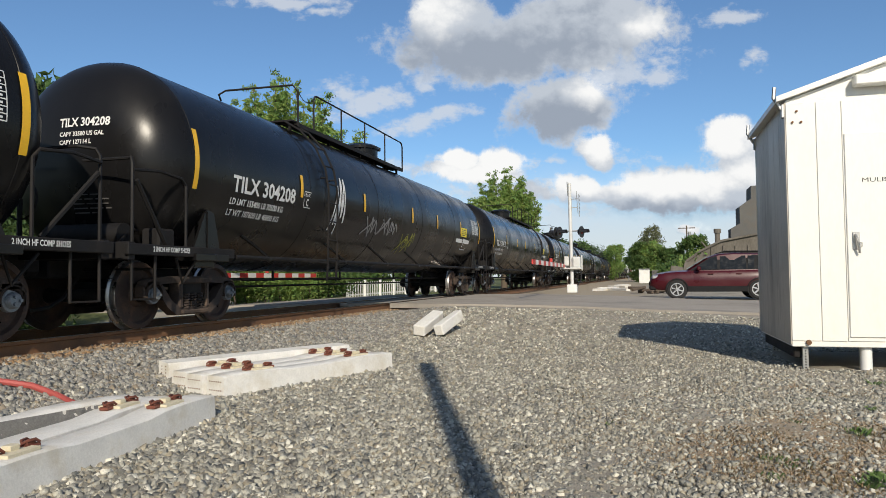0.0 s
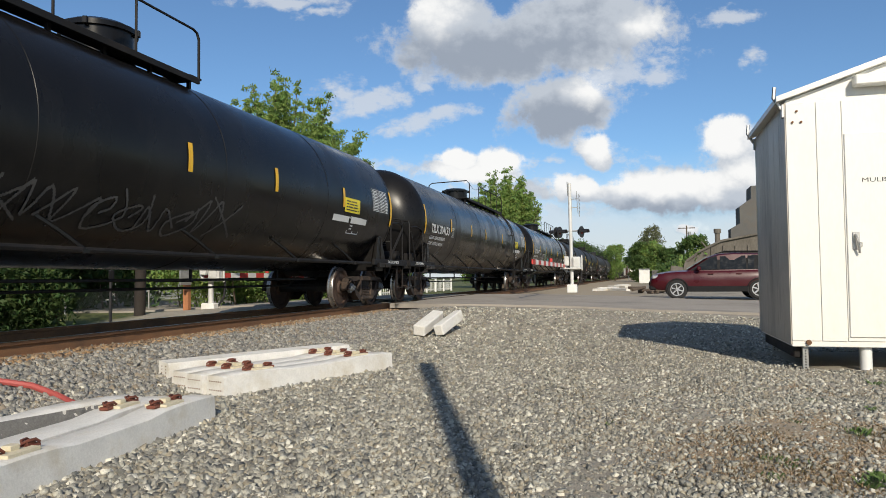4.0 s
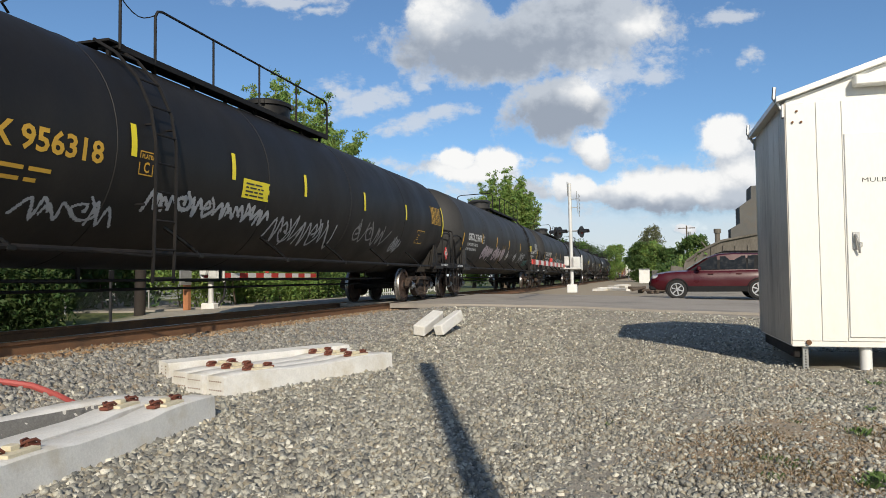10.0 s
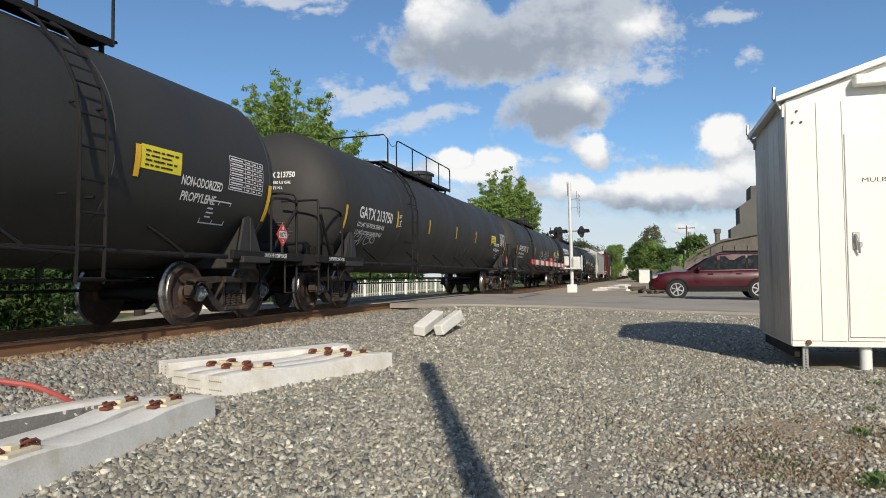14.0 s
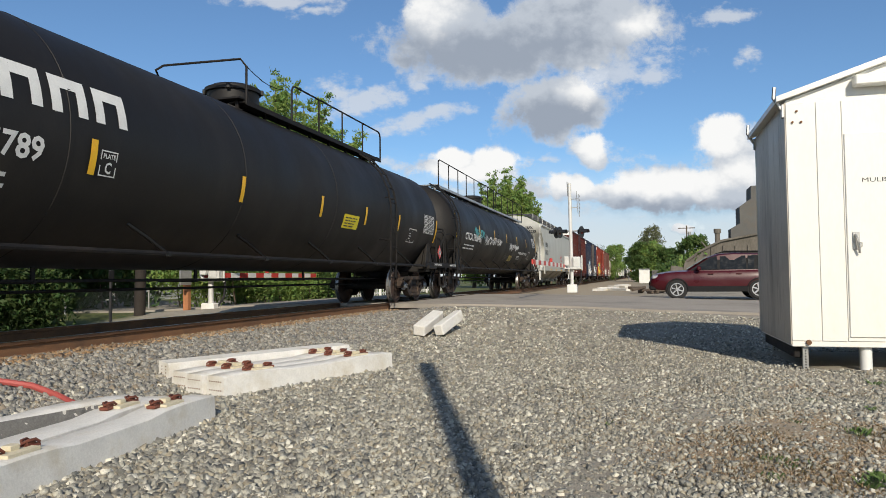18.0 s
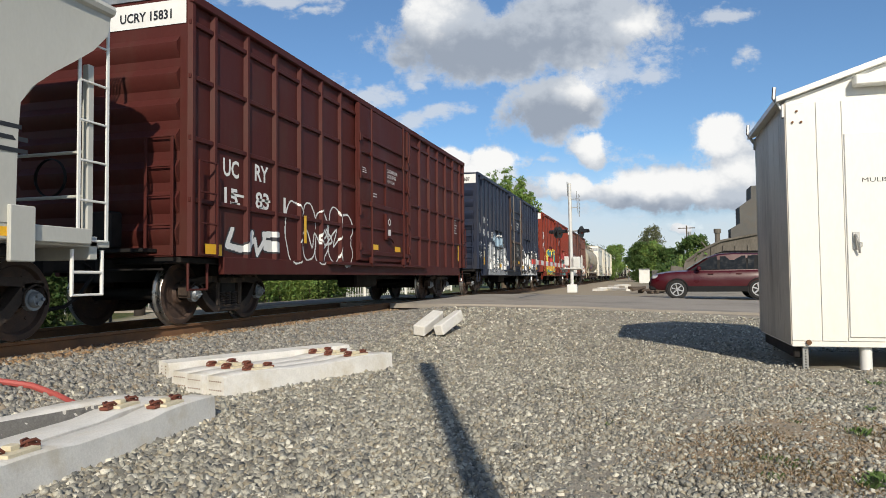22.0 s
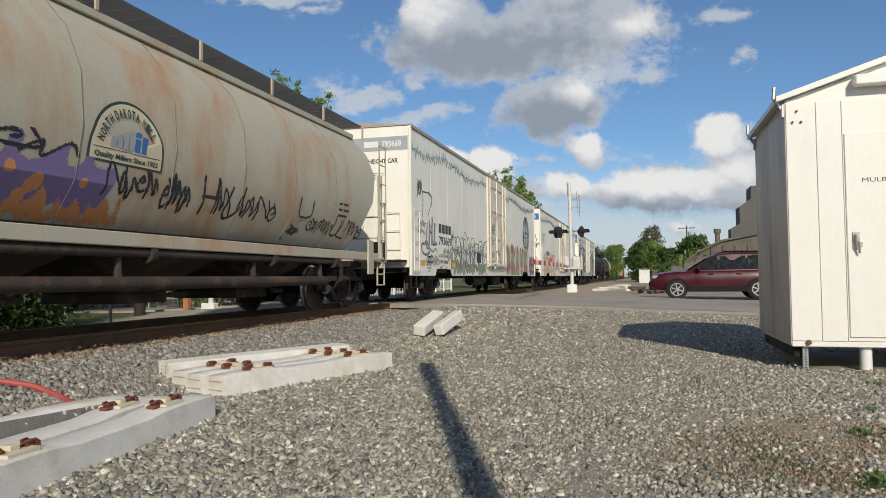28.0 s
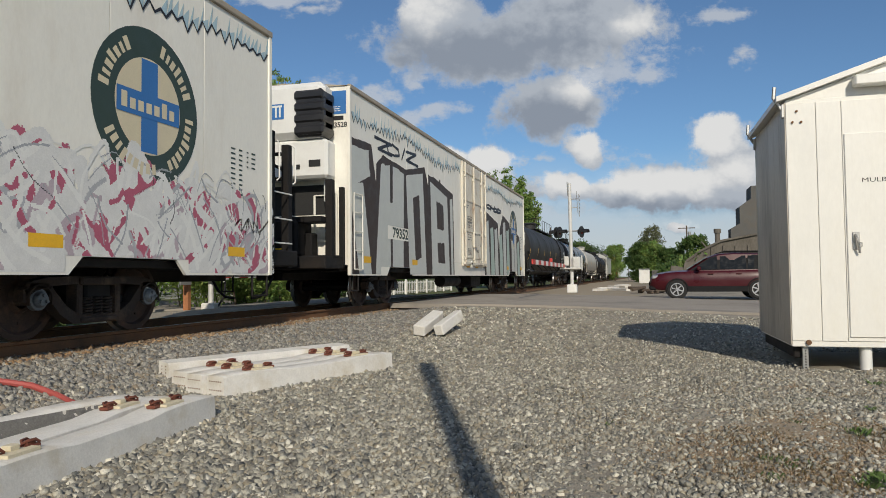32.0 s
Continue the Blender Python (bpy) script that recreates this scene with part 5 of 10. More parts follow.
        mural(car, tank_put(-1, 0.008), (u0 - 0.25, arc(z0) - 0.2, u1 + 0.25, arc(z1) + 0.25), ops, 0.016)
    return car


# -- box cars and refrigerated cars --
def box_put(half_w):
    return lambda u, v: (u, -half_w, v)


def body_mesh(x0, x1, hw, z0, z1, roof=0.12):
    m = Mesh()
    m.prism([(-hw, z0), (hw, z0), (hw, z1), (0, z1 + roof), (-hw, z1)], "x", x0, x1)
    return m


def ribs_mesh(xs, hw, z0, z1, w=0.10, d=0.07):
    m = Mesh()
    for x in xs:
        for s in (-1,):
            m.prism([(x - w / 2 - 0.02, s * hw), (x + w / 2 + 0.02, s * hw), (x + w / 2 - 0.015, s * (hw + d)), (x - w / 2 + 0.015, s * (hw + d))], "z", z0, z1)
    return m


def end_rib_mesh(x, s, hw, z0, z1, n, i):
    m = Mesh()
    z = z0 + (z1 - z0) * (i + 0.5) / n
    h = (z1 - z0) / n
    m.prism([(x, z - h * 0.42), (x + s * 0.075, z - h * 0.16), (x + s * 0.085, z + h * 0.05), (x, z + h * 0.30)], "y", -hw + 0.12, hw - 0.12)
    return m


def ladder_set(x, y, z0, z1, w=0.42, axis="x", n=0, r=0.014, lift=0.07):
    m = Mesh()
    n = n or max(3, int((z1 - z0) / 0.38))
    s = -1 if y < 0 else 1
    for d in (-w / 2, w / 2):
        if axis == "x":
            m.box((x + d, y + s * lift, (z0 + z1) / 2), (0.045, 0.02, z1 - z0), 0.004)
        else:
            m.box((x, y + d, (z0 + z1) / 2), (0.02, 0.045, z1 - z0), 0.004)
    for i in range(n + 1):
        z = z0 + (z1 - z0) * i / n
        if axis == "x":
            m.tube([(x - w / 2, y + s * lift, z), (x + w / 2, y + s * lift, z)], r, 6)
        else:
            m.tube([(x, y - w / 2, z), (x, y + w / 2, z)], r, 6)
    return m


def stirrups(car, x0, x1, hw, z, mat=None):
    for x in (x0 + 0.28, x1 - 0.28):
        for s in (-1, 1):
            m = Mesh().tube([(x - 0.22, s * hw, z), (x - 0.22, s * hw, z - 0.36), (x + 0.22, s * hw, z - 0.36), (x + 0.22, s * hw, z)], 0.02, 6)
            part("sill_step", m, mat or UNDER, car)


def box_car(c0, c1, bx0, bx1, mat, endmat, number, seed, label, ribs="post", door=(-1.6, 1.7), art=(), plate_text="", grid=False, letters=None, walls=()):
    rng = random.Random(seed)
    letters = letters or WHITE
    half = (c1 - c0) / 2
    mid = (c0 + c1) / 2
    x0, x1 = bx0 - mid, bx1 - mid
    hw, z0, z1 = 1.47, 0.98, 4.55
    car = railcar("box_car", label, "box car", c0, c1)
    part("body", body_mesh(x0, x1, hw, z0, z1), mat, car)
    part("side_sill", Mesh().box(((x0 + x1) / 2, -hw, 0.86), (x1 - x0 - 1.6, 0.10, 0.26), 0.01).box(((x0 + x1) / 2, hw, 0.86), (x1 - x0 - 1.6, 0.10, 0.26), 0.01), mat, car)
    depth, wide = (0.06, 0.09) if grid else (0.055, 0.13)
    if grid:
        first, gap = grid
        posts = [s * (first + gap * i) for i in range(9) for s in (-1, 1) if first + gap * i < x1 - 0.2 and (first + i or s > 0)] + [x0 + 0.06, x1 - 0.06]
    else:
        posts = [x0 + 0.07] + [x0 + 0.755 * i for i in range(1, 12) if x0 + 0.755 * i < door[0] - 0.2] + [x1 - 0.755 * i for i in range(1, 12) if x1 - 0.755 * i > door[1] + 0.2] + [x1 - 0.07]
    for x in posts:
        if not door[0] - 0.1 < x < door[1] + 0.1:
            part("side_post", shared("side_post/" + mat.name, lambda: ribs_mesh([0.0], hw, z0, z1 - 0.03, wide, depth), mat), None, car).location = (x, 0, 0)
            part("side_post", shared("side_post/" + mat.name, None, mat), None, car).matrix_basis = pose(x, 0, 0) @ FLIPY
    if grid:
        for z in (1.75, 2.6, 3.45, 4.2):
            for s in (-1, 1):
                for a, b in ((x0, door[0]), (door[1], x1)):
                    part("side_rail", Mesh().box(((a + b) / 2, s * (hw + 0.02), z), (b - a, 0.05, 0.07), 0.008), mat, car)
    part("top_rail", Mesh().box(((x0 + x1) / 2, -hw - 0.03, z1 - 0.02), (x1 - x0, 0.10, 0.13), 0.015).box(((x0 + x1) / 2, hw + 0.03, z1 - 0.02), (x1 - x0, 0.10, 0.13), 0.015), mat, car)
    for x, s in ((x0, -1), (x1, 1)):
        for i in range(7):
            part("end_rib", end_rib_mesh(x, s, hw, 1.1, 4.1, 7, i), mat, car)
    part("roof", Mesh().prism([(-hw - 0.02, z1 + 0.02), (hw + 0.02, z1 + 0.02), (0, z1 + 0.15)], "x", x0 - 0.02, x1 + 0.02), GALV, car)
    m = Mesh()
    rect(m, lambda a, b: (x0 - 0.012, -a, b), -hw + 0.02, 4.18, hw - 0.02, 4.52)
    m.f = [q[::-1] for q in m.f]
    pl = part("end_board", m, endmat, car, "white band across the top of the end", smooth=False)
    if plate_text:
        m = Mesh()
        write(m, plate_text, 0.13, lambda a, b: (x0 - 0.017, -0.35 - a, b), 0.02, 4.27, 0.85)
        part("number", m, BLACK, pl, "black number on white", smooth=False)
    # door
    d0, d1 = door
    lower, bars_, rods = (DOORGRIME, DOORRUST, RODGREY) if mat is NAVY else (mat, mat, mat)
    zc = (z0 + z1) / 2
    dr = part("door", Mesh().box(((d0 + d1) / 2, -hw - 0.05, zc - 0.02), (d1 - d0, 0.07, z1 - z0 - 0.16), 0.01), mat, car, "sliding door")
    part("lower_panel", Mesh().box(((d0 + d1) / 2, -hw - 0.088, 1.72), (d1 - d0 - 0.16, 0.012, 1.10), 0.004), lower, dr, "grimy lower door panel" if mat is NAVY else "")
    for x in (d0 + 0.05, d1 - 0.05):
        part("stile", Mesh().box((x, -hw - 0.10, zc - 0.02), (0.12, 0.06, z1 - z0 - 0.18), 0.012), bars_, dr)
        for z in (1.35, 2.1, 2.9, 3.7):
            part("hinge", Mesh().box((x, -hw - 0.14, z), (0.16, 0.05, 0.09), 0.012).tube([(x - 0.07, -hw - 0.15, z - 0.09), (x - 0.07, -hw - 0.15, z + 0.09)], 0.025, 6), bars_, dr)
    for z, h in ((3.75, 0.05), (3.42, 0.06), (2.85, 0.05), (2.30, 0.11), (1.78, 0.05), (1.22, 0.10)):
        part("door_rib", Mesh().box(((d0 + d1) / 2, -hw - 0.105, z), (d1 - d0 - 0.2, 0.05, h), 0.012), bars_ if h > 0.08 else mat, dr)
    part("mullion", Mesh().box(((d0 + d1) / 2, -hw - 0.10, 2.86), (0.11, 0.05, 1.06), 0.01), mat, dr)
    for x in (d0 + 0.62, d1 - 0.55):
        part("lock_rod", Mesh().tube([(x, -hw - 0.16, z0 - 0.06), (x, -hw - 0.16, z1 - 0.12)], 0.024, 8).box((x, -hw - 0.15, 2.3), (0.11, 0.06, 0.12), 0.015).box((x, -hw - 0.15, 3.42), (0.09, 0.06, 0.10), 0.015).box((x, -hw - 0.15, 1.05), (0.16, 0.09, 0.16), 0.02), rods, dr)
    gb = part("lock_gear", Mesh().box(((d0 + d1) / 2 + 0.05, -hw - 0.13, 1.86), (0.36, 0.07, 0.62), 0.02), lower, dr)
    part("lock_handle", Mesh().tube([((d0 + d1) / 2 - 0.1, -hw - 0.19, 1.62), ((d0 + d1) / 2 + 0.12, -hw - 0.20, 1.58), ((d0 + d1) / 2 + 0.30, -hw - 0.18, 1.50)], 0.02, 6), rods, dr)
    m = Mesh()
    for i, txt in enumerate(("CLOSE AND LOCK", "DOORS BEFORE", "MOVING CAR")):
        write(m, txt, 0.085, box_put(hw + 0.0885), (d0 + d1) / 2 + 0.12, 3.18 - i * 0.125, 0.72 * len(txt) / 14)
    part("notice", m, CHALK, dr, "white painted notice", smooth=False)
    m = Mesh()
    bars(m, box_put(hw + 0.0885), rng, d0 + 0.25, 2.98, d0 + 0.5, 3.12, 3)
    bars(m, box_put(hw + 0.0885), rng, d0 + 0.85, 2.50, d0 + 1.15, 2.62, 2)
    circle(m, box_put(hw + 0.168), (d0 + d1) / 2 + 0.05, 1.98, 0.055, 0.085, 20)
    rect(m, box_put(hw + 0.168), (d0 + d1) / 2 - 0.04, 1.66, (d0 + d1) / 2 + 0.14, 1.80)
    part("small_print", m, CHALK, dr, smooth=False)["kind"] = "stuff"
    for x in (d0 + 0.95, d1 - 0.85):
        m = Mesh()
        rect(m, box_put(hw + 0.0985), x - 0.2, 1.30, x + 0.2, 1.42)
        part("reflector", m, YELLOW, dr, "yellow reflective stripe", smooth=False)
    if not grid:
        for a in (-1, 1):
            for z, u0_, u1_ in ((2.62, 3.1, 4.7), (1.92, 3.1, 4.7)):
                part("side_ledge", Mesh().box((a * (u0_ + u1_) / 2, -hw - 0.06, z), (u1_ - u0_, 0.07, 0.05), 0.01), mat, car)
        for x in (x0 + 0.4, d0 - 0.1, d1 + 0.1, x1 - 1.6):
            part("roof_lug", Mesh().box((x, -hw - 0.10, z1 - 0.12), (0.12, 0.12, 0.2), 0.02), mat, car)
    part("door_track", Mesh().box(((d0 + d1) / 2, -hw - 0.09, z0 - 0.02), ((d1 - d0) * 1.9, 0.12, 0.06), 0.008), mat, car)
    part("ladder", ladder_set(x0 + 0.32, -hw - 0.05, 1.0, 2.3), mat, car)
    part("ladder", ladder_set(x1 - 0.32, -hw - 0.05, 1.0, 2.3), mat, car)
    part("end_ladder", ladder_set(x0 - 0.14, -hw + 0.35, 1.0, 2.6, axis="y"), mat, car)
    m = Mesh().box((x0 - 0.2, -0.2, 1.35), (0.25, 0.6, 0.5), 0.03).lathe([(-0.03, 0.26), (0, 0.28), (0.03, 0.26)], (x0 - 0.28, 0.55, 2.1), "x", 20)
    m.box((x0 - 0.16, 0.1, 1.06), (0.30, 2.2, 0.05), 0.005)
    part("brake_gear", m, UNDER, car, "hand brake and platform on the end")
    part("underframe", Mesh().box((0, 0, 0.80), (x1 - x0 + 0.6, 0.5, 0.34), 0.02).box((0, 0, 0.93), (x1 - x0, 2.7, 0.08), 0.01).box((0.6, -0.5, 0.62), (1.4, 0.5, 0.35), 0.05), UNDER, car)
    stirrups(car, x0, x1, hw - 0.03, 0.88, mat)
    couplers(car, half)
    for x in (x0 + 1.65, x1 - 1.65):
        bogie(car, x)
    put = box_put(hw + 0.006)
    m = Mesh()
    for (txt, u, z, size, w) in number:
        write(m, txt, size, put, u, z, w)
    part("number", m, letters, car, "white reporting mark and number", smooth=False)
    m = Mesh()
    if not walls:
        bars(m, put, rng, x0 + 1.05, 1.12, x0 + 1.9, 1.45, 4)
    else:
        bars(m, put, rng, x0 + 1.05, 1.78, x0 + 1.55, 2.05, 2, 0.7)
        bars(m, put, rng, x0 + 1.85, 1.78, x0 + 2.25, 2.05, 2, 0.7)
    bars(m, put, rng, x1 - 1.45, 2.1, x1 - 0.85, 2.6, 6, 0.75)
    part("small_print", m, letters, car, smooth=False)["kind"] = "stuff"
    low = [(u, 0.4, 1.08, 0.14) for u in (-3.7, 2.1, 4.2, 6.8)]
    tall = [(-7.0, 0.10, 1.2, 0.9), (1.75, 0.12, 1.35, 0.55), (4.3, 0.12, 1.2, 0.45), (6.85, 0.10, 1.1, 0.7), (x0 + 0.45, 0.42, 1.0, 0.16), (x1 - 1.3, 0.36, 1.02, 0.14)]
    for u, w, z, h in low if mat is NAVY else tall if not grid else [(x0 + 0.32, 0.4, 1.0, 0.16), (x0 + 3.3, 0.10, 1.3, 0.5), (x1 - 1.0, 0.12, 1.2, 0.5)]:
        m = Mesh()
        rect(m, box_put(hw + depth + 0.004), u, z, u + w, z + h)
        part("reflector", m, YELLOW, car, "yellow reflective stripe", smooth=False)

    def ribbed(u, v):
        # follows the side sheet out over the posts
        if v < 0.985:
            return (u, -hw - 0.0545, v)
        near = min(abs(u - p) for p in posts)
        return (u, -hw - 0.0045 - depth * min(1.0, max(0.0, (wide / 2 + 0.02 - near) / 0.035)), v)
    cuts = [p + e for p in posts for e in (-wide / 2 - 0.02, -wide / 2 + 0.015, wide / 2 - 0.015, wide / 2 + 0.02)]
    for wall_area, ops in walls:
        a, b, c, d = wall_area
        if b < 1.0:
            # down over the sill, which is shorter than the side
            wall_area = (a, 0.987 - 17 * 0.0135, c, d)
            ops = [(o[0], o[1], *[q - 0.2 if 0.85 < q < 1.0 and i == 1 else q for i, q in enumerate(o[2:])]) if o[0] == "haze" else o for o in ops]
            ops += [("patch", None, x0 - 1, 0.6, x0 + 0.8, 0.987), ("patch", None, x1 - 0.8, 0.6, x1 + 1, 0.987)]
        mural(car, ribbed, wall_area, ops, 0.0135, cuts)
    return car


def circle(m, put, u, v, r0, r1, n=40, a0=0.0, a1=math.tau, sy=1.0):
    m.sheet(lambda a, r: put(u + r * math.cos(a), v + r * sy * math.sin(a)), [a0 + (a1 - a0) * i / n for i in range(n + 1)], [r1, r0])
    return m


def reefer(c0, c1, bx0, bx1, number, seed, art, label, unit=False, ex=2.95):
    rng = random.Random(seed)
    half, mid = (c1 - c0) / 2, (c0 + c1) / 2
    x0, x1 = bx0 - mid, bx1 - mid
    hw, z0, z1 = 1.54, 0.72, 4.68
    car = railcar("refrigerator_car", label, "refrigerator car", c0, c1)
    part("body", body_mesh(x0, x1, hw, z0 + 0.22, z1, 0.14), REEFER, car)
    m = Mesh()
    for s in (-1, 1):
        a = [(x0, z0 + 0.25), (x0, z0), (x0 + 2.2, z0), (x0 + 2.4, z0 + 0.2), (x0 + 4.0, z0 + 0.2), (x0 + 4.2, z0), (x1 - 4.2, z0), (x1 - 4.0, z0 + 0.2), (x1 - 2.4, z0 + 0.2), (x1 - 2.2, z0), (x1, z0), (x1, z0 + 0.25)]
        m.prism(a, "y", s * (hw - 0.03), s * (hw + 0.012))
    part("side_sill", m, REEFER, car)
    for i in range(12):
        a = x0 + (x1 - x0) * i / 12
        b = x0 + (x1 - x0) * (i + 1) / 12
        m = Mesh().box(((a + b) / 2, -hw - 0.004, (z0 + z1) / 2 + 0.18), (b - a - 0.012, 0.012, z1 - z0 - 0.5), 0.003)
        part("side_panel", m, REEFER, car)
    for x in (x0 + 0.02, x1 - 0.02):
        part("corner_post", Mesh().box((x, -hw, (z0 + z1) / 2), (0.1, 0.07, z1 - z0), 0.01), REEFER, car)
    part("top_rail", Mesh().box(((x0 + x1) / 2, -hw - 0.01, z1), (x1 - x0 + 0.04, 0.08, 0.1), 0.012), REEFTOP, car, "tan-grey roof edge")
    part("roof", Mesh().prism([(-hw - 0.02, z1 + 0.02), (hw + 0.02, z1 + 0.02), (0, z1 + 0.18)], "x", x0 - 0.03, x1 + 0.03), REEFTOP, car)
    d0, d1 = -1.55, 1.80
    dr = part("door", Mesh().box(((d0 + d1) / 2, -hw - 0.05, (z0 + z1) / 2 + 0.12), (d1 - d0, 0.07, z1 - z0 - 0.42), 0.012), REEFDOOR, car, "rust-stained white plug door")
    m = Mesh()
    for x in (d0 + 0.15, -0.15, d1 - 0.68, d1 - 0.08):
        m.tube([(x, -hw - 0.13, z0 + 0.35), (x, -hw - 0.13, z1 - 0.12)], 0.03, 8)
        for z in (1.3, 2.2, 3.1, 4.1):
            m.box((x, -hw - 0.12, z), (0.12, 0.07, 0.09), 0.012)
    part("lock_rod", m, REEFDOOR, dr, "white locking rods with brackets")
    m = Mesh()
    for z in (1.35, 2.25, 3.3, 4.25):
        m.box(((d0 + d1) / 2, -hw - 0.10, z), (d1 - d0 - 0.06, 0.03, 0.05), 0.008)
    m.box(((d0 + d1) / 2, -hw - 0.10, z0 + 0.42), (d1 - d0, 0.10, 0.09), 0.01)
    part("door_ribs", m, REEFDOOR, dr)
    part("door_gear", Mesh().box((-0.02, -hw - 0.135, 1.97), (0.48, 0.07, 0.53), 0.02), REEFDOOR, dr)
    part("hand_wheel", Mesh().lathe([(-0.02, 0.0), (-0.02, 0.12), (0.02, 0.13), (0.02, 0.0)], (-0.6, -hw - 0.13, 1.1), "y", 14), REEFER, dr)
    notice = box_put(hw + 0.0895)
    for lines, u, z, h, w in ((("SECURE BOTH", "HASPS BEFORE", "MOVING CAR"), -0.95, 2.42, 0.075, 0.62), (("ASD",), 0.42, 1.80, 0.085, 0.2), (("SEAL",), 0.44, 1.56, 0.085, 0.24),
                              (("YSD",), 0.86, 1.79, 0.075, 0.16), (("STANDARD CAR", "SEAL ONLY"), -0.90, 1.49, 0.05, 0.42)):
        m = Mesh()
        n = len(lines)
        for i, txt in enumerate(lines):
            write(m, txt, h, notice, u, z + (n - 1 - i) * h * 1.45, w * (len(txt) / max(len(q) for q in lines)) ** 0.6)
        if n > 1:
            for r4 in ((-0.04, -0.04, w + 0.04, -0.03), (-0.04, n * h * 1.45 + 0.01, w + 0.04, n * h * 1.45 + 0.02), (-0.04, -0.04, -0.03, n * h * 1.45 + 0.02), (w + 0.03, -0.04, w + 0.04, n * h * 1.45 + 0.02)):
                rect(m, notice, u + r4[0], z + r4[1], u + r4[2], z + r4[3])
        part("notice", m, BLACK, dr, "black painted notice", smooth=False)
    m = Mesh()
    write(m, "OPEN CLOSE", 0.06, box_put(hw + 0.172), -0.22, 2.14, 0.40)
    part("notice", m, BLACK, dr, "black painted notice", smooth=False)
    m = Mesh()
    bars(m, notice, rng, d0 + 0.2, 3.05, d0 + 0.8, 3.2, 2, 0.72)
    bars(m, notice, rng, -0.95, 1.95, -0.35, 2.2, 3, 0.72)
    part("writing", m, BLACK, dr, "small black notices", smooth=False)
    part("ladder", ladder_set(x0 + 0.36, -hw, 0.85, 2.45, 0.46, lift=0.06), REEFER, car)
    part("end_ladder", ladder_set(x0 - 0.08, -hw + 0.5, 0.95, 2.4, 0.5, axis="y"), REEFER, car)
    m = Mesh().box((x0 - 0.35, -1.0, 1.1), (0.6, 0.9, 0.06), 0.005).box((x0 - 0.3, -0.75, 1.35), (0.3, 0.3, 0.5), 0.03)
    part("end_step", m, UNDER, car)
    stirrups(car, x0, x1, hw - 0.02, 0.76)
    part("underframe", Mesh().box((0, 0, 0.80), (x1 - x0 + 0.8, 0.6, 0.34), 0.02).box((0, 0, 0.86), (x1 - x0, 2.8, 0.10), 0.01).box((2.0, -0.9, 0.52), (1.6, 0.6, 0.4), 0.05).tube([(-3, -1.2, 0.55), (-1, -1.2, 0.55)], 0.18, 12), UNDER, car)
    couplers(car, half)
    for x in (x0 + 3.2, x1 - 3.2):
        bogie(car, x)
    put = box_put(hw + 0.014)
    m = Mesh()
    u = x0 + 2.60
    for i in range(4):
        rect(m, put, u + i * 0.36, 2.00, u + i * 0.36 + 0.29, 2.27)
    part("mark", m, DKGREEN, car, "dark painted railway mark", smooth=False)
    m = Mesh()
    write(m, number, 0.25, put, u, 1.65, 1.40)
    part("number", m, DKGREEN, car, "dark painted car number", smooth=False)
    m = Mesh()
    write(m, "LD LMT 180100", 0.10, put, u, 1.27, 1.0)
    write(m, "LT WT 105900", 0.10, put, u, 1.09, 1.0)
    for i, txt in enumerate(("CONSTANT CONTACT", "SIDE BEARINGS", "VENT VALVE")):
        write(m, txt, 0.052, put, x0 + 1.34 + 0.06 * i, 1.0 - 0.085 * i, 0.52 - 0.12 * i)
    for i in range(10):
        for a, w in ((1.15, 0.12), (0.93, 0.09), (0.72, 0.05), (0.58, 0.11)):
            if i < 4 or a > 0.8:
                rect(m, put, x1 - a, 2.60 - i * 0.075, x1 - a + w, 2.625 - i * 0.075)
    part("small_print", m, DKGREEN, car, smooth=False)["kind"] = "stuff"
    cx, cz = x1 - ex, 2.8
    lg = part("emblem", circle(Mesh(), put, cx, cz, 0.60, 0.97), DKGREEN, car, "round green and blue railway emblem", smooth=False)
    part("field", circle(Mesh(), put, cx, cz, 0.0, 0.60), CREAM, lg, "weathered cream field", smooth=False)
    p2 = box_put(hw + 0.017)
    m = Mesh()
    rect(m, p2, cx - 0.15, cz - 0.575, cx + 0.15, cz + 0.575)
    rect(m, box_put(hw + 0.020), cx - 0.575, cz - 0.15, cx + 0.575, cz + 0.15)
    part("cross", m, EMBLUE, lg, "blue cross", smooth=False)
    m = Mesh()
    for i in range(40):
        if i in (9, 10, 19, 20, 28, 29, 30, 31, 32):
            continue
        a, w = -2.6 + i * math.tau / 44, (0.045, 0.055, 0.038, 0.05)[i % 4]
        r1 = 0.875 if i % 3 == 0 else 0.84
        q = [(cx + r * math.cos(a + d), cz + r * math.sin(a + d)) for r, d in ((0.71, -w), (r1, -w * 0.9), (r1, w * 0.9), (0.71, w))]
        m.add([p2(*p) for p in q], [(0, 1, 2, 3)])
    for i in range(7):
        x = cx - 0.50 + i * 0.145
        rect(m, box_put(hw + 0.023), x, cz - 0.09, x + 0.10, cz + (0.10 if i in (0, 5) else 0.04))
    part("lettering", m, CREAM, lg, "cream block lettering", smooth=False)["kind"] = "stuff"
    # jagged painted icicles under the roof
    for a, b in ((x0 + 0.1, d0 - 0.1), (d1 + 0.1, x1 - 0.1)):
        n = int((b - a) / 0.11)
        top, bot = [], []
        for i in range(n + 1):
            t = a + (b - a) * i / n
            top.append((t, z1 - 0.28 + 0.10 * rng.random() * (i % 2)))
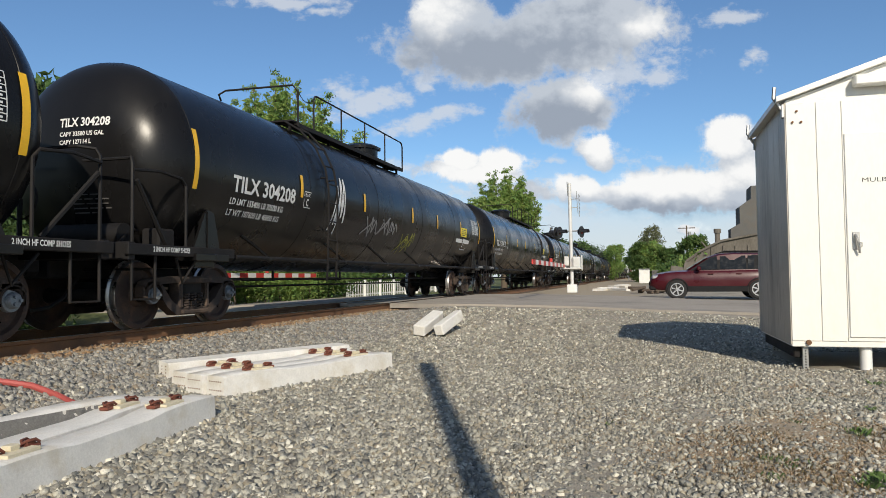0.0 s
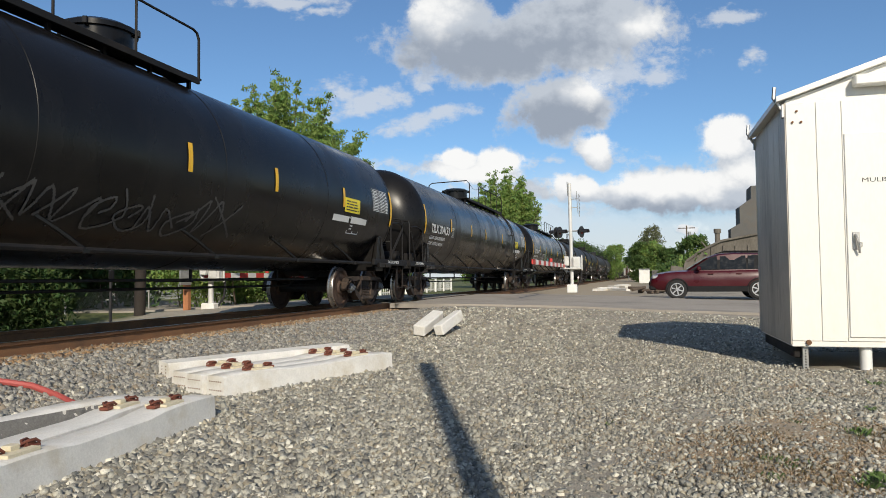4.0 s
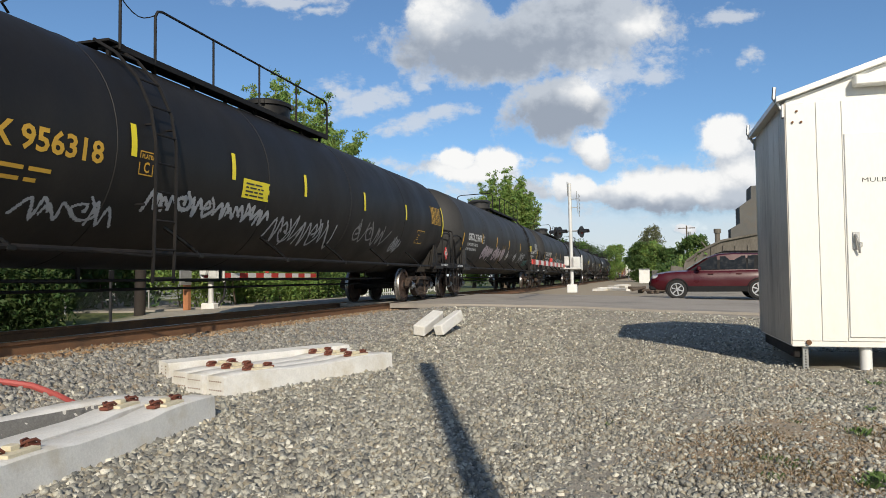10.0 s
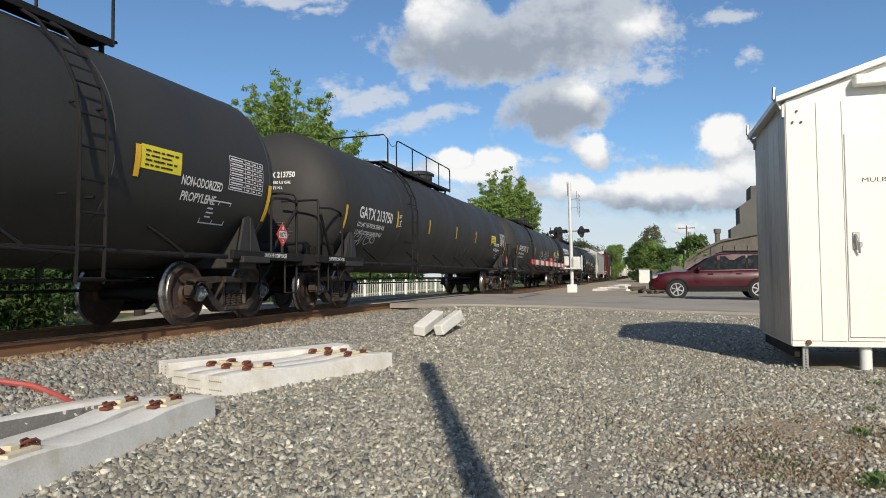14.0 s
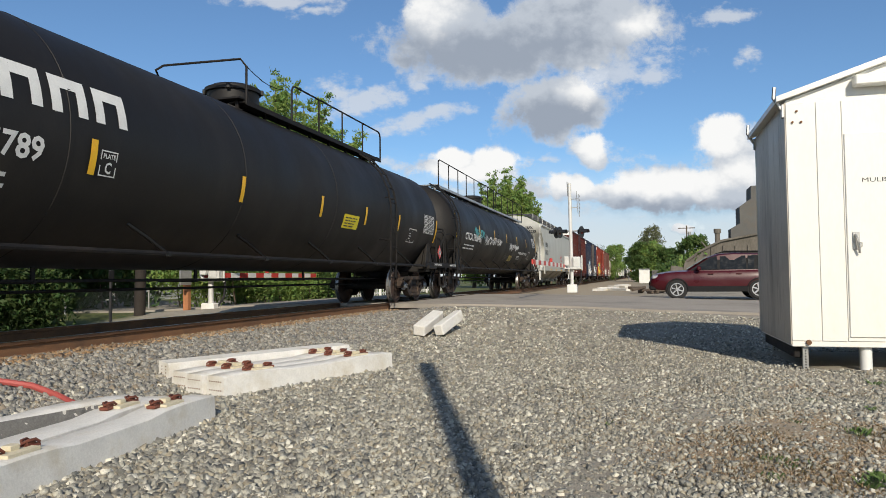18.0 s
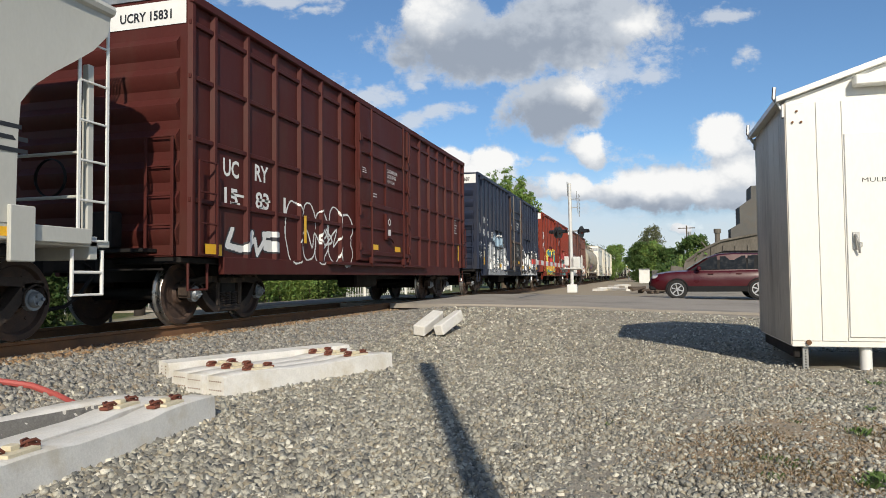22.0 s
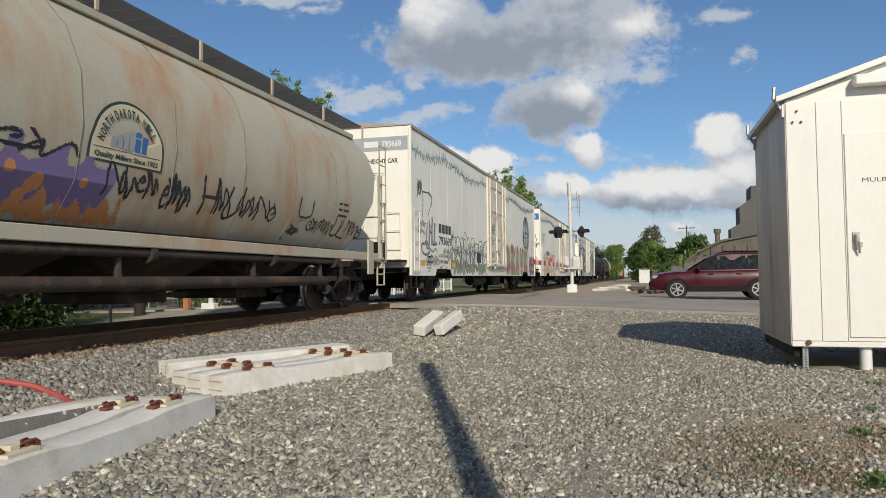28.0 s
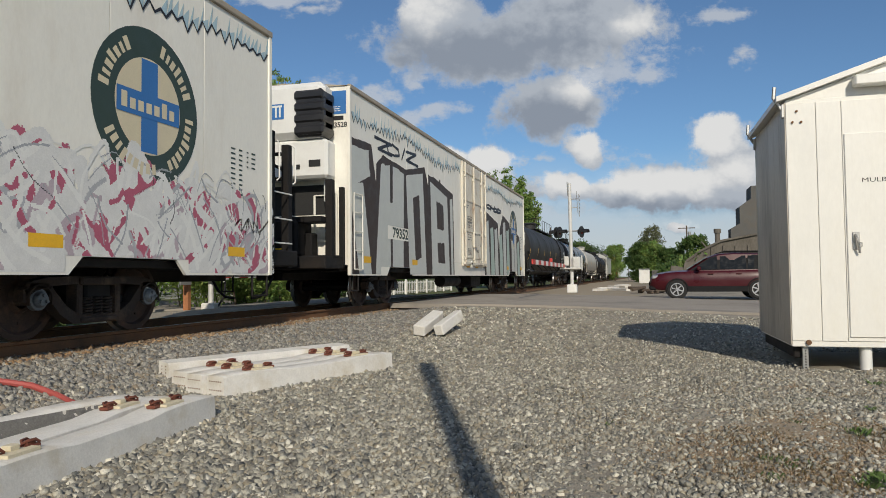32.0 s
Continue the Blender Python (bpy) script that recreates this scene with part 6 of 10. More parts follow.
            bot.append((t, z1 - 0.36 - (0.30 if i % 2 else 0.12) * (0.6 + 0.6 * rng.random()) - 0.10 * math.sin(t * 1.1)))
        m = Mesh()
        stroke(m, p2, bot, 0.05)
        part("icicle_line", m, INK, car, "dark jagged painted line", smooth=False)["kind"] = "stuff"
        m = Mesh()
        for i in range(n):
            if rng.random() < 0.75:
                m.add([p2(*bot[i]), p2(*bot[i + 1]), p2(bot[i + 1][0] + 0.03, bot[i + 1][1] + 0.16 + 0.2 * rng.random())], [(0, 1, 2)])
        part("icicle_fringe", m, ICEBLUE, car, "pale blue painted icicles", smooth=False)["kind"] = "stuff"
    for u in (x0 + 0.95, x0 + 4.3, x1 - 1.0, x1 - 4.5, d0 + 0.9, d1 - 1.2):
        m = Mesh()
        rect(m, box_put(hw + (0.030 if d0 < u < d1 else 0.018)), u - 0.22, 1.0, u + 0.22, 1.14)
        part("reflector", m, YELLOW, car, "yellow reflective stripe", smooth=False)
    m = Mesh()
    rect(m, lambda a, b: (x0 - 0.006, -a, b), 0.85 if unit else -1.5, 4.11 if unit else 4.05, 1.48, 4.6 if unit else 4.42)
    m.f = [q[::-1] for q in m.f]
    bd = part("end_band", m, GREYSPRAY if number == "793669" else EMBLUE, car, "coloured band across the end", smooth=False)
    m = Mesh()
    if not unit:
        write(m, number, 0.16, lambda a, b: (x0 - 0.009, -0.75 - a, b), 0, 4.15, 0.55)
        rect(m, lambda a, b: (x0 - 0.012, -0.25 - a, b), 0, 4.15, 0.4, 4.31)
    else:
        bars(m, lambda a, b: (x0 - 0.012, -a, b), rng, 1.12, 4.17, 1.42, 4.30, 3)
    part("number", m, WHITE, bd, "white number", smooth=False)
    if not unit:
        m = Mesh()
        write(m, "EXCESS HEIGHT CAR", 0.12, lambda a, b: (x0 - 0.004, 0.15 - a, b), 0, 3.72, 1.35)
        bars(m, lambda a, b: (x0 - 0.004, -a, b), rng, -0.1, 3.3, 0.85, 3.5, 4, 0.8)
        part("writing", m, BLACK, car, "black warning lettering on the end", smooth=False)
    else:
        un = part("cooling_unit", Mesh().box((x0 - 0.28, 0, 4.12), (0.56, 2.44, 1.16), 0.14), WHITE, car, "white refrigeration unit on the end")
        m = Mesh().box((x0 - 0.31, -0.90, 4.05), (0.56, 0.64, 0.98), 0.06)
        for i in range(4):
            m.box((x0 - 0.335, -0.91, 3.69 + i * 0.24), (0.58, 0.66, 0.19), 0.07)
        part("grille", m, BLACK, un, "black plastic grille")
        m = Mesh()
        rect(m, lambda a, b: (x0 - 0.566, -a, b), 0.02, 3.95, 0.34, 4.27)
        part("badge", m, EMBLUE, un, "blue and white maker's badge", smooth=False)
        m = Mesh()
        rect(m, lambda a, b: (x0 - 0.570, -a, b), 0.06, 4.20, 0.30, 4.24)
        rect(m, lambda a, b: (x0 - 0.570, -a, b), 0.14, 3.99, 0.18, 4.20)
        rect(m, lambda a, b: (x0 - 0.570, -a, b), 0.23, 3.99, 0.27, 4.20)
        part("badge_mark", m, WHITE, un, smooth=False)
        m = Mesh()
        write(m, number, 0.11, lambda a, b: (x0 - 0.004, -1.06 - a, b), 0, 3.83, 0.44)
        rect(m, lambda a, b: (x0 - 0.004, -1.06 - a, b), 0.08, 3.98, 0.36, 4.07)
        part("end_number", m, BLACK, car, "black number on the end", smooth=False)
    # tall black rails of the end platform
    m = Mesh()
    for x, zt in ((x1 + 0.42, 3.2), (x1 + 1.02, 3.05)):
        m.box((x, -1.3, (zt + 0.85) / 2), (0.15, 0.14, zt - 0.85), 0.012).box((x, 1.3, (zt + 0.85) / 2), (0.15, 0.14, zt - 0.85), 0.012)
        m.tube([(x, -1.3, 2.9), (x, 1.3, 2.9)], 0.035, 6).tube([(x, -1.3, 2.45), (x, 1.3, 2.45)], 0.035, 6)
    m.box((x1 + 0.7, 0, 1.02), (1.1, 2.8, 0.28), 0.02).tube([(x1 + 0.05, -0.9, 2.9), (x1 + 1.0, -1.25, 2.6)], 0.03, 6)
    part("end_frame", m, UNDER, car, "black steel end frame")
    for z in (1.28, 1.7, 2.15):
        part("grab_iron", Mesh().tube([(x1 + 0.42, -1.40, z), (x1 + 1.02, -1.40, z)], 0.014, 6), WHITE, car, "thin pale grab iron")
    for x in (x1 + 0.52, x1 + 1.10):
        part("grab_iron", Mesh().tube([(x, -1.38, 2.35), (x + 0.02, -1.42, 2.4), (x + 0.02, -1.42, 3.0), (x, -1.38, 3.05)], 0.014, 6), WHITE, car, "thin pale grab iron")
    part("tank", Mesh().tube([(x1 + 0.55, -0.9, 1.75), (x1 + 0.55, 0.9, 1.75)], 0.42, 18), UNDER, car, "black cylindrical tank on the end")
    if unit:
        m = Mesh().box((x0 - 0.42, -1.3, 1.8), (0.16, 0.15, 1.75), 0.012).box((x0 - 0.10, -1.42, 1.75), (0.10, 0.10, 1.6), 0.012).box((x0 - 0.5, 0, 1.85), (0.5, 2.5, 0.12), 0.01).box((x0 - 0.5, 0, 0.98), (0.95, 2.9, 0.25), 0.02)
        part("end_frame", m, UNDER, car, "black steel end frame")
        part("generator", Mesh().box((x0 - 0.45, -0.25, 1.48), (0.7, 1.0, 0.75), 0.05), UNDER, car, "dark generator box")
        m = Mesh()
        rect(m, lambda a, b: (x0 - 0.81, -0.25 - a, b), -0.1, 1.18, 0.22, 1.28)
        part("reflector", m, YELLOW, car, smooth=False)
        part("lower_housing", Mesh().box((x0 - 0.23, 0, 3.12), (0.46, 2.5, 0.80), 0.06).box((x0 - 0.1, -1.12, 2.5), (0.2, 0.14, 0.5), 0.02), WHITE, car, "white lower housing")
        part("hatch", Mesh().box((x0 - 0.465, -0.98, 3.02), (0.012, 0.26, 0.14), 0.004).box((x0 - 0.465, -0.60, 2.96), (0.012, 0.10, 0.10), 0.004), DARKGAP, car, "dark control hatches")
        part("opening", Mesh().box((x0 - 0.01, -0.15, 2.32), (0.03, 1.8, 0.62), 0.005), DARKGAP, car)
    if number == "793313":
        mural(car, lambda a, b: (x0 - 0.004, -a, b), (0.1, 0.98, 1.5, 3.4), [("haze", REEFRUST, 0.65, 1.0, 1.3, 1.9, 0.5, 1), ("text", INK, None, "~@^", 0.35, 2.75, 1.2, 3.2, 0.04, 0, True, 2), ("text", INK, None, "@^~X~", 0.25, 2.35, 1.4, 2.7, 0.035, 0, True, 3), ("line", INK, 0.05, [(0.3, 2.5), (0.7, 2.2), (1.3, 2.4)])])
    for q in art:
        if len(q) == 2:
            a, b, c, d = q[0]
            clear = [("patch", None, s_ * (x1 - 3.2) - 1.05, 0.6, s_ * (x1 - 3.2) + 1.05, 0.93) for s_ in (-1, 1)]
            mural(car, box_put(hw + 0.016), (a, 0.75 if b < 1 else b, c, d), q[1] + clear, 0.0135)
    return car


# -- covered hoppers --
def hopper(c0, c1, mat, letters, mark, number, style, seed, label, art=()):
    rng = random.Random(seed)
    half = (c1 - c0) / 2
    car = railcar("covered_hopper", label, "hopper car", c0, c1)
    L = 8.45
    if style == "flat":
        sec = [(-1.58, 1.22), (-1.585, 1.5), (-1.59, 1.8), (-1.60, 2.1), (-1.60, 2.4), (-1.595, 2.6), (-1.595, 2.8), (-1.59, 3.0), (-1.585, 3.2), (-1.58, 3.45), (-1.58, 3.72), (-1.42, 3.86), (-0.75, 4.22), (0, 4.36)]
    else:
        sec = [(-1.22, 1.28), (-1.52, 1.75), (-1.62, 2.35), (-1.58, 2.95), (-1.38, 3.45), (-1.02, 3.85), (-0.55, 4.08), (0, 4.16)]
    ring = sec + [(-y, z) for y, z in sec[-2::-1]]
    n = len(ring)
    m = Mesh()
    zlo = ring[0][1]

    def back(z):
        # end slope: the top reaches furthest, the lower part slopes in
        return L - 1.25 * sm(3.6, 2.3, z) if style == "flat" else L - 0.5 - 0.9 * sm(2.9, 1.2, z)
    vs, fs = [], []
    ns = 60
    for i in range(ns + 1):
        f = -1 + 2 * i / ns
        # plates dished a little between the welds
        dish = 1 - 0.013 * abs(math.sin(math.pi * 4.5 * (f + 1))) ** 0.7 if style == "flat" else 1
        vs += [(f * back(z), y * (dish if 1.3 < z < 3.6 else 1), z) for y, z in ring]
    for i in range(ns):
        for k in range(n - 1):
            fs.append((i * n + k, (i + 1) * n + k, (i + 1) * n + k + 1, i * n + k + 1))
        fs.append((i * n, i * n + n - 1, (i + 1) * n + n - 1, (i + 1) * n))
    for k in range(n // 2):
        # end sheets: upright above, sloping in below
        o = ns * n
        fs += [(k, k + 1, n - 2 - k, n - 1 - k), (o + n - 1 - k, o + n - 2 - k, o + k + 1, o + k)]
    m.add(vs, [q[::-1] for q in fs])
    part("body", m, mat, car)
    if style == "flat":
        part("top_chord", Mesh().tube([(-L, -1.58, 3.74), (L, -1.58, 3.74)], 0.07, 8).tube([(-L, 1.58, 3.74), (L, 1.58, 3.74)], 0.07, 8), mat, car)
    else:
        m = Mesh()
        for x in (-5.56, -3.16, -0.76, 0.83, 2.49, 4.11, 5.8):
            pts = [(x, y * 1.004, z + 0.003) for y, z in ring]
            m.tube(pts, 0.006, 5)
        part("side_seam", m, WELD, car, "dull grey weld seams")["kind"] = "stuff"
        part("top_chord", Mesh().box((0, -1.05, 3.88), (2 * L - 1.2, 0.10, 0.10), 0.01), mat, car)
    part("side_sill", Mesh().box((0, -1.52, 1.14), (2 * L - 0.5, 0.10, 0.17), 0.01).box((0, 1.52, 1.14), (2 * L - 0.5, 0.10, 0.17), 0.01), mat, car)
    # outlet bays, their grime colours darkened for the shade under the car
    for i, x in enumerate((-4.7, -1.6, 1.6, 4.7) if style == "flat" else (-4.3, -1.45, 1.45, 4.3)):
        w, d = (1.5, 0.5) if style == "flat" else (1.25, 0.35)
        v = [(x - w, -1.42, 1.15), (x + w, -1.42, 1.15), (x + w, 1.42, 1.15), (x - w, 1.42, 1.15), (x - d, -0.55, 0.50), (x + d, -0.55, 0.50), (x + d, 0.55, 0.50), (x - d, 0.55, 0.50)]
        b = part("outlet_bay", Mesh().add(v, [(0, 1, 5, 4), (1, 2, 6, 5), (2, 3, 7, 6), (3, 0, 4, 7), (4, 5, 6, 7)]), HOPLOW if style == "flat" else TRUCK, car, "grimy sloped discharge bay, darkened for shade")
        part("outlet_gate", Mesh().box((x, 0, 0.42), (1.0, 1.3, 0.16), 0.02).box((x, 0, 0.52), (1.25, 1.45, 0.05), 0.01).tube([(x + 0.2, -0.9, 0.45), (x + 0.6, -0.9, 0.45)], 0.04, 8), HOPLOW if style == "flat" else TRUCK, b)
    if style != "flat":
        m = Mesh().tube([(-5.6, -1.45, 0.62), (5.6, -1.45, 0.62)], 0.085, 10).tube([(-5.9, -1.48, 0.98), (6.0, -1.48, 1.0), (6.3, -1.46, 0.9), (6.4, -1.42, 0.62)], 0.06, 10)
        for x in (-5.6, -3.0, 0.0, 3.0, 5.4):
            m.tube([(x, -1.45, 0.62), (x, -1.42, 1.05)], 0.05, 8)
            m.lathe([(-0.05, 0.0), (-0.05, 0.11), (0.05, 0.11), (0.05, 0.0)], (x + 0.5, -1.48, 0.98), "x", 10)
        # dark bogie colour, for the shade the pipes hang in
        part("discharge_pipe", m, TRUCK, car, "pipes along the lower side")
    # end frame
    for s in (-1, 1):
        e = Mesh()
        x = s * (half - 0.75)
        for y in (-1.45, 0.0, 1.45):
            e.box((x + (0 if y else -s * 0.1), y, 2.1 if y else 2.5), (0.09, 0.09, 1.95 if y else 2.8), 0.01)
        for y in (-1, 1):
            e.tube([(x - s * 1.6, y * 0.9, 1.2), (s * (L - 0.3), y * 1.1, 3.2)], 0.05, 6)
        e.tube([(x, -1.45, 2.1), (x, 1.45, 2.1)], 0.02, 6)
        e.tube([(x, -1.45, 1.6), (x, 1.45, 1.6)], 0.02, 6)
        part("end_frame", e, mat, car, "open end frame with braces")
        part("end_floor", Mesh().box((x - s * 0.55, 0, 1.07), (1.7, 3.0, 0.08), 0.01).box((x + s * 0.05, 0, 1.02), (0.12, 3.0, 0.26), 0.01), mat, car)
        part("ladder", ladder_set(x + s * 0.02, -1.48, 1.1, 3.75 if s > 0 or style == "flat" else 3.0, 0.42, lift=0.03), WHITE if style == "flat" else mat, car)
        part("jacking_plate", Mesh().box((x - s * 1.0, -1.60, 1.12), (0.30, 0.05, 0.55 if style == "flat" else 0.75), 0.02), mat, car)
        m = Mesh().tube([(x - 0.22, -1.46, 1.0), (x - 0.22, -1.46, 0.5), (x + 0.22, -1.46, 0.5), (x + 0.22, -1.46, 1.0)], 0.022, 6).tube([(x - 0.22, -1.46, 0.75), (x + 0.22, -1.46, 0.75)], 0.018, 6)
        part("sill_step", m, WHITE if style == "flat" else mat, car)
    # running boards
    m = Mesh()
    zt = 4.42 if style == "flat" else 4.22
    for s in (-1, 1):
        y = s * 0.78
        for k in range(13):
            m.box((0, y - 0.3 + k * 0.05, zt), (2 * L, 0.014, 0.024))
        for i in range(int(2 * L / 0.35)):
            m.box((-L + 0.05 + i * 0.35, y, zt - 0.012), (0.02, 0.6, 0.012))
    for i in range(9):
        for s in (-1, 1):
            part("board_bracket", shared("board_bracket/" + mat.name, lambda: Mesh().box((0, 0, -0.14), (0.06, 0.03, 0.30), 0.005), mat), None, car).location = (-L + 0.05 + i * 2.1, s * 1.10, zt)
    for x in (-L + 0.2, L - 0.2):
        for i in range(12):
            m.box((x - 0.25 + i * 0.045, 0, zt), (0.012, 1.0, 0.03))
    part("running_board", m, GRATING, car, "grated walkway on the roof", smooth=False)
    m = Mesh()
    for i in range(6):
        m.box((-6 + i * 2.4, 0, 4.36 if style == "flat" else 4.2), (1.9, 0.7, 0.12), 0.04)
    part("roof_hatch", m, mat, car)
    part("underframe", Mesh().box((-half + 2.0, 0, 0.84), (3.4, 0.5, 0.34), 0.02).box((half - 2.0, 0, 0.84), (3.4, 0.5, 0.34), 0.02).box((-half + 1.9, 0, 0.98), (0.5, 2.7, 0.16), 0.02).box((half - 1.9, 0, 0.98), (0.5, 2.7, 0.16), 0.02), UNDER, car)
    couplers(car, half)
    for x in (-half + 1.95, half - 1.95):
        bogie(car, x)
    if style == "flat":
        put = lambda u, v: (u, -1.60 * (1 - 0.013 * abs(math.sin(math.pi * 4.5 * (u / back(v) + 1))) ** 0.7) - 0.005, v)
    else:
        def curve(v, lift=0.005):
            for (ya, za), (yb, zb) in zip(sec[:-1], sec[1:]):
                if za <= v <= zb:
                    return ya + (yb - ya) * (v - za) / (zb - za) - lift
            return sec[0][0] - lift if v < sec[0][1] else sec[-1][0]
        put = lambda u, v: (u, curve(v), v)
    car_put = put
    m = Mesh()
    write(m, mark, 0.28, put, -6.62, 2.52, 0.95)
    part("mark", m, letters, car, "reporting mark", smooth=False)
    m = Mesh()
    write(m, number, 0.28, put, -6.68, 2.05, 1.25)
    part("number", m, letters, car, "painted car number", smooth=False)
    m = Mesh()
    bars(m, put, rng, -6.4, 1.6, -5.5, 1.9, 2, 0.75)
    for d in ((0, 0, 0.30, 0.015), (0, 0.32, 0.30, 0.335), (0, 0, 0.015, 0.335), (0.285, 0, 0.30, 0.335)):
        rect(m, put, -4.9 + d[0], 2.3 + d[1], -4.9 + d[2], 2.3 + d[3])
    write(m, "PLATE", 0.055, put, -4.85, 2.53, 0.2)
    write(m, "C", 0.14, put, -4.80, 2.34, 0.1)
    bars(m, put, rng, 7.0 if style == "flat" else 6.0, 1.9, 7.4 if style == "flat" else 6.7, 2.25, 3)
    part("small_print", m, letters, car, smooth=False)["kind"] = "stuff"
    if style == "flat":
        m = Mesh()
        bars(m, put, rng, 1.15, 1.75, 2.35, 2.25, 5)
        part("warning", m, RED, car, "red warning lines", smooth=False)
        m = Mesh()
        write(m, mark, 0.15, lambda a, b: (-L - 0.005, -0.6 - a, b), 0, 3.52, 0.5)
        write(m, number, 0.15, lambda a, b: (-L - 0.005, -0.6 - a, b), 0, 3.30, 0.7)
        part("number", m, letters, car, "number on the end", smooth=False)
    for u in (-7.1, -3.9, -1.0, 2.0, 4.6, 7.1) if style == "flat" else ():
        m = Mesh()
        rect(m, box_put(1.574), u - 0.3, 1.09, u + 0.3, 1.18)
        part("reflector", m, YELLOW, car, "yellow reflective stripe", smooth=False)
    if style != "flat":
        cx, cz = -0.02, 2.13
        p2 = lambda u, v: (u, curve(v, 0.008), v)
        p3 = lambda u, v: (u, curve(v, 0.011), v)
        p4 = lambda u, v: (u, curve(v, 0.014), v)
        m = circle(Mesh(), put, cx, cz, 0.0, 0.63, 24, 0, math.pi, 0.99)
        rect(m, put, cx - 0.63, cz - 0.13, cx + 0.63, cz)
        lg = part("emblem", m, DKGREEN, car, "arched cream and blue mill emblem", smooth=False)
        m = circle(Mesh(), p2, cx, cz, 0.0, 0.595, 24, 0, math.pi, 0.99)
        rect(m, p2, cx - 0.595, cz - 0.105, cx + 0.595, cz)
        part("field", m, CREAM, lg, "cream field", smooth=False)
        m = Mesh()
        for i, h in enumerate((0.10, 0.14, 0.18, 0.22)):
            rect(m, p3, cx - 0.30 + i * 0.10, cz + 0.05, cx - 0.30 + i * 0.10 + 0.085, cz + 0.07 + h)
        part("mill", m, GREYSPRAY, lg, "grey mill silhouette", smooth=False)
        m = Mesh()
        for i, h in enumerate((0.22, 0.18)):
            rect(m, p3, cx + 0.10 + i * 0.11, cz + 0.05, cx + 0.19 + i * 0.11, cz + 0.07 + h)
        part("silo", m, EMBLUE, lg, "blue silo silhouettes", smooth=False)
        m = Mesh()
        rect(m, p3, cx - 0.56, cz + 0.022, cx + 0.56, cz + 0.03)
        for word, start, size in (("NORTH", 2.86, 0.60), ("DAKOTA", 2.05, 0.72), ("MILL", 1.05, 0.48)):
            for i, ch in enumerate(word):
                a = start - i * size * 1.25 / len(word)
                spot = lambda u, v, a=a: p4(cx + (0.43 + v) * math.cos(a) + u * math.sin(a), cz + (0.43 + v) * math.sin(a) - u * math.cos(a))
                write(m, ch, 0.11, spot, -0.03, 0, 0.055)
        write(m, "Quality Millers Since 1922", 0.062, p4, cx - 0.53, cz - 0.075, 1.06)
        part("lettering", m, DKGREEN, lg, "dark green lettering", smooth=False)["kind"] = "stuff"
    for area, ops in art:
        mural(car, lambda u, v: (u, curve(v, 0.006), v), area, ops, 0.016)
    return car

TANKBLACK = paint("gloss_black_tank_paint", (0.0085, 0.0082, 0.0085), 0.25, spec=0.22, var=0.25, scale=0.8, grain=40, bump=0.05, stain=(0.034, 0.03, 0.026), amount=0.35, stain_scale=0.7, stretch=(1, 1, 0.5))
TANKDULL = paint("dull_black_tank_paint", (0.014, 0.0125, 0.0115), 0.55, spec=0.32, var=0.25, scale=0.8, grain=40, bump=0.06, stain=(0.038, 0.032, 0.026), amount=0.4, stain_scale=0.7, stretch=(1, 1, 0.5))
TANKGREY = paint("dark_grey_tank_paint", (0.036, 0.035, 0.034), 0.6, spec=0.33, var=0.2, scale=0.8, grain=40, bump=0.06, stain=(0.03, 0.028, 0.026), amount=0.5, stain_scale=0.6, stretch=(1, 1, 0.5))
TANKCREAM = paint("cream_tank_paint", (0.52, 0.50, 0.45), 0.5, var=0.1, stain=(0.3, 0.27, 0.22), amount=0.4)
CHALK = paint("white_lettering", (0.72, 0.72, 0.70), 0.6, var=0.12, scale=6)
AMBER = paint("amber_lettering", (0.62, 0.36, 0.04), 0.6, var=0.12, scale=6)
SILVER = paint("silver_spray", (0.42, 0.43, 0.45), 0.5, var=0.15, scale=3)
ASHSPRAY = paint("ash_grey_spray", (0.24, 0.235, 0.23), 0.6, var=0.25, scale=5)
DIMSPRAY = paint("faded_spray", (0.085, 0.082, 0.08), 0.6, var=0.3, scale=6)
YGREEN = paint("yellow_green_spray", (0.42, 0.42, 0.06), 0.6, var=0.15)
TEAL = paint("teal_spray", (0.06, 0.34, 0.36), 0.55, var=0.15)
PINK = paint("pink_spray", (0.44, 0.11, 0.17), 0.55, var=0.15)
PALEPINK = paint("pale_mauve_spray", (0.48, 0.40, 0.44), 0.55, var=0.15)
ORANGE = paint("orange_spray", (0.62, 0.26, 0.10), 0.55, var=0.15)
PEACH = paint("peach_spray", (0.76, 0.53, 0.36), 0.6, var=0.12)
BONE = paint("bone_spray", (0.66, 0.60, 0.50), 0.6, var=0.15)
DUSK = paint("dusky_purple_spray", (0.10, 0.085, 0.15), 0.6, var=0.2)
PURPLE = paint("purple_spray", (0.20, 0.15, 0.32), 0.6, var=0.15)
MOSS = paint("moss_spray", (0.24, 0.28, 0.16), 0.6, var=0.15)
PALEBLUE = paint("pale_blue_fill", (0.30, 0.42, 0.52), 0.55, var=0.12)
INK = paint("black_spray", (0.02, 0.02, 0.025), 0.5, var=0.2)
GREYSPRAY = paint("grey_spray", (0.36, 0.38, 0.40), 0.55, var=0.12, scale=2)
ICEBLUE = paint("pale_blue_spray", (0.40, 0.55, 0.62), 0.6, var=0.12)
GOLD = paint("mustard_spray", (0.50, 0.38, 0.06), 0.55, var=0.12)
DKGREEN = paint("dark_green_lettering", (0.035, 0.06, 0.05), 0.5, var=0.1)
EMBLUE = paint("emblem_blue", (0.04, 0.17, 0.45), 0.5, var=0.1)
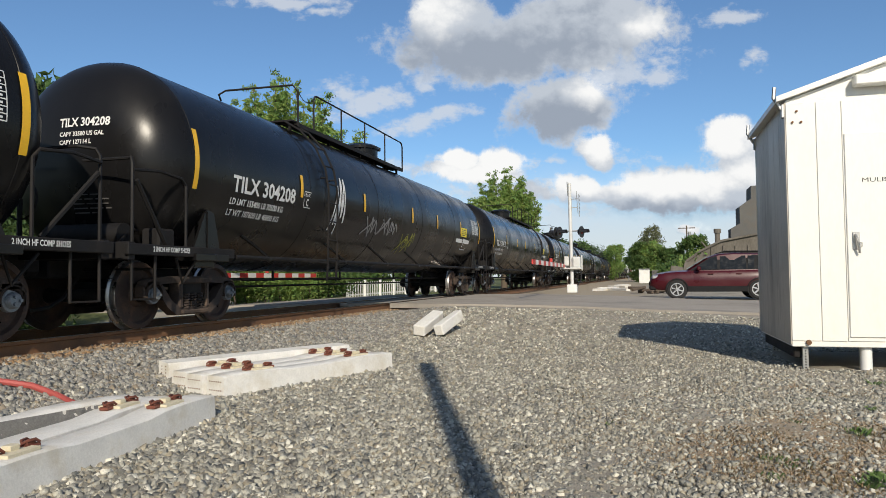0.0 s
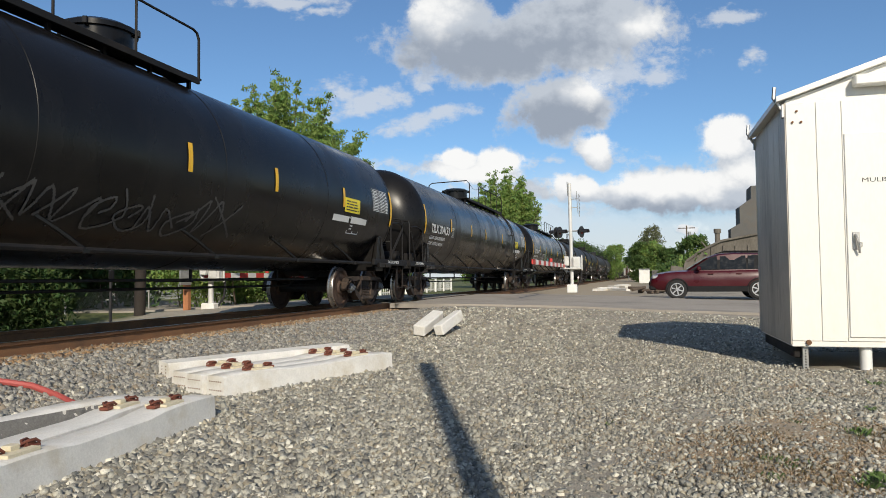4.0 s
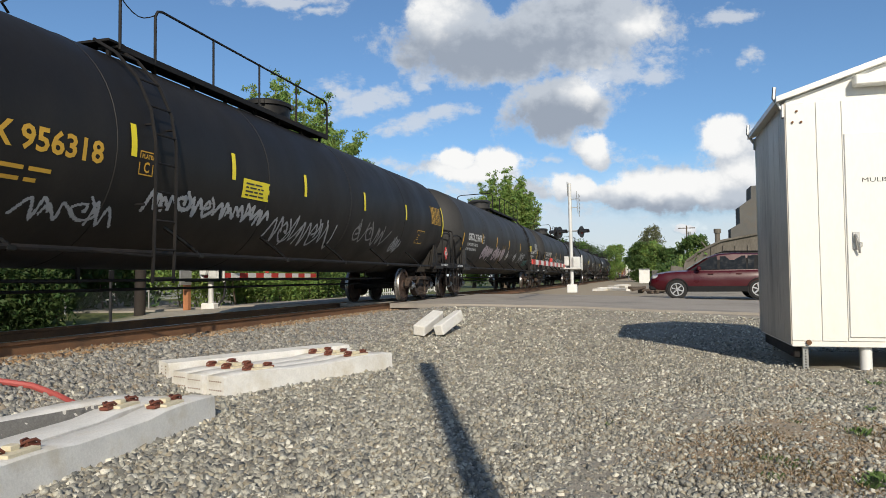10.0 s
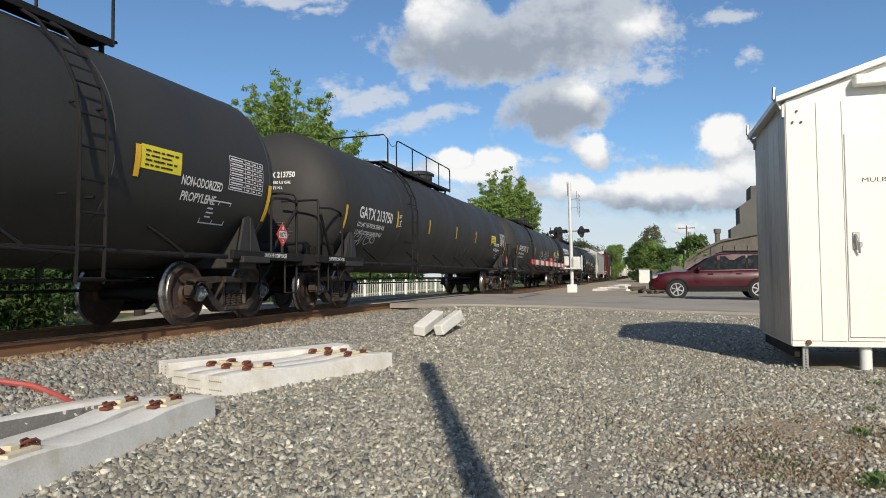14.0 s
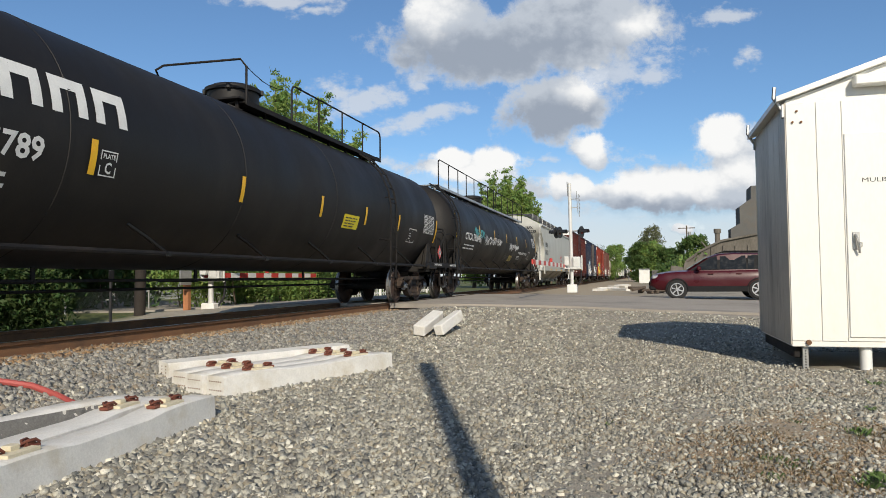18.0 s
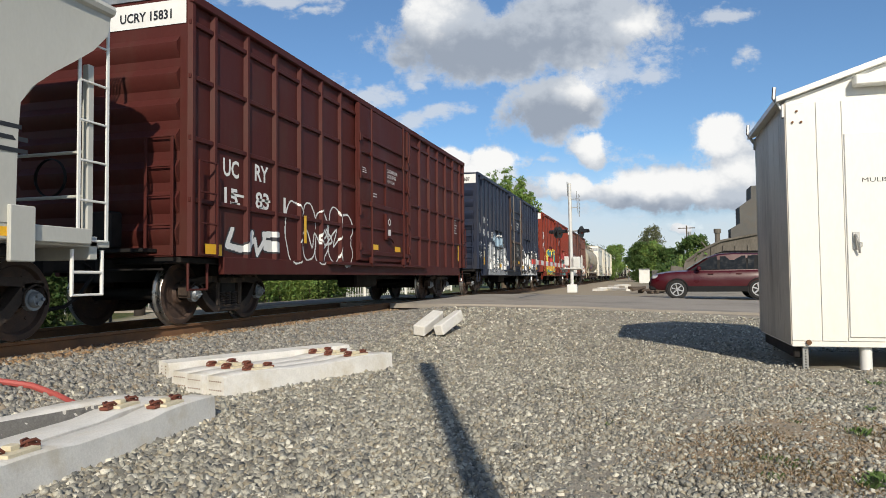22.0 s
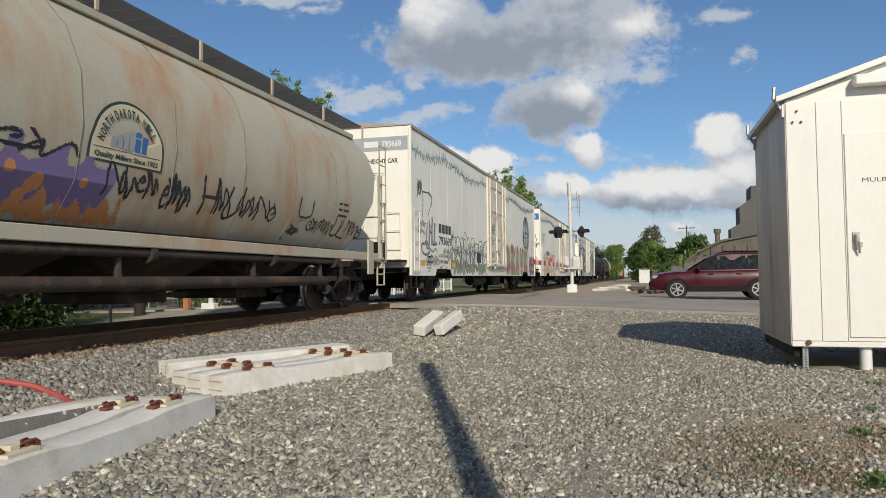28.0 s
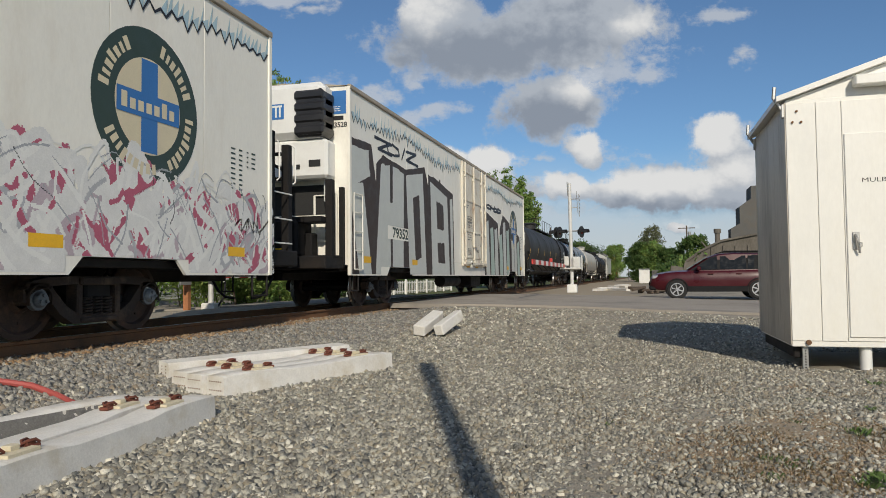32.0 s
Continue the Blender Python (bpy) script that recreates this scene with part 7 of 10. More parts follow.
CREAM = paint("cream_paint", (0.68, 0.60, 0.42), 0.5, var=0.08)
REEFER = paint("aged_white_car_paint", (0.87, 0.85, 0.77), 0.5, var=0.06, scale=0.6, grain=30, bump=0.05, stain=(0.50, 0.40, 0.28), amount=0.28, stain_scale=0.8, stretch=(1, 1, 0.35))
REEFDOOR = paint("rust_streaked_door_paint", (0.70, 0.66, 0.56), 0.55, var=0.12, scale=1.5, grain=30, bump=0.08, stain=(0.33, 0.17, 0.08), amount=0.6, stain_scale=2.4, stretch=(1, 1, 0.5))
REEFRUST = paint("rust_washed_white_paint", (0.62, 0.46, 0.28), 0.6, var=0.2, scale=1.5, stain=(0.40, 0.20, 0.09), amount=0.7, stain_scale=2.0, stretch=(1, 1, 0.3))
REEFTOP = paint("grimy_roof_edge", (0.38, 0.33, 0.26), 0.6, var=0.2, scale=2)
BROWN = paint("brown_box_car_paint", (0.072, 0.0155, 0.0125), 0.6, spec=0.22, var=0.15, scale=0.8, grain=30, bump=0.06, stain=(0.075, 0.04, 0.03), amount=0.45, stretch=(1, 1, 0.4))
NAVY = paint("navy_box_car_paint", (0.019, 0.026, 0.050), 0.5, spec=0.22, var=0.18, scale=0.8, grain=30, bump=0.06, stain=(0.07, 0.06, 0.05), amount=0.4, stretch=(1, 1, 0.4))
DOORRUST = paint("rusty_door_steel", (0.060, 0.036, 0.028), 0.65, var=0.2, scale=1.2, grain=30, bump=0.08, stain=(0.085, 0.042, 0.026), amount=0.95, stain_scale=0.9, stretch=(1, 1, 0.4))
DOORGRIME = paint("grimy_dark_door_panel", (0.030, 0.032, 0.036), 0.7, var=0.3, scale=2.0, grain=30, bump=0.1, stain=(0.10, 0.065, 0.045), amount=0.6, stain_scale=2.0)
RODGREY = paint("worn_rod_steel", (0.16, 0.14, 0.125), 0.6, var=0.25, scale=5, stain=(0.12, 0.06, 0.035), amount=0.6)
PALESILVER = paint("pale_silver_spray", (0.56, 0.58, 0.55), 0.5, var=0.12, scale=3)
MINTPALE = paint("pale_mint_spray", (0.42, 0.52, 0.47), 0.55, var=0.12)
LILAC = paint("lilac_spray", (0.50, 0.44, 0.50), 0.6, var=0.15)
MINT = paint("mint_spray", (0.16, 0.42, 0.40), 0.55, var=0.15)
OCHREDIM = paint("brown_haze_spray", (0.10, 0.06, 0.025), 0.6, var=0.3)
SMOKE = paint("smoky_brown_spray", (0.055, 0.040, 0.034), 0.6, var=0.25)
BLUSH = paint("blush_spray", (0.42, 0.13, 0.10), 0.6, var=0.2)
CRIMSON = paint("crimson_spray", (0.30, 0.02, 0.03), 0.55, var=0.15)
TEALDEEP = paint("deep_teal_spray", (0.015, 0.17, 0.23), 0.5, var=0.12)
OCHRE = paint("ochre_spray", (0.50, 0.27, 0.05), 0.55, var=0.12)
LEAFY = paint("yellow_olive_spray", (0.25, 0.25, 0.03), 0.55, var=0.12)
LEMON = paint("lemon_spray", (0.80, 0.62, 0.05), 0.5, var=0.08)
CHARCOAL = paint("charcoal_spray", (0.055, 0.055, 0.06), 0.6, var=0.2)
GRASS = paint("grass_green_spray", (0.10, 0.20, 0.11), 0.6, var=0.15)
BRICKRED = paint("red_box_car_paint", (0.205, 0.032, 0.018), 0.6, spec=0.22, var=0.14, scale=0.8, grain=30, bump=0.06, stain=(0.14, 0.05, 0.04), amount=0.45, stretch=(1, 1, 0.4))
MAROON = paint("faded_maroon_car_paint", (0.15, 0.065, 0.052), 0.6, spec=0.22, var=0.15, scale=0.8, stain=(0.09, 0.05, 0.04), amount=0.5, stretch=(1, 1, 0.4))
PALEGREY = paint("pale_grey_hopper_paint", (0.50, 0.50, 0.46), 0.5, var=0.06, scale=0.7, grain=30, bump=0.05, stain=(0.34, 0.33, 0.30), amount=0.35, stain_scale=0.6, stretch=(1, 1, 0.4))
WELD = paint("weathered_weld", (0.24, 0.215, 0.17), 0.7, var=0.2)
TANHOP = paint("rust_stained_tan_hopper_paint", (0.47, 0.44, 0.35), 0.6, var=0.10, scale=0.7, grain=30, bump=0.06, stain=(0.44, 0.19, 0.055), amount=0.86, stain_scale=0.8, stretch=(0.9, 1, 0.32))
GRATING = paint("dull_galvanised_grating", (0.14, 0.14, 0.14), 0.6, metal=0.3, var=0.2)
# Grime, with shade from the body above put into the colour.
HOPLOW = paint("grimy_hopper_underside", (0.30, 0.285, 0.25), 0.75, var=0.2, scale=1.5, grain=30, bump=0.1, stain=(0.10, 0.085, 0.07), amount=0.6, stain_scale=1.2)
MOTTLE = paint("mottled_red_spray", (0.36, 0.15, 0.11), 0.6, var=0.3, scale=5, stain=(0.58, 0.50, 0.42), amount=0.9, stain_scale=3.0)
SAGE = paint("sage_spray", (0.30, 0.36, 0.24), 0.6, var=0.15, stain=(0.5, 0.5, 0.42), amount=0.6)
OLDYEL = paint("faded_yellow_car_paint", (0.50, 0.36, 0.10), 0.6, var=0.15)

BL = "glossy black tank car with white lettering and yellow stripes"
DU = "dull black tank car with amber lettering and graffiti"
GR = "dark grey tank car with white lettering and graffiti"
CARS = []
CARS.append(tank_car(-13.2, 6.99, TANKBLACK, CHALK, "TILX", "304190", "tilx", True, seed=1, label=BL))
CARS.append(tank_car(6.99, 27.27, TANKBLACK, CHALK, "TILX", "304208", "tilx", False, [(CHALK, -4.2, 1.65, -3.7, 2.6, 0.05, 2), (ASHSPRAY, -2.5, 1.65, -0.5, 2.05, 0.045, 6), (YGREEN, 0.1, 1.35, 1.1, 1.8, 0.03, 4)], seed=2, label=BL))
CARS.append(tank_car(27.27, 47.37, TANKBLACK, CHALK, "TILX", "304151", "tilx", True, [(DIMSPRAY, -6.3, 1.2, -5.9, 1.75, 0.025, 2), (DIMSPRAY, -3.2, 1.55, -2.8, 1.75, 0.03, 2), (ASHSPRAY, -1.85, 1.55, -0.7, 1.8, 0.03, 5), (DIMSPRAY, -0.4, 1.6, 0.0, 1.75, 0.03, 2)], seed=3, label=BL))
CARS.append(tank_car(47.37, 67.67, TANKBLACK, CHALK, "TILX", "304171", "tilx", False, [(DIMSPRAY, -3.4, 1.25, 2.0, 1.75, 0.035, 11)], seed=4, label=BL))
CARS.append(tank_car(67.67, 87.97, TANKBLACK, CHALK, "TILX", "304133", "tilx", True, [(DIMSPRAY, -2.2, 1.5, -0.6, 1.8, 0.03, 5)], seed=5, label=BL))
CARS.append(tank_car(87.97, 108.2, TANKBLACK, CHALK, "TILX", "304177", "tilx", True, [(SILVER, -8.5, 1.9, -7.9, 2.7, 0.04, 2), (CHALK, -5.4, 1.5, -4.05, 2.05, 0.2, 3), (MOSS, -3.9, 1.5, -3.2, 2.15, 0.06, 3), (MOSS, -3.1, 1.35, -2.55, 1.8, 0.05, 3), (TEAL, -2.5, 1.55, -1.65, 1.9, 0.05, 4), (DIMSPRAY, 0.0, 1.55, 0.7, 1.75, 0.035, 3), (DIMSPRAY, 2.5, 1.5, 3.2, 1.8, 0.035, 3)], seed=6, label=BL))
CARS.append(tank_car(108.2, 128.15, TANKDULL, AMBER, "UTLX", "956369", "utlx", False, [(SILVER, -5.9, 1.35, -4.5, 1.95, 0.04, 4), (CHALK, -3.4, 2.1, -2.9, 2.6, 0.05, 2), (SILVER, -8.9, 1.55, -7.9, 1.95, 0.03, 3), (YGREEN, -3.2, 1.35, -2.5, 1.8, 0.03, 3), (DIMSPRAY, 0.3, 1.4, 1.2, 1.8, 0.035, 3), (DIMSPRAY, 1.6, 1.4, 3.8, 1.75, 0.035, 6)], True, seed=7, label=DU))
CARS.append(tank_car(128.15, 147.9, TANKDULL, AMBER, "UTLX", "956318", "utlx", False, [(SILVER, -6.4, 1.3, -5.1, 1.6, 0.04, 4), (SILVER, -4.6, 1.55, -3.2, 1.85, 0.06, 5), (SILVER, -3.1, 1.55, -1.65, 1.85, 0.06, 5), (SILVER, -1.45, 1.3, 1.1, 1.8, 0.045, 7), (ASHSPRAY, 2.0, 1.45, 4.1, 1.9, 0.045, 6), (SILVER, 4.6, 1.3, 5.2, 1.7, 0.04, 3)], True, seed=8, label=DU))
CARS.append(tank_car(147.9, 168.4, TANKGREY, CHALK, "GATX", "213678", "gatx", True, [(PALEPINK, -5.4, 1.38, -3.7, 1.95, 0.10, 5), (PALEPINK, -3.35, 1.38, -1.2, 1.95, 0.10, 5), (CHALK, -0.35, 1.45, 0.1, 1.8, 0.05, 3), (DIMSPRAY, 0.3, 1.5, 1.1, 1.75, 0.045, 4), (SILVER, 1.5, 1.45, 2.1, 1.85, 0.05, 3), (SILVER, 3.1, 1.4, 4.4, 1.95, 0.045, 5), (TEAL, 4.9, 1.25, 5.9, 1.6, 0.03, 4)], True, seed=9, label=GR))
mural(CARS[-1], tank_put(-1, 0.009), (-2.0, arc(1.15), -0.7, arc(2.25)), [("haze", OCHREDIM, -1.75, arc(1.3), -0.95, arc(2.0), 0.4, 1), ("dots", PALEPINK, -1.6, arc(1.55), -1.15, arc(1.85), 6, 0.22, 2), ("line", INK, 0.035, [(-1.5, arc(1.95)), (-1.2, arc(1.8)), (-1.25, arc(1.6))]), ("line", INK, 0.03, [(-1.6, arc(1.6)), (-1.3, arc(1.5)), (-1.1, arc(1.65))])])
CARS.append(tank_car(168.4, 189.08, TANKGREY, CHALK, "GATX", "213753", "gatx", True, [(CHALK, -4.9, 1.15, -1.6, 2.05, 0.26, 5), (TEAL, -1.7, 1.4, -1.0, 1.9, 0.03, 4), (CHALK, -1.4, 1.35, -0.6, 1.95, 0.025, 5), (CHALK, -0.5, 1.15, 2.4, 1.85, 0.22, 5)], True, seed=10, label=GR))
CARS.append(tank_car(189.08, 209.6, TANKGREY, CHALK, "GATX", "213750", "gatx", False, [(SILVER, -8.0, 1.4, -6.8, 1.7, 0.03, 4), (DIMSPRAY, 1.0, 1.3, 2.5, 1.7, 0.04, 5)], True, seed=11, label=GR))
CARS.append(tank_car(209.6, 230.15, TANKGREY, CHALK, "GATX", "213717", "gatx", False, [(CHALK, -0.8, 1.25, 2.6, 2.15, 0.26, 5), (ASHSPRAY, 3.4, 1.2, 5.2, 1.7, 0.05, 4)], True, seed=12, label=GR))
CARS.append(tank_car(230.15, 249.96, TANKDULL, CHALK, "PROX", "35789", "prox", True, [], True, seed=13, label="dull black tank car with large white block lettering"))
m = Mesh()
for i in range(6):
    u = -7.95 + i * 0.62
    pt = tank_put()
    rect(m, pt, u, arc(2.45), u + 0.14, arc(2.45) + 0.42, 1, 4)
    rect(m, pt, u + 0.14, arc(2.45) + 0.28, u + 0.5, arc(2.45) + 0.42, 2, 2)
    rect(m, pt, u + 0.36, arc(2.45), u + 0.5, arc(2.45) + 0.28, 1, 3)
part("nameplate", m, CHALK, CARS[-1], "large white block lettering", smooth=False)
CARS.append(tank_car(249.96, 269.9, TANKDULL, CHALK, "CTCX", "780045", "ctcx", False, [(TEAL, -6.2, 2.15, -4.6, 2.5, 0.06, 5), (CHALK, -4.4, 1.95, -1.2, 2.3, 0.04, 9), (CHALK, 0.85, 1.9, 2.0, 2.2, 0.05, 6), (CHALK, 2.15, 1.9, 3.2, 2.2, 0.05, 5), (DIMSPRAY, 0.1, 1.4, 1.3, 1.7, 0.03, 4), (DIMSPRAY, 1.7, 1.5, 2.4, 1.85, 0.03, 2)], True, seed=14, label="dull black tank car with long top railing and graffiti"))
CARS.append(hopper(269.9, 287.9, PALEGREY, BLACK, "CBFX", "308272", "flat", 15, "pale grey covered hopper car with black lettering"))
CARS.append(box_car(287.9, 305.18, 288.92, 304.13, BROWN, WHITE, [("UC", -6.78, 2.2, 0.26, 0.42), ("RY", -5.9, 2.24, 0.26, 0.42), ("15", -6.75, 1.77, 0.26, 0.36), ("83", -5.88, 1.8, 0.26, 0.42), ("1", -4.97, 1.8, 0.26, 0.08)], 16, "brown ribbed steel box car with white lettering", "post", (-1.86, 1.46),
                    (), "UCRY 15831", (0.0, 0.88), walls=[
                        ((-5.0, 0.92, -1.95, 2.15), [("text", None, CHALK, "GOBOE", -4.9, 0.95, -2.1, 2.0, 0.40, 0.035, True, 3), ("text", CHALK, None, "~@^", -4.4, 1.2, -2.7, 1.6, 0.04, 0, True, 4)]),
                        ((-6.75, 1.0, -5.1, 1.45), [("text", CHALK, INK, "U~E", -6.7, 1.03, -5.2, 1.4, 0.09, 0.03, False, 5)])]))
CARS.append(box_car(305.18, 322.54, 306.22, 321.67, NAVY, WHITE, [("DW", -6.71, 2.75, 0.26, 0.52), ("C", -6.0, 2.72, 0.26, 0.28), ("40", -6.71, 2.28, 0.26, 0.46), ("96", -6.03, 2.25, 0.26, 0.5), ("87", -5.2, 2.25, 0.26, 0.48)], 17, "navy blue steel box car with white and silver graffiti", "post", (-1.35, 1.66),
                    (), "DWC 409687", walls=[
                        ((-6.3, 0.99, -1.6, 2.55), [("haze", GREYSPRAY, -6.0, 0.9, -1.8, 1.55, 0.7, 1), ("haze", BLUSH, -6.05, 1.3, -5.85, 1.6, 0.3, 2), ("haze", PALEBLUE, -4.7, 1.2, -2.6, 2.35, 0.6, 3), ("haze", GREYSPRAY, -3.9, 1.3, -3.3, 2.0, 0.4, 4),
                            ("text", GREYSPRAY, INK, "MR@S", -5.6, 0.85, -1.8, 2.0, 0.24, 0.03, True, 5), ("shade", CHALK, 0.0, 0.45, 6), ("text", INK, None, "~S@^K~Z@", -5.9, 0.85, -1.8, 1.7, 0.035, 0, True, 61), ("text", INK, None, "@~^S~", -5.0, 1.3, -2.2, 2.2, 0.03, 0, True, 62), ("streak", INK, -5.9, 0.8, -1.9, 1.5, 22, 0.03, 63), ("streak", CHALK, -5.9, 0.8, -1.9, 1.5, 22, 0.05, 64), ("line", CHALK, 0.05, [(-5.4, 1.1), (-5.2, 1.95), (-4.8, 1.6), (-4.5, 1.9)]), ("line", CHALK, 0.05, [(-4.3, 2.3), (-3.6, 2.45), (-2.7, 2.3), (-2.5, 1.6), (-2.0, 1.3)]),
                            ("text", CHALK, None, "~@~^", -5.8, 1.0, -2.0, 1.5, 0.035, 0, True, 7), ("patch", NAVY, -4.6, 1.2, -4.1, 1.9), ("patch", CHARCOAL, -3.75, 1.25, -3.35, 1.55), ("patch", CHARCOAL, -2.95, 1.25, -2.75, 1.6)]),
                        ((1.75, 0.99, 7.5, 2.15), [("haze", CHALK, 1.8, 0.9, 7.4, 1.95, 0.35, 11), ("haze", GREYSPRAY, 2.3, 1.5, 3.0, 2.0, 0.4, 12), ("text", CHARCOAL, INK, "VXTATEMY", 1.8, 0.82, 7.4, 1.95, 0.26, 0.02, False, 13), ("shade", GREYSPRAY, 0.3, 0.62, 14), ("shade", INK, 0.0, 0.22, 15), ("text", INK, None, "ZVKN~XZVKN", 1.9, 0.85, 7.2, 1.9, 0.05, 0, False, 65),
                            ("streak", CHALK, 1.9, 1.0, 7.2, 1.8, 26, 0.06, 16), ("streak", INK, 1.9, 1.0, 7.2, 1.8, 22, 0.05, 17)]),
                        ((1.7, 2.1, 2.4, 3.3), [("text", CHALK, None, "~", 1.85, 2.9, 2.1, 3.3, 0.035, 0, True, 18), ("line", CHALK, 0.035, [(2.1, 3.1), (1.9, 2.9), (2.2, 2.7), (1.95, 2.5), (2.25, 2.35), (2.0, 2.2)]), ("text", CHALK, None, "@", 1.85, 2.35, 2.3, 2.85, 0.03, 0, True, 19)]),
                        ((-7.5, 1.2, -6.95, 2.8), [("text", SILVER, None, "^~", -7.45, 2.3, -7.05, 2.7, 0.02, 0, True, 20), ("text", CHALK, None, "EX", -7.45, 1.4, -7.0, 1.62, 0.035, 0, False, 21), ("text", SILVER, None, "~@", -7.45, 1.85, -7.05, 2.05, 0.02, 0, True, 22)]),
                        ((-7.0, 1.1, -6.25, 1.75), [("patch", CREAM, -6.93, 1.45, -6.35, 1.68), ("patch", YELLOW, -6.93, 1.15, -6.35, 1.43)])]))
CARS.append(box_car(322.54, 339.55, 323.41, 338.51, BRICKRED, WHITE, [("DW", -6.65, 2.22, 0.26, 0.45), ("C", -5.88, 2.22, 0.26, 0.2)], 18, "brick red steel box car with yellow and teal graffiti", "post", (-1.39, 1.74),
                    (), "DWC 409737", walls=[
                        ((-6.2, 0.99, -1.42, 2.75), [("haze", CRIMSON, -5.2, 1.0, -1.5, 2.35, 0.5, 1), ("text", TEALDEEP, LEMON, "JTESH", -5.7, 0.80, -1.5, 2.5, 0.40, 0.05, False, 9), ("shade", OCHRE, 0.18, 0.45, 3), ("shade", LEAFY, 0.0, 0.12, 4),
                            ("text", OCHRE, LEMON, "IUIL", -5.2, 0.8, -1.8, 1.6, 0.24, 0.045, True, 5), ("shade", TEALDEEP, 0.0, 0.35, 6), ("text", LEAFY, LEMON, "J", -5.85, 0.8, -4.8, 1.9, 0.30, 0.05, False, 7), ("text", INK, LEMON, "T", -2.9, 1.3, -2.1, 2.45, 0.17, 0.05, False, 8), ("line", LEMON, 0.06, [(-1.65, 1.0), (-1.5, 1.8), (-1.75, 2.3), (-2.5, 2.4)])]),
                        ((-6.85, 1.0, -5.6, 2.0), [("line", LEMON, 0.04, [(-6.7, 1.5), (-6.3, 2.0), (-5.9, 1.85), (-5.7, 1.5)]), ("line", LEMON, 0.035, [(-6.6, 1.85), (-6.65, 1.7), (-6.45, 1.7), (-6.45, 1.9), (-6.45, 1.55)]), ("line", LEMON, 0.035, [(-6.1, 1.6), (-6.0, 1.85), (-5.85, 1.7), (-6.05, 1.6)])]),
                        ((1.5, 0.99, 7.3, 2.6), [("haze", CRIMSON, 1.55, 1.7, 6.9, 2.2, 0.5, 11), ("haze", BLUSH, 1.7, 1.6, 5.4, 1.95, 0.4, 12), ("dots", BLUSH, 1.6, 1.9, 5.0, 2.5, 16, 0.10, 13), ("dots", CRIMSON, 2.0, 1.9, 5.5, 2.4, 12, 0.14, 14), ("text", SMOKE, MINT, "HAEZO", 1.6, 0.82, 5.5, 1.85, 0.27, 0.075, False, 15), ("shade", MINT, 0.0, 0.10, 16), ("haze", CRIMSON, 2.3, 0.95, 2.7, 1.25, 0.2, 17),
                            ("streak", INK, 1.7, 1.0, 5.4, 1.7, 30, 0.03, 18), ("streak", MINT, 1.7, 1.0, 5.4, 1.8, 20, 0.05, 19), ("text", MINT, None, "~@T", 6.1, 1.2, 6.9, 1.55, 0.05, 0, True, 20), ("haze", CRIMSON, 5.5, 0.98, 6.2, 1.3, 0.3, 21)]),
                        ((6.1, 2.0, 6.75, 2.6), [("text", PALEBLUE, None, "^~", 6.15, 2.05, 6.7, 2.5, 0.035, 0, True, 22)]),
                        ((-7.5, 2.3, -6.75, 3.5), [("text", SILVER, None, "~^", -7.45, 2.9, -6.85, 3.4, 0.022, 0, True, 23), ("text", SILVER, None, "@~^", -7.45, 2.35, -6.8, 2.8, 0.022, 0, True, 24)])]))
CARS.append(box_car(339.55, 357.2, 340.60, 356.12, MAROON, WHITE, [("CNA", -6.82, 2.42, 0.24, 0.68), ("409", -5.54, 2.42, 0.24, 0.55), ("301", -4.55, 2.44, 0.24, 0.55)], 19, "faded maroon ribbed box car with grey graffiti", "post", (-1.61, 1.5),
                    (), "CNA 409301", (0.535, 1.07), walls=[
                        ((-7.45, 0.99, -1.75, 1.95), [("haze", LILAC, -7.4, 0.9, -6.2, 1.8, 0.5, 1), ("haze", GREYSPRAY, -6.9, 0.9, -2.0, 1.45, 0.5, 2), ("text", GREYSPRAY, INK, "GVORE", -7.2, 0.82, -2.1, 1.85, 0.34, 0.035, True, 3), ("shade", CHALK, 0.3, 0.75, 4), ("text", INK, None, "~@S^~K@Z", -7.2, 0.85, -2.1, 1.8, 0.035, 0, True, 66), ("streak", INK, -7.2, 1.0, -2.2, 1.7, 12, 0.03, 5), ("line", INK, 0.05, [(-5.5, 1.2), (-4.9, 1.9), (-4.3, 1.5), (-3.6, 1.9)])]),
                        ((1.7, 0.99, 7.2, 1.95), [("haze", GREYSPRAY, 2.0, 0.9, 7.0, 1.5, 0.5, 6), ("text", CHALK, INK, "M^SEN@", 2.0, 0.82, 7.0, 1.75, 0.2, 0.03, True, 7), ("shade", PEACH, 0.0, 0.3, 8), ("streak", INK, 2.0, 1.0, 7.0, 1.6, 16, 0.03, 9), ("dots", BLUSH, 4.0, 1.0, 7.0, 1.5, 8, 0.12, 10)]),
                        ((-3.3, 1.5, -1.7, 3.9), [("text", CHALK, None, "~", -3.2, 1.55, -1.8, 2.0, 0.03, 0, True, 12)]),
                        ((5.3, 2.1, 6.9, 2.9), [("line", CHALK, 0.10, [(5.5, 2.25), (5.7, 2.2), (5.75, 2.75)]), ("line", CHALK, 0.10, [(6.0, 2.75), (6.3, 2.3), (6.7, 2.8)])])]))
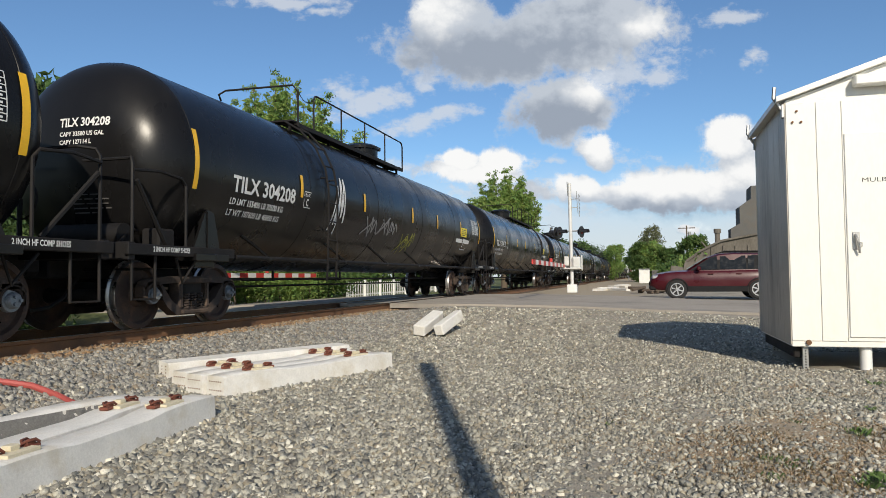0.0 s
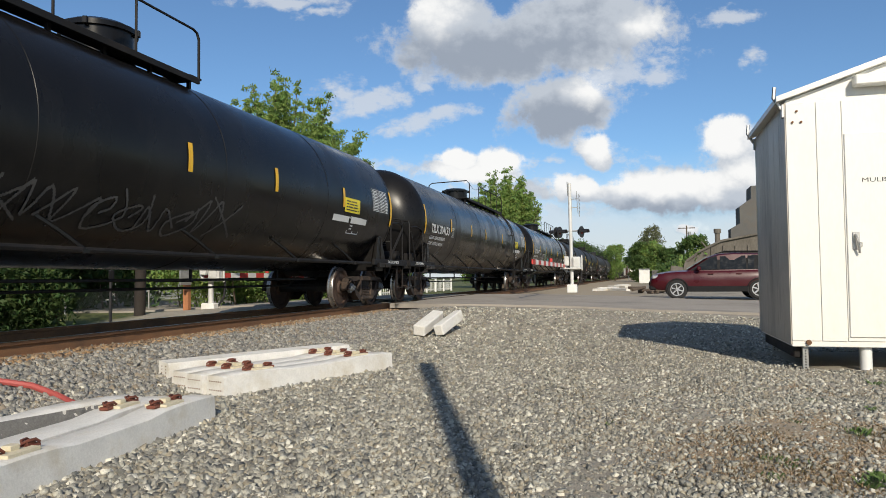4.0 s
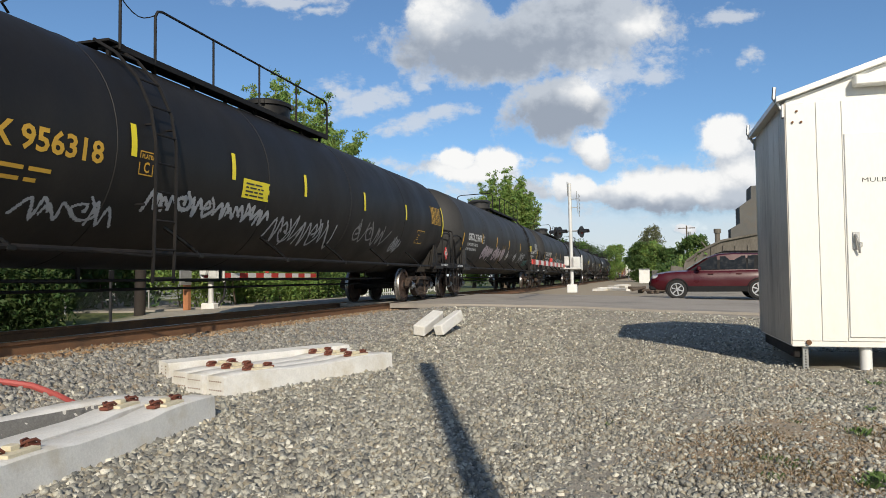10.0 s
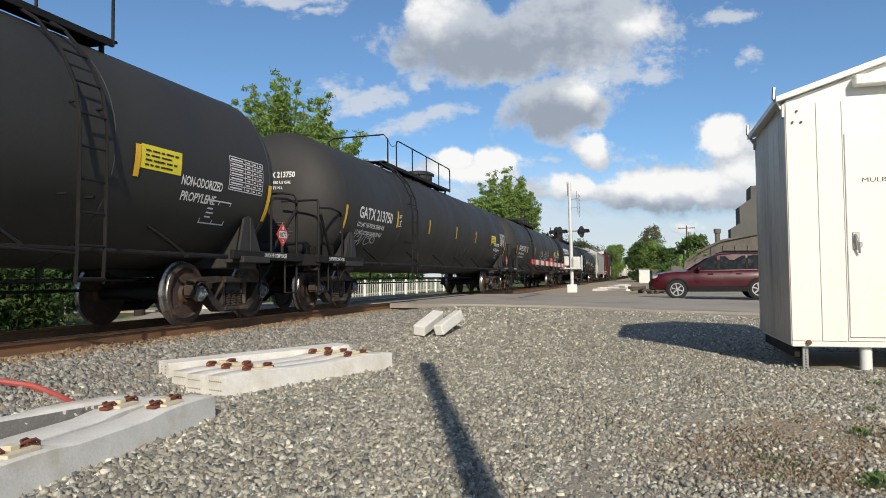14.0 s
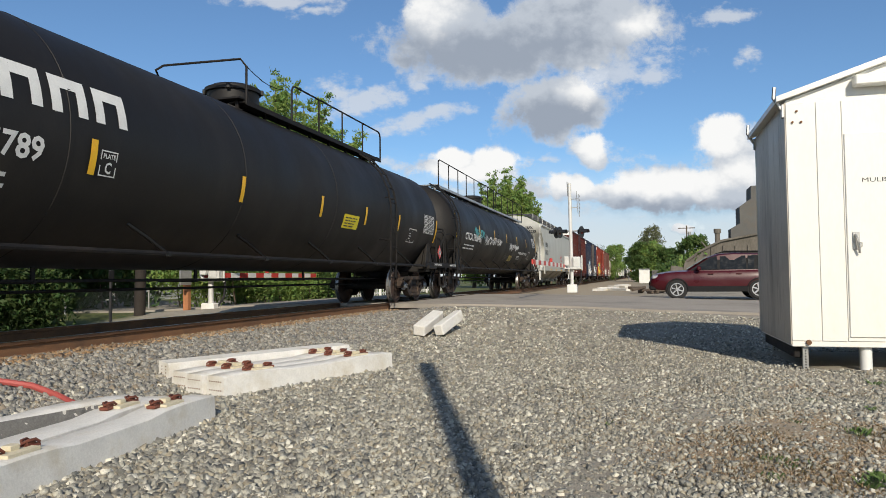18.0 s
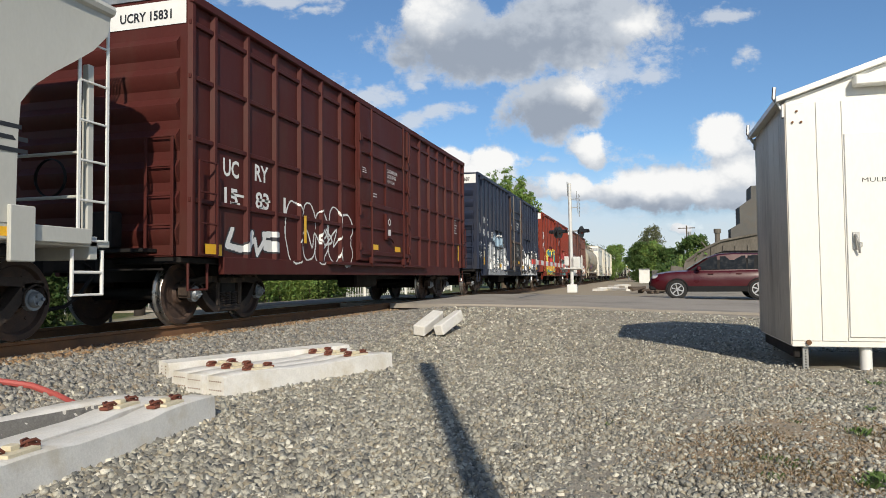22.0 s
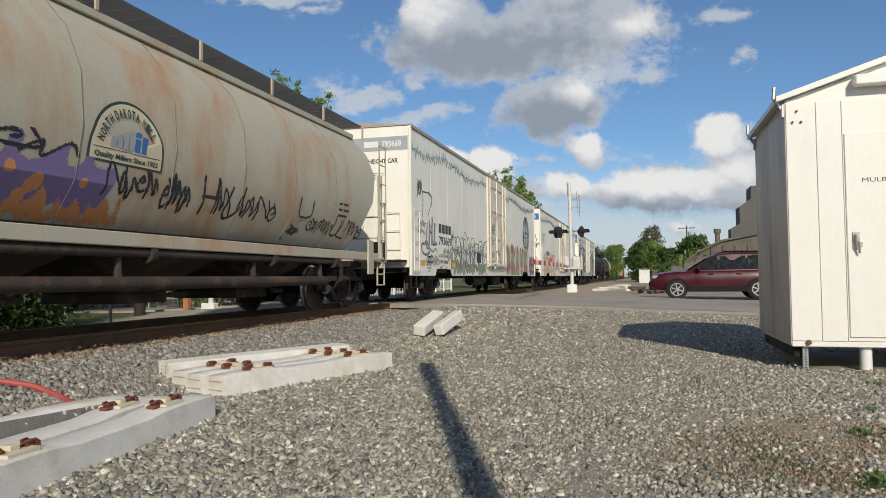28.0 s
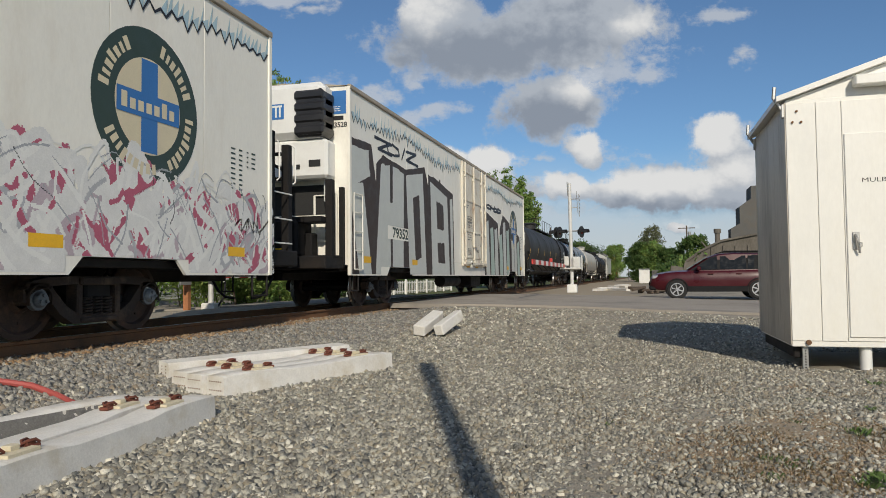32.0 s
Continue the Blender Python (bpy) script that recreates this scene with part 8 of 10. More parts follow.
CARS.append(hopper(357.2, 375.9, TANHOP, BLACK, "CEFX", "76342", "round", 20, "rust-stained tan covered hopper car with graffiti",
                   [((-7.8, 1.29, -2.0, 2.6), [("haze", ORANGE, -6.8, 1.3, -2.2, 2.0, 0.6, 1), ("haze", MOSS, -6.4, 1.35, -3.8, 1.85, 0.6, 2), ("haze", PURPLE, -4.2, 1.35, -2.1, 1.95, 0.6, 3), ("dots", ORANGE, -6.0, 1.4, -2.5, 1.9, 14, 0.10, 4), ("dots", GOLD, -5.5, 1.3, -3.0, 1.6, 8, 0.07, 5), ("text", INK, None, "~^@~", -7.7, 1.95, -6.55, 2.5, 0.04, 0, True, 6), ("text", INK, None, "@^", -4.7, 1.8, -3.9, 2.35, 0.04, 0, True, 7)]),
                    ((-2.1, 1.29, 0.6, 2.2), [("haze", PURPLE, -2.1, 1.42, -0.2, 1.95, 0.5, 8), ("haze", ORANGE, -2.1, 1.3, 0.1, 1.5, 0.4, 9), ("dots", ORANGE, -2.0, 1.4, -0.3, 1.8, 7, 0.11, 10), ("text", INK, None, "@~", -2.0, 1.9, -1.0, 2.15, 0.04, 0, True, 11), ("text", INK, None, "N~@^", -0.3, 1.6, 0.55, 2.0, 0.035, 0, True, 12)]),
                    ((0.6, 1.35, 7.4, 2.3), [("text", INK, None, "@^~", 0.62, 1.5, 1.2, 1.95, 0.04, 0, True, 13), ("text", INK, None, "H^U", 1.5, 1.55, 2.4, 2.05, 0.04, 0, True, 14), ("haze", CHARCOAL, 4.2, 1.45, 4.6, 1.6, 0.3, 15), ("text", INK, None, "~^N@", 2.4, 1.6, 3.5, 1.95, 0.035, 0, True, 16), ("text", INK, None, "U", 4.3, 1.7, 4.7, 2.05, 0.035, 0, True, 17), ("text", INK, None, "@~^~", 4.7, 1.5, 5.8, 1.8, 0.032, 0, True, 18), ("text", INK, None, "UL~^@", 5.9, 1.5, 7.3, 1.85, 0.035, 0, True, 19)])]))
RF = "white refrigerator car with painted icicles and graffiti"
CARS.append(reefer(375.9, 400.1, 377.15, 398.85, "793669", 21, [
    ((-10.7, 0.95, -8.3, 4.1), [("line", GREYSPRAY, 0.10, [(-9.25, 3.06), (-9.02, 3.0), (-8.95, 2.86), (-9.02, 2.75)]), ("line", CHARCOAL, 0.03, [(-9.95, 3.25), (-9.83, 3.06), (-9.3, 3.07), (-9.02, 3.0), (-8.95, 2.86), (-9.32, 2.44)]), ("line", CHARCOAL, 0.03, [(-9.82, 3.05), (-9.80, 2.7), (-9.84, 2.35)]),
        ("text", GREYSPRAY, None, "UHUL", -9.55, 1.50, -8.50, 2.22, 0.085, 0, True, 2), ("text", CHARCOAL, None, "UHUL", -9.53, 1.50, -8.50, 2.22, 0.032, 0, True, 2), ("line", GREYSPRAY, 0.07, [(-9.5, 1.75), (-9.3, 1.55), (-8.9, 1.42), (-8.6, 1.50), (-8.45, 1.42)]),
        ("text", GREYSPRAY, None, "O", -9.95, 1.28, -9.45, 1.68, 0.08, 0, True, 3), ("text", CHARCOAL, None, "O", -9.93, 1.28, -9.45, 1.68, 0.03, 0, True, 3), ("text", CHARCOAL, None, "OOO", -9.5, 1.05, -8.95, 1.28, 0.05, 0, True, 6), ("text", CHARCOAL, None, "^~@", -8.85, 0.98, -8.36, 1.30, 0.022, 0, True, 4),
        ("text", CHARCOAL, None, "~^@~", -10.3, 2.05, -9.62, 2.25, 0.02, 0, True, 5), ("text", CHARCOAL, None, "@^~", -10.3, 1.85, -9.62, 2.0, 0.02, 0, True, 7), ("text", CHARCOAL, None, "^@~", -10.3, 2.9, -9.95, 3.4, 0.03, 0, True, 8)]),
    ((-8.4, 0.95, -1.62, 2.25), [("haze", SAGE, -7.8, 1.40, -6.9, 1.52, 0.3, 6), ("haze", SAGE, -7.3, 1.2, -6.7, 1.4, 0.3, 7), ("haze", SAGE, -8.2, 0.84, -7.4, 0.98, 0.3, 26), ("haze", SAGE, -6.8, 0.95, -1.8, 1.45, 0.6, 8), ("haze", GRASS, -6.85, 1.80, -6.6, 2.0, 0.2, 21), ("text", REEFER, INK, "SRVAE~M@", -6.9, 0.80, -1.7, 2.0, 0.27, 0.03, True, 9), ("shade", SAGE, 0.0, 0.3, 10), ("shade", GREYSPRAY, 0.55, 0.66, 11), ("text", INK, None, "~@^S~@K~^Z", -6.8, 0.8, -1.8, 2.0, 0.028, 0, True, 67), ("streak", INK, -6.8, 1.0, -1.9, 1.7, 34, 0.035, 12), ("patch", None, -8.35, 1.06, -7.22, 1.39), ("patch", INK, -3.28, 1.19, -2.65, 1.55)]),
    ((2.0, 0.95, 8.8, 2.3), [("haze", BONE, 2.2, 0.7, 8.6, 2.05, 0.4, 14), ("text", MOTTLE, CHALK, "BRAVE", 2.3, 0.72, 8.2, 2.12, 0.52, 0.05, False, 16), ("shade", SAGE, 0.38, 0.70, 17), ("haze", SAGE, 4.0, 0.75, 5.6, 1.0, 0.5, 18), ("haze", SAGE, 6.6, 1.75, 7.5, 2.0, 0.4, 19), ("streak", MOTTLE, 2.3, 0.8, 8.5, 1.9, 22, 0.10, 20), ("streak", BONE, 2.4, 0.8, 8.4, 1.9, 12, 0.05, 27)]),
    ((8.8, 0.95, 10.7, 1.85), [("haze", DUSK, 8.9, 0.75, 10.4, 1.5, 0.4, 22), ("haze", INK, 9.2, 1.35, 9.8, 1.65, 0.3, 26), ("text", DUSK, CHALK, "OUM@", 8.9, 0.80, 10.5, 1.75, 0.2, 0.02, True, 23), ("streak", CHALK, 9.0, 1.0, 10.5, 1.5, 12, 0.03, 24), ("dots", GOLD, 9.1, 1.0, 10.4, 1.3, 5, 0.05, 25)])], RF))
CARS.append(reefer(400.1, 424.75, 401.25, 423.05, "793313", 22, [
    ((-10.2, 0.95, -4.0, 2.4), [("text", PEACH, INK, "KXNZ", -9.9, 0.72, -4.3, 2.1, 0.34, 0.022, False, 31), ("haze", PEACH, -9.8, 0.7, -7.6, 1.05, 0.4, 32), ("haze", PEACH, -6.6, 0.7, -5.9, 1.1, 0.3, 33), ("streak", REEFER, -9.6, 0.8, -4.6, 1.8, 60, 0.028, 34), ("streak", INK, -9.6, 0.9, -4.6, 1.9, 9, 0.02, 3), ("patch", None, -8.6, 1.25, -7.05, 2.6), ("line", INK, 0.025, [(-9.7, 1.7), (-9.3, 2.25), (-8.8, 1.8), (-8.5, 0.9)]), ("line", INK, 0.025, [(-7.2, 1.9), (-6.6, 2.1), (-6.3, 1.6), (-5.9, 2.05), (-5.4, 1.9)])]),
    ((-4.2, 0.95, -1.6, 2.0), [("text", INK, None, "N@~", -3.6, 1.35, -2.3, 1.85, 0.03, 0, True, 4), ("text", INK, None, "^~@", -4.1, 1.0, -3.2, 1.4, 0.03, 0, True, 5), ("text", INK, None, "~^@", -2.6, 1.05, -1.7, 1.35, 0.022, 0, True, 6)]),
    ((-10.6, 2.3, -9.0, 3.7), [("text", CHARCOAL, None, "^~@", -10.4, 2.6, -9.2, 3.4, 0.025, 0, True, 7)]),
    ((1.95, 0.95, 10.75, 2.4), [("haze", CHALK, 2.0, 0.7, 10.7, 1.80, 0.5, 8), ("haze", PINK, 2.2, 1.3, 2.7, 2.0, 0.3, 40), ("haze", PINK, 3.4, 1.7, 4.4, 1.95, 0.4, 41), ("haze", PINK, 5.3, 1.5, 6.4, 2.1, 0.5, 42), ("haze", PINK, 6.9, 1.75, 7.6, 2.0, 0.4, 43), ("haze", PINK, 8.0, 1.5, 9.0, 1.75, 0.4, 44), ("haze", PINK, 9.2, 0.95, 10.5, 1.35, 0.4, 45), ("haze", PINK, 3.0, 0.7, 4.6, 0.85, 0.3, 46), ("haze", PINK, 6.3, 1.1, 7.4, 1.3, 0.4, 47),
        ("streak", PINK, 2.0, 0.75, 10.6, 1.9, 45, 0.20, 13), ("streak", CHALK, 2.0, 0.70, 10.6, 1.95, 90, 0.24, 12), ("streak", PALEPINK, 2.0, 0.75, 10.6, 1.6, 40, 0.12, 15), ("streak", SILVER, 2.0, 0.75, 10.6, 1.9, 55, 0.07, 14), ("streak", PINK, 2.0, 0.75, 10.6, 1.7, 18, 0.12, 10), ("streak", WHITE, 2.0, 0.70, 10.6, 2.0, 130, 0.075, 17), ("streak", GREYSPRAY, 2.0, 0.75, 10.6, 2.05, 60, 0.03, 18), ("streak", CHARCOAL, 2.0, 0.9, 10.6, 2.0, 16, 0.02, 16)]),
    ((9.4, 1.3, 10.6, 1.7), [("text", CHARCOAL, None, "~^V", 9.6, 1.35, 10.4, 1.6, 0.025, 0, True, 19)]),
    ((1.9, 2.3, 3.2, 3.1), [("text", GREYSPRAY, None, "^~@", 1.95, 2.55, 2.85, 3.0, 0.02, 0, True, 20)])], RF + " in pink"))
CARS.append(reefer(424.75, 449.6, 426.3, 448.4, "793528", 23, [
    ((-10.85, 0.95, -1.62, 3.9), [("quad", SMOKE, [(-10.9, 3.62), (-9.65, 3.68), (-9.3, 2.6), (-9.3, 0.6), (-10.9, 0.6)]), ("quad", SMOKE, [(-9.35, 3.30), (-8.9, 3.55), (-7.25, 3.45), (-7.1, 0.6), (-9.5, 0.6)]), ("quad", SMOKE, [(-7.4, 3.42), (-5.65, 3.75), (-5.1, 3.0), (-5.1, 0.6), (-7.4, 0.6)]), ("quad", SMOKE, [(-5.3, 3.58), (-4.8, 3.6), (-2.6, 3.32), (-2.5, 0.6), (-5.3, 0.6)]),
        ("quad", PALESILVER, [(-10.9, 3.45), (-9.82, 3.50), (-9.72, 2.95), (-10.9, 2.55)]), ("quad", PALESILVER, [(-10.9, 2.62), (-10.15, 2.75), (-9.62, 0.6), (-10.35, 0.6)]), ("quad", PALESILVER, [(-9.05, 3.32), (-8.45, 3.38), (-8.42, 0.6), (-9.45, 0.6)]), ("quad", PALESILVER, [(-8.25, 3.40), (-7.42, 3.32), (-7.5, 0.6), (-8.3, 0.6)]), ("quad", PALESILVER, [(-8.6, 2.5), (-8.1, 2.5), (-8.1, 1.7), (-8.6, 1.7)]),
        ("quad", PALESILVER, [(-7.25, 3.30), (-5.82, 3.55), (-5.5, 0.6), (-7.0, 0.6)]), ("quad", SMOKE, [(-6.70, 2.78), (-6.15, 2.92), (-5.98, 1.2), (-6.5, 1.1)]), ("quad", PALESILVER, [(-5.1, 3.42), (-3.3, 3.15), (-3.05, 0.6), (-4.95, 0.6)]), ("quad", SMOKE, [(-4.5, 2.92), (-3.75, 2.85), (-3.7, 2.1), (-4.42, 2.1)]), ("quad", SMOKE, [(-4.42, 1.7), (-3.68, 1.7), (-3.6, 1.1), (-4.35, 1.1)]), ("quad", PALESILVER, [(-3.0, 3.12), (-2.68, 3.2), (-2.62, 0.6), (-2.85, 0.6)]),
        ("patch", None, -8.62, 1.6, -7.1, 1.93), ("patch", SMOKE, -4.2, 3.45, -4.05, 3.6)]),
    ((2.0, 0.95, 10.6, 3.6), [("quad", SMOKE, [(2.0, 2.9), (2.4, 3.2), (4.6, 2.9), (5.0, 0.6), (2.0, 0.6)]), ("quad", SMOKE, [(5.0, 2.7), (5.7, 3.35), (7.2, 3.1), (8.2, 0.6), (4.6, 0.6)]), ("quad", SMOKE, [(7.6, 2.6), (8.3, 2.9), (9.9, 2.6), (10.2, 0.6), (7.6, 0.6)])]
        + [("quad", q, [(u, t), (u + 0.55, t + 0.1), (u + 0.8, 0.6), (u + 0.1, 0.6)]) for u, t, q in ((2.2, 2.8, PALESILVER), (3.1, 2.6, MINTPALE), (3.9, 2.6, PALESILVER), (4.9, 2.4, MINTPALE), (5.7, 3.0, PALESILVER), (6.5, 2.7, MINTPALE), (7.7, 2.3, PALESILVER), (8.4, 2.6, PALESILVER), (9.2, 2.3, MINTPALE))]
        + [("text", INK, None, "CHOD", 2.4, 3.3, 5.0, 3.56, 0.09, 0, False, 7)]),
    ((-9.6, 3.4, -6.0, 4.1), [("text", INK, None, "ZOIZ", -9.4, 3.62, -6.6, 3.95, 0.07, 0, False, 8)])], "white refrigerator car covered in large grey graffiti", True))
x = 449.6
for mat, sd in ((TANKGREY, 24), (TANKBLACK, 25), (TANKCREAM, 26), (TANKDULL, 27)):
    CARS.append(tank_car(x, x + 20.2, mat, CHALK, "", "", "gatx", sd % 2 == 0, seed=sd, label={26: "cream tank car with black fittings"}.get(sd, "dark tank car with black fittings")))
    x += 20.2
CARS.append(hopper(x, x + 18.0, PALEGREY, BLACK, "CBFX", "308190", "flat", 28, "pale grey covered hopper car"))
x += 18.0
for mat, sd in ((OLDYEL, 29), (BRICKRED, 30), (PALEGREY, 31)):
    CARS.append(box_car(x, x + 17.3, x + 0.95, x + 16.35, mat, WHITE, [("NO", -6.5, 2.6, 0.2, 0.3)], sd, "box car far down the train", "post", (-0.9, 2.3)))
    x += 17.3

# ---- trees ----
LEAFMATS = [paint("leaves_a", (0.21, 0.31, 0.075), 0.65, var=0.35, scale=0.8, grain=9, bump=0.0),
            paint("leaves_b", (0.095, 0.16, 0.04), 0.65, var=0.35, scale=0.8, grain=9, bump=0.0),
            paint("leaves_c", (0.055, 0.10, 0.025), 0.7, var=0.35, scale=0.8, grain=9, bump=0.0),
            paint("leaves_d", (0.16, 0.17, 0.085), 0.7, var=0.35, scale=0.8, grain=9, bump=0.0)]
for lm in LEAFMATS:
    bs = lm.node_tree.nodes["Principled BSDF"]
    gi = lm.node_tree.nodes.new("ShaderNodeNewGeometry")
    hv = next(n for n in lm.node_tree.nodes if n.type == "HUE_SAT")
    rm_ = nd(lm.node_tree, "ShaderNodeMapRange", To_Min=0.47, To_Max=0.53)
    lm.node_tree.links.new(gi.outputs["Random Per Island"], rm_.inputs["Value"])
    lm.node_tree.links.new(rm_.outputs[0], hv.inputs["Hue"])
    tl = lm.node_tree.nodes.new("ShaderNodeBsdfTranslucent")
    ms_ = lm.node_tree.nodes.new("ShaderNodeMixShader")
    ms_.inputs[0].default_value = 0.35
    lm.node_tree.links.new(hv.outputs[0], tl.inputs["Color"])
    lm.node_tree.links.new(bs.outputs[0], ms_.inputs[1])
    lm.node_tree.links.new(tl.outputs[0], ms_.inputs[2])
    lm.node_tree.links.new(ms_.outputs[0], next(n for n in lm.node_tree.nodes if n.type == "OUTPUT_MATERIAL").inputs["Surface"])
BARK = paint("bark", (0.11, 0.085, 0.06), 0.9, var=0.35, scale=5, grain=30, bump=0.6)


def leaf_mesh(name, r, centres, spread, count, size, material):
    """Many small leaves round the given twig ends: each a folded diamond."""
    c = np.array(centres)[r.randint(0, len(centres), count)]
    p = c + r.randn(count, 3) * spread * np.array([1, 1, 0.75])
    s = size * (0.6 + 0.8 * r.rand(count, 1))
    a = r.randn(count, 3)
    a /= np.linalg.norm(a, axis=1, keepdims=True)
    b = np.cross(a, r.randn(count, 3))
    b /= np.linalg.norm(b, axis=1, keepdims=True)
    n = np.cross(a, b)
    v = np.stack([p - a * s, p + b * s * 0.42 + n * s * 0.12, p + a * s, p - b * s * 0.42 + n * s * 0.12], 1)
    f = (np.array([(0, 1, 2), (0, 2, 3)])[None] + 4 * np.arange(count)[:, None, None]).reshape(-1, 3)
    me = bpy.data.meshes.new(name)
    me.vertices.add(count * 4)
    me.vertices.foreach_set("co", v.reshape(-1))
    me.loops.add(len(f) * 3)
    me.loops.foreach_set("vertex_index", f.reshape(-1))
    me.polygons.add(len(f))
    me.polygons.foreach_set("loop_start", np.arange(len(f)) * 3)
    me.update(calc_edges=True)
    me.materials.append(material)
    return me


def tree(x, y, h, rad, seed, leaves=9000, size=0.16, low=0.3, mat=0, label="green leafy tree", name="tree", clumps=70, upright=0.0):
    r = np.random.RandomState(seed)
    z0 = ground_z(x, y) - 0.05
    t = thing(name, None, None, label, "tree", "trees round the crossing", m=pose(x, y, z0))
    tr = [(0, 0, 0), (r.randn() * 0.1, r.randn() * 0.1, h * 0.3), (r.randn() * 0.25, r.randn() * 0.25, h * 0.6), (r.randn() * 0.3, r.randn() * 0.3, h * 0.9)]
    w = h * 0.022
    part("trunk", Mesh().tube(tr, [w * 1.25, w, w * 0.6, w * 0.15], 10), BARK, t)
    ends = []
    lm = Mesh()
    for i in range(clumps):
        k = low + (1 - low) * r.rand() ** 0.8
        ang = r.rand() * math.tau
        prof = math.sin(math.pi * min(1.0, max(0.05, (k - low * 0.6) / (1.08 - low * 0.6)))) ** 0.6
        d = rad * prof * (0.35 + 0.65 * r.rand() ** 0.5) * (0.75 + 0.4 * math.sin(ang * 2 + seed))
        e = (d * math.cos(ang), d * math.sin(ang), h * k * (1 + upright * 0.1 * r.rand()) + 0.25 * d * 0.3)
        ends.append(e)
        if i % 4 == 0:
            b = tr[1] if k < 0.5 else tr[2]
            lm.tube([b, ((b[0] + e[0]) / 2, (b[1] + e[1]) / 2, (b[2] * 0.55 + e[2] * 0.45)), e], [w * 0.5, w * 0.3, w * 0.08], 5)
    part("limbs", lm, BARK, t)
    part("crown", leaf_mesh("crown", r, ends, rad * 0.135, leaves, size, LEAFMATS[mat]), None, t, "uneven crown of small leaves", smooth=False)
    return t


def shoot_tree(x, y, h, rad, seed, shoots, per, size, base, label, lean=0.25):
    """A tree whose crown ends in many upright leafy shoots of uneven height."""
    r = np.random.RandomState(seed)
    t = thing("tree", None, None, label, "tree", "trees round the crossing", m=pose(x, y, ground_z(x, y) - 0.05))
    w = h * 0.022
    trunk = [(0, 0, 0), (0.1, 0.05, h * 0.25), (0.05, -0.1, h * 0.5)]
    part("trunk", Mesh().tube(trunk, [w * 1.25, w, w * 0.7], 10), BARK, t)
    lm, ends = Mesh(), []
    for i in range(shoots):
        a, q = r.rand() * math.tau, math.sqrt(r.rand())
        foot = Vector((rad * 0.55 * q * math.cos(a), rad * 0.55 * q * math.sin(a), h * (base + 0.12 * r.rand())))
        reach = h * (1.0 - 0.34 * q ** 1.8) * r.uniform(0.84, 1.05)
        tip = Vector((rad * q * (1 + lean * r.rand()) * math.cos(a), rad * q * (1 + lean * r.rand()) * math.sin(a), reach))
        if i % 5 == 0:
            lm.tube([trunk[2], foot, tip], [w * 0.5, w * 0.3, w * 0.06], 5)
        for k in range(9):
            f = k / 8
            p = foot.lerp(tip, f ** 0.8)
            for j in range(3 if f < 0.6 else 2 if f < 0.9 else 1):
                g = rad * 0.075 * (1.08 - f)
                ends.append((p.x + g * r.randn(), p.y + g * r.randn(), p.z + 0.15 * r.randn()))
    part("limbs", lm, BARK, t)
    part("crown", leaf_mesh("crown", r, ends, 0.13, shoots * per, size, LEAFMATS[0]), None, t, "crown of upright leafy shoots", smooth=False)
    return t


shoot_tree(41.0, 22.4, 14.2, 4.9, 11, 120, 700, 0.115, 0.40, "tall bright green tree with upright shoots")
shoot_tree(52.0, 22.8, 10.6, 3.6, 12, 60, 420, 0.13, 0.40, "bright green tree with upright shoots behind the track")
tree(16.5, 18.0, 6.5, 3.0, 13, 15000, 0.18, 0.25, 1, "green tree behind the chain-link fence", clumps=60)
tree(22.5, 25.0, 7.4, 3.4, 14, 12000, 0.2, 0.2, 1, "green tree behind the chain-link fence", clumps=60)
shoot_tree(74.0, 14.3, 12.6, 3.9, 15, 150, 520, 0.14, 0.22, "broad green tree beside the track", 0.1)
tree(80.0, 19.0, 9.0, 3.0, 16, 14000, 0.17, 0.1, 0, "green tree beside the track", clumps=90)
# far woods, on both sides of the line
for i, (x, y, h, rad, mt) in enumerate(((114, -1.1, 8.3, 2.3, 3), (110, -1.6, 5.9, 2.2, 0), (109, -3.3, 4.8, 1.6, 1), (121, 0.9, 5.2, 2.0, 1), (110, 0.6, 5.8, 1.7, 1), (135, 5.2, 6.3, 2.6, 0),
                                        (190, 7.5 + 10, 9.5, 6.0, 1), (215, 19.0, 10.0, 7.0, 2), (250, 17.5, 11.0, 7.0, 2), (165, 18.5, 9.0, 5.0, 2), (300, 16.0, 11.0, 8.0, 2), (330, -8.0, 9.0, 7.0, 2),
                                        (140, 20.0, 9.0, 5.0, 2), (120, 22.0, 9.0, 5.0, 2), (280, -4.0, 7.5, 5.0, 2), (240, -9.0, 8.0, 6.0, 2), (72, -4.6, 4.6, 1.5, 1))):
    tree(x, y, h, rad, 40 + i, 7000 if mt != 3 else 2600, 0.30 if rad > 4 else 0.17, 0.05 if mt != 3 else 0.5, mt, "dark green tree far down the line", clumps=60)


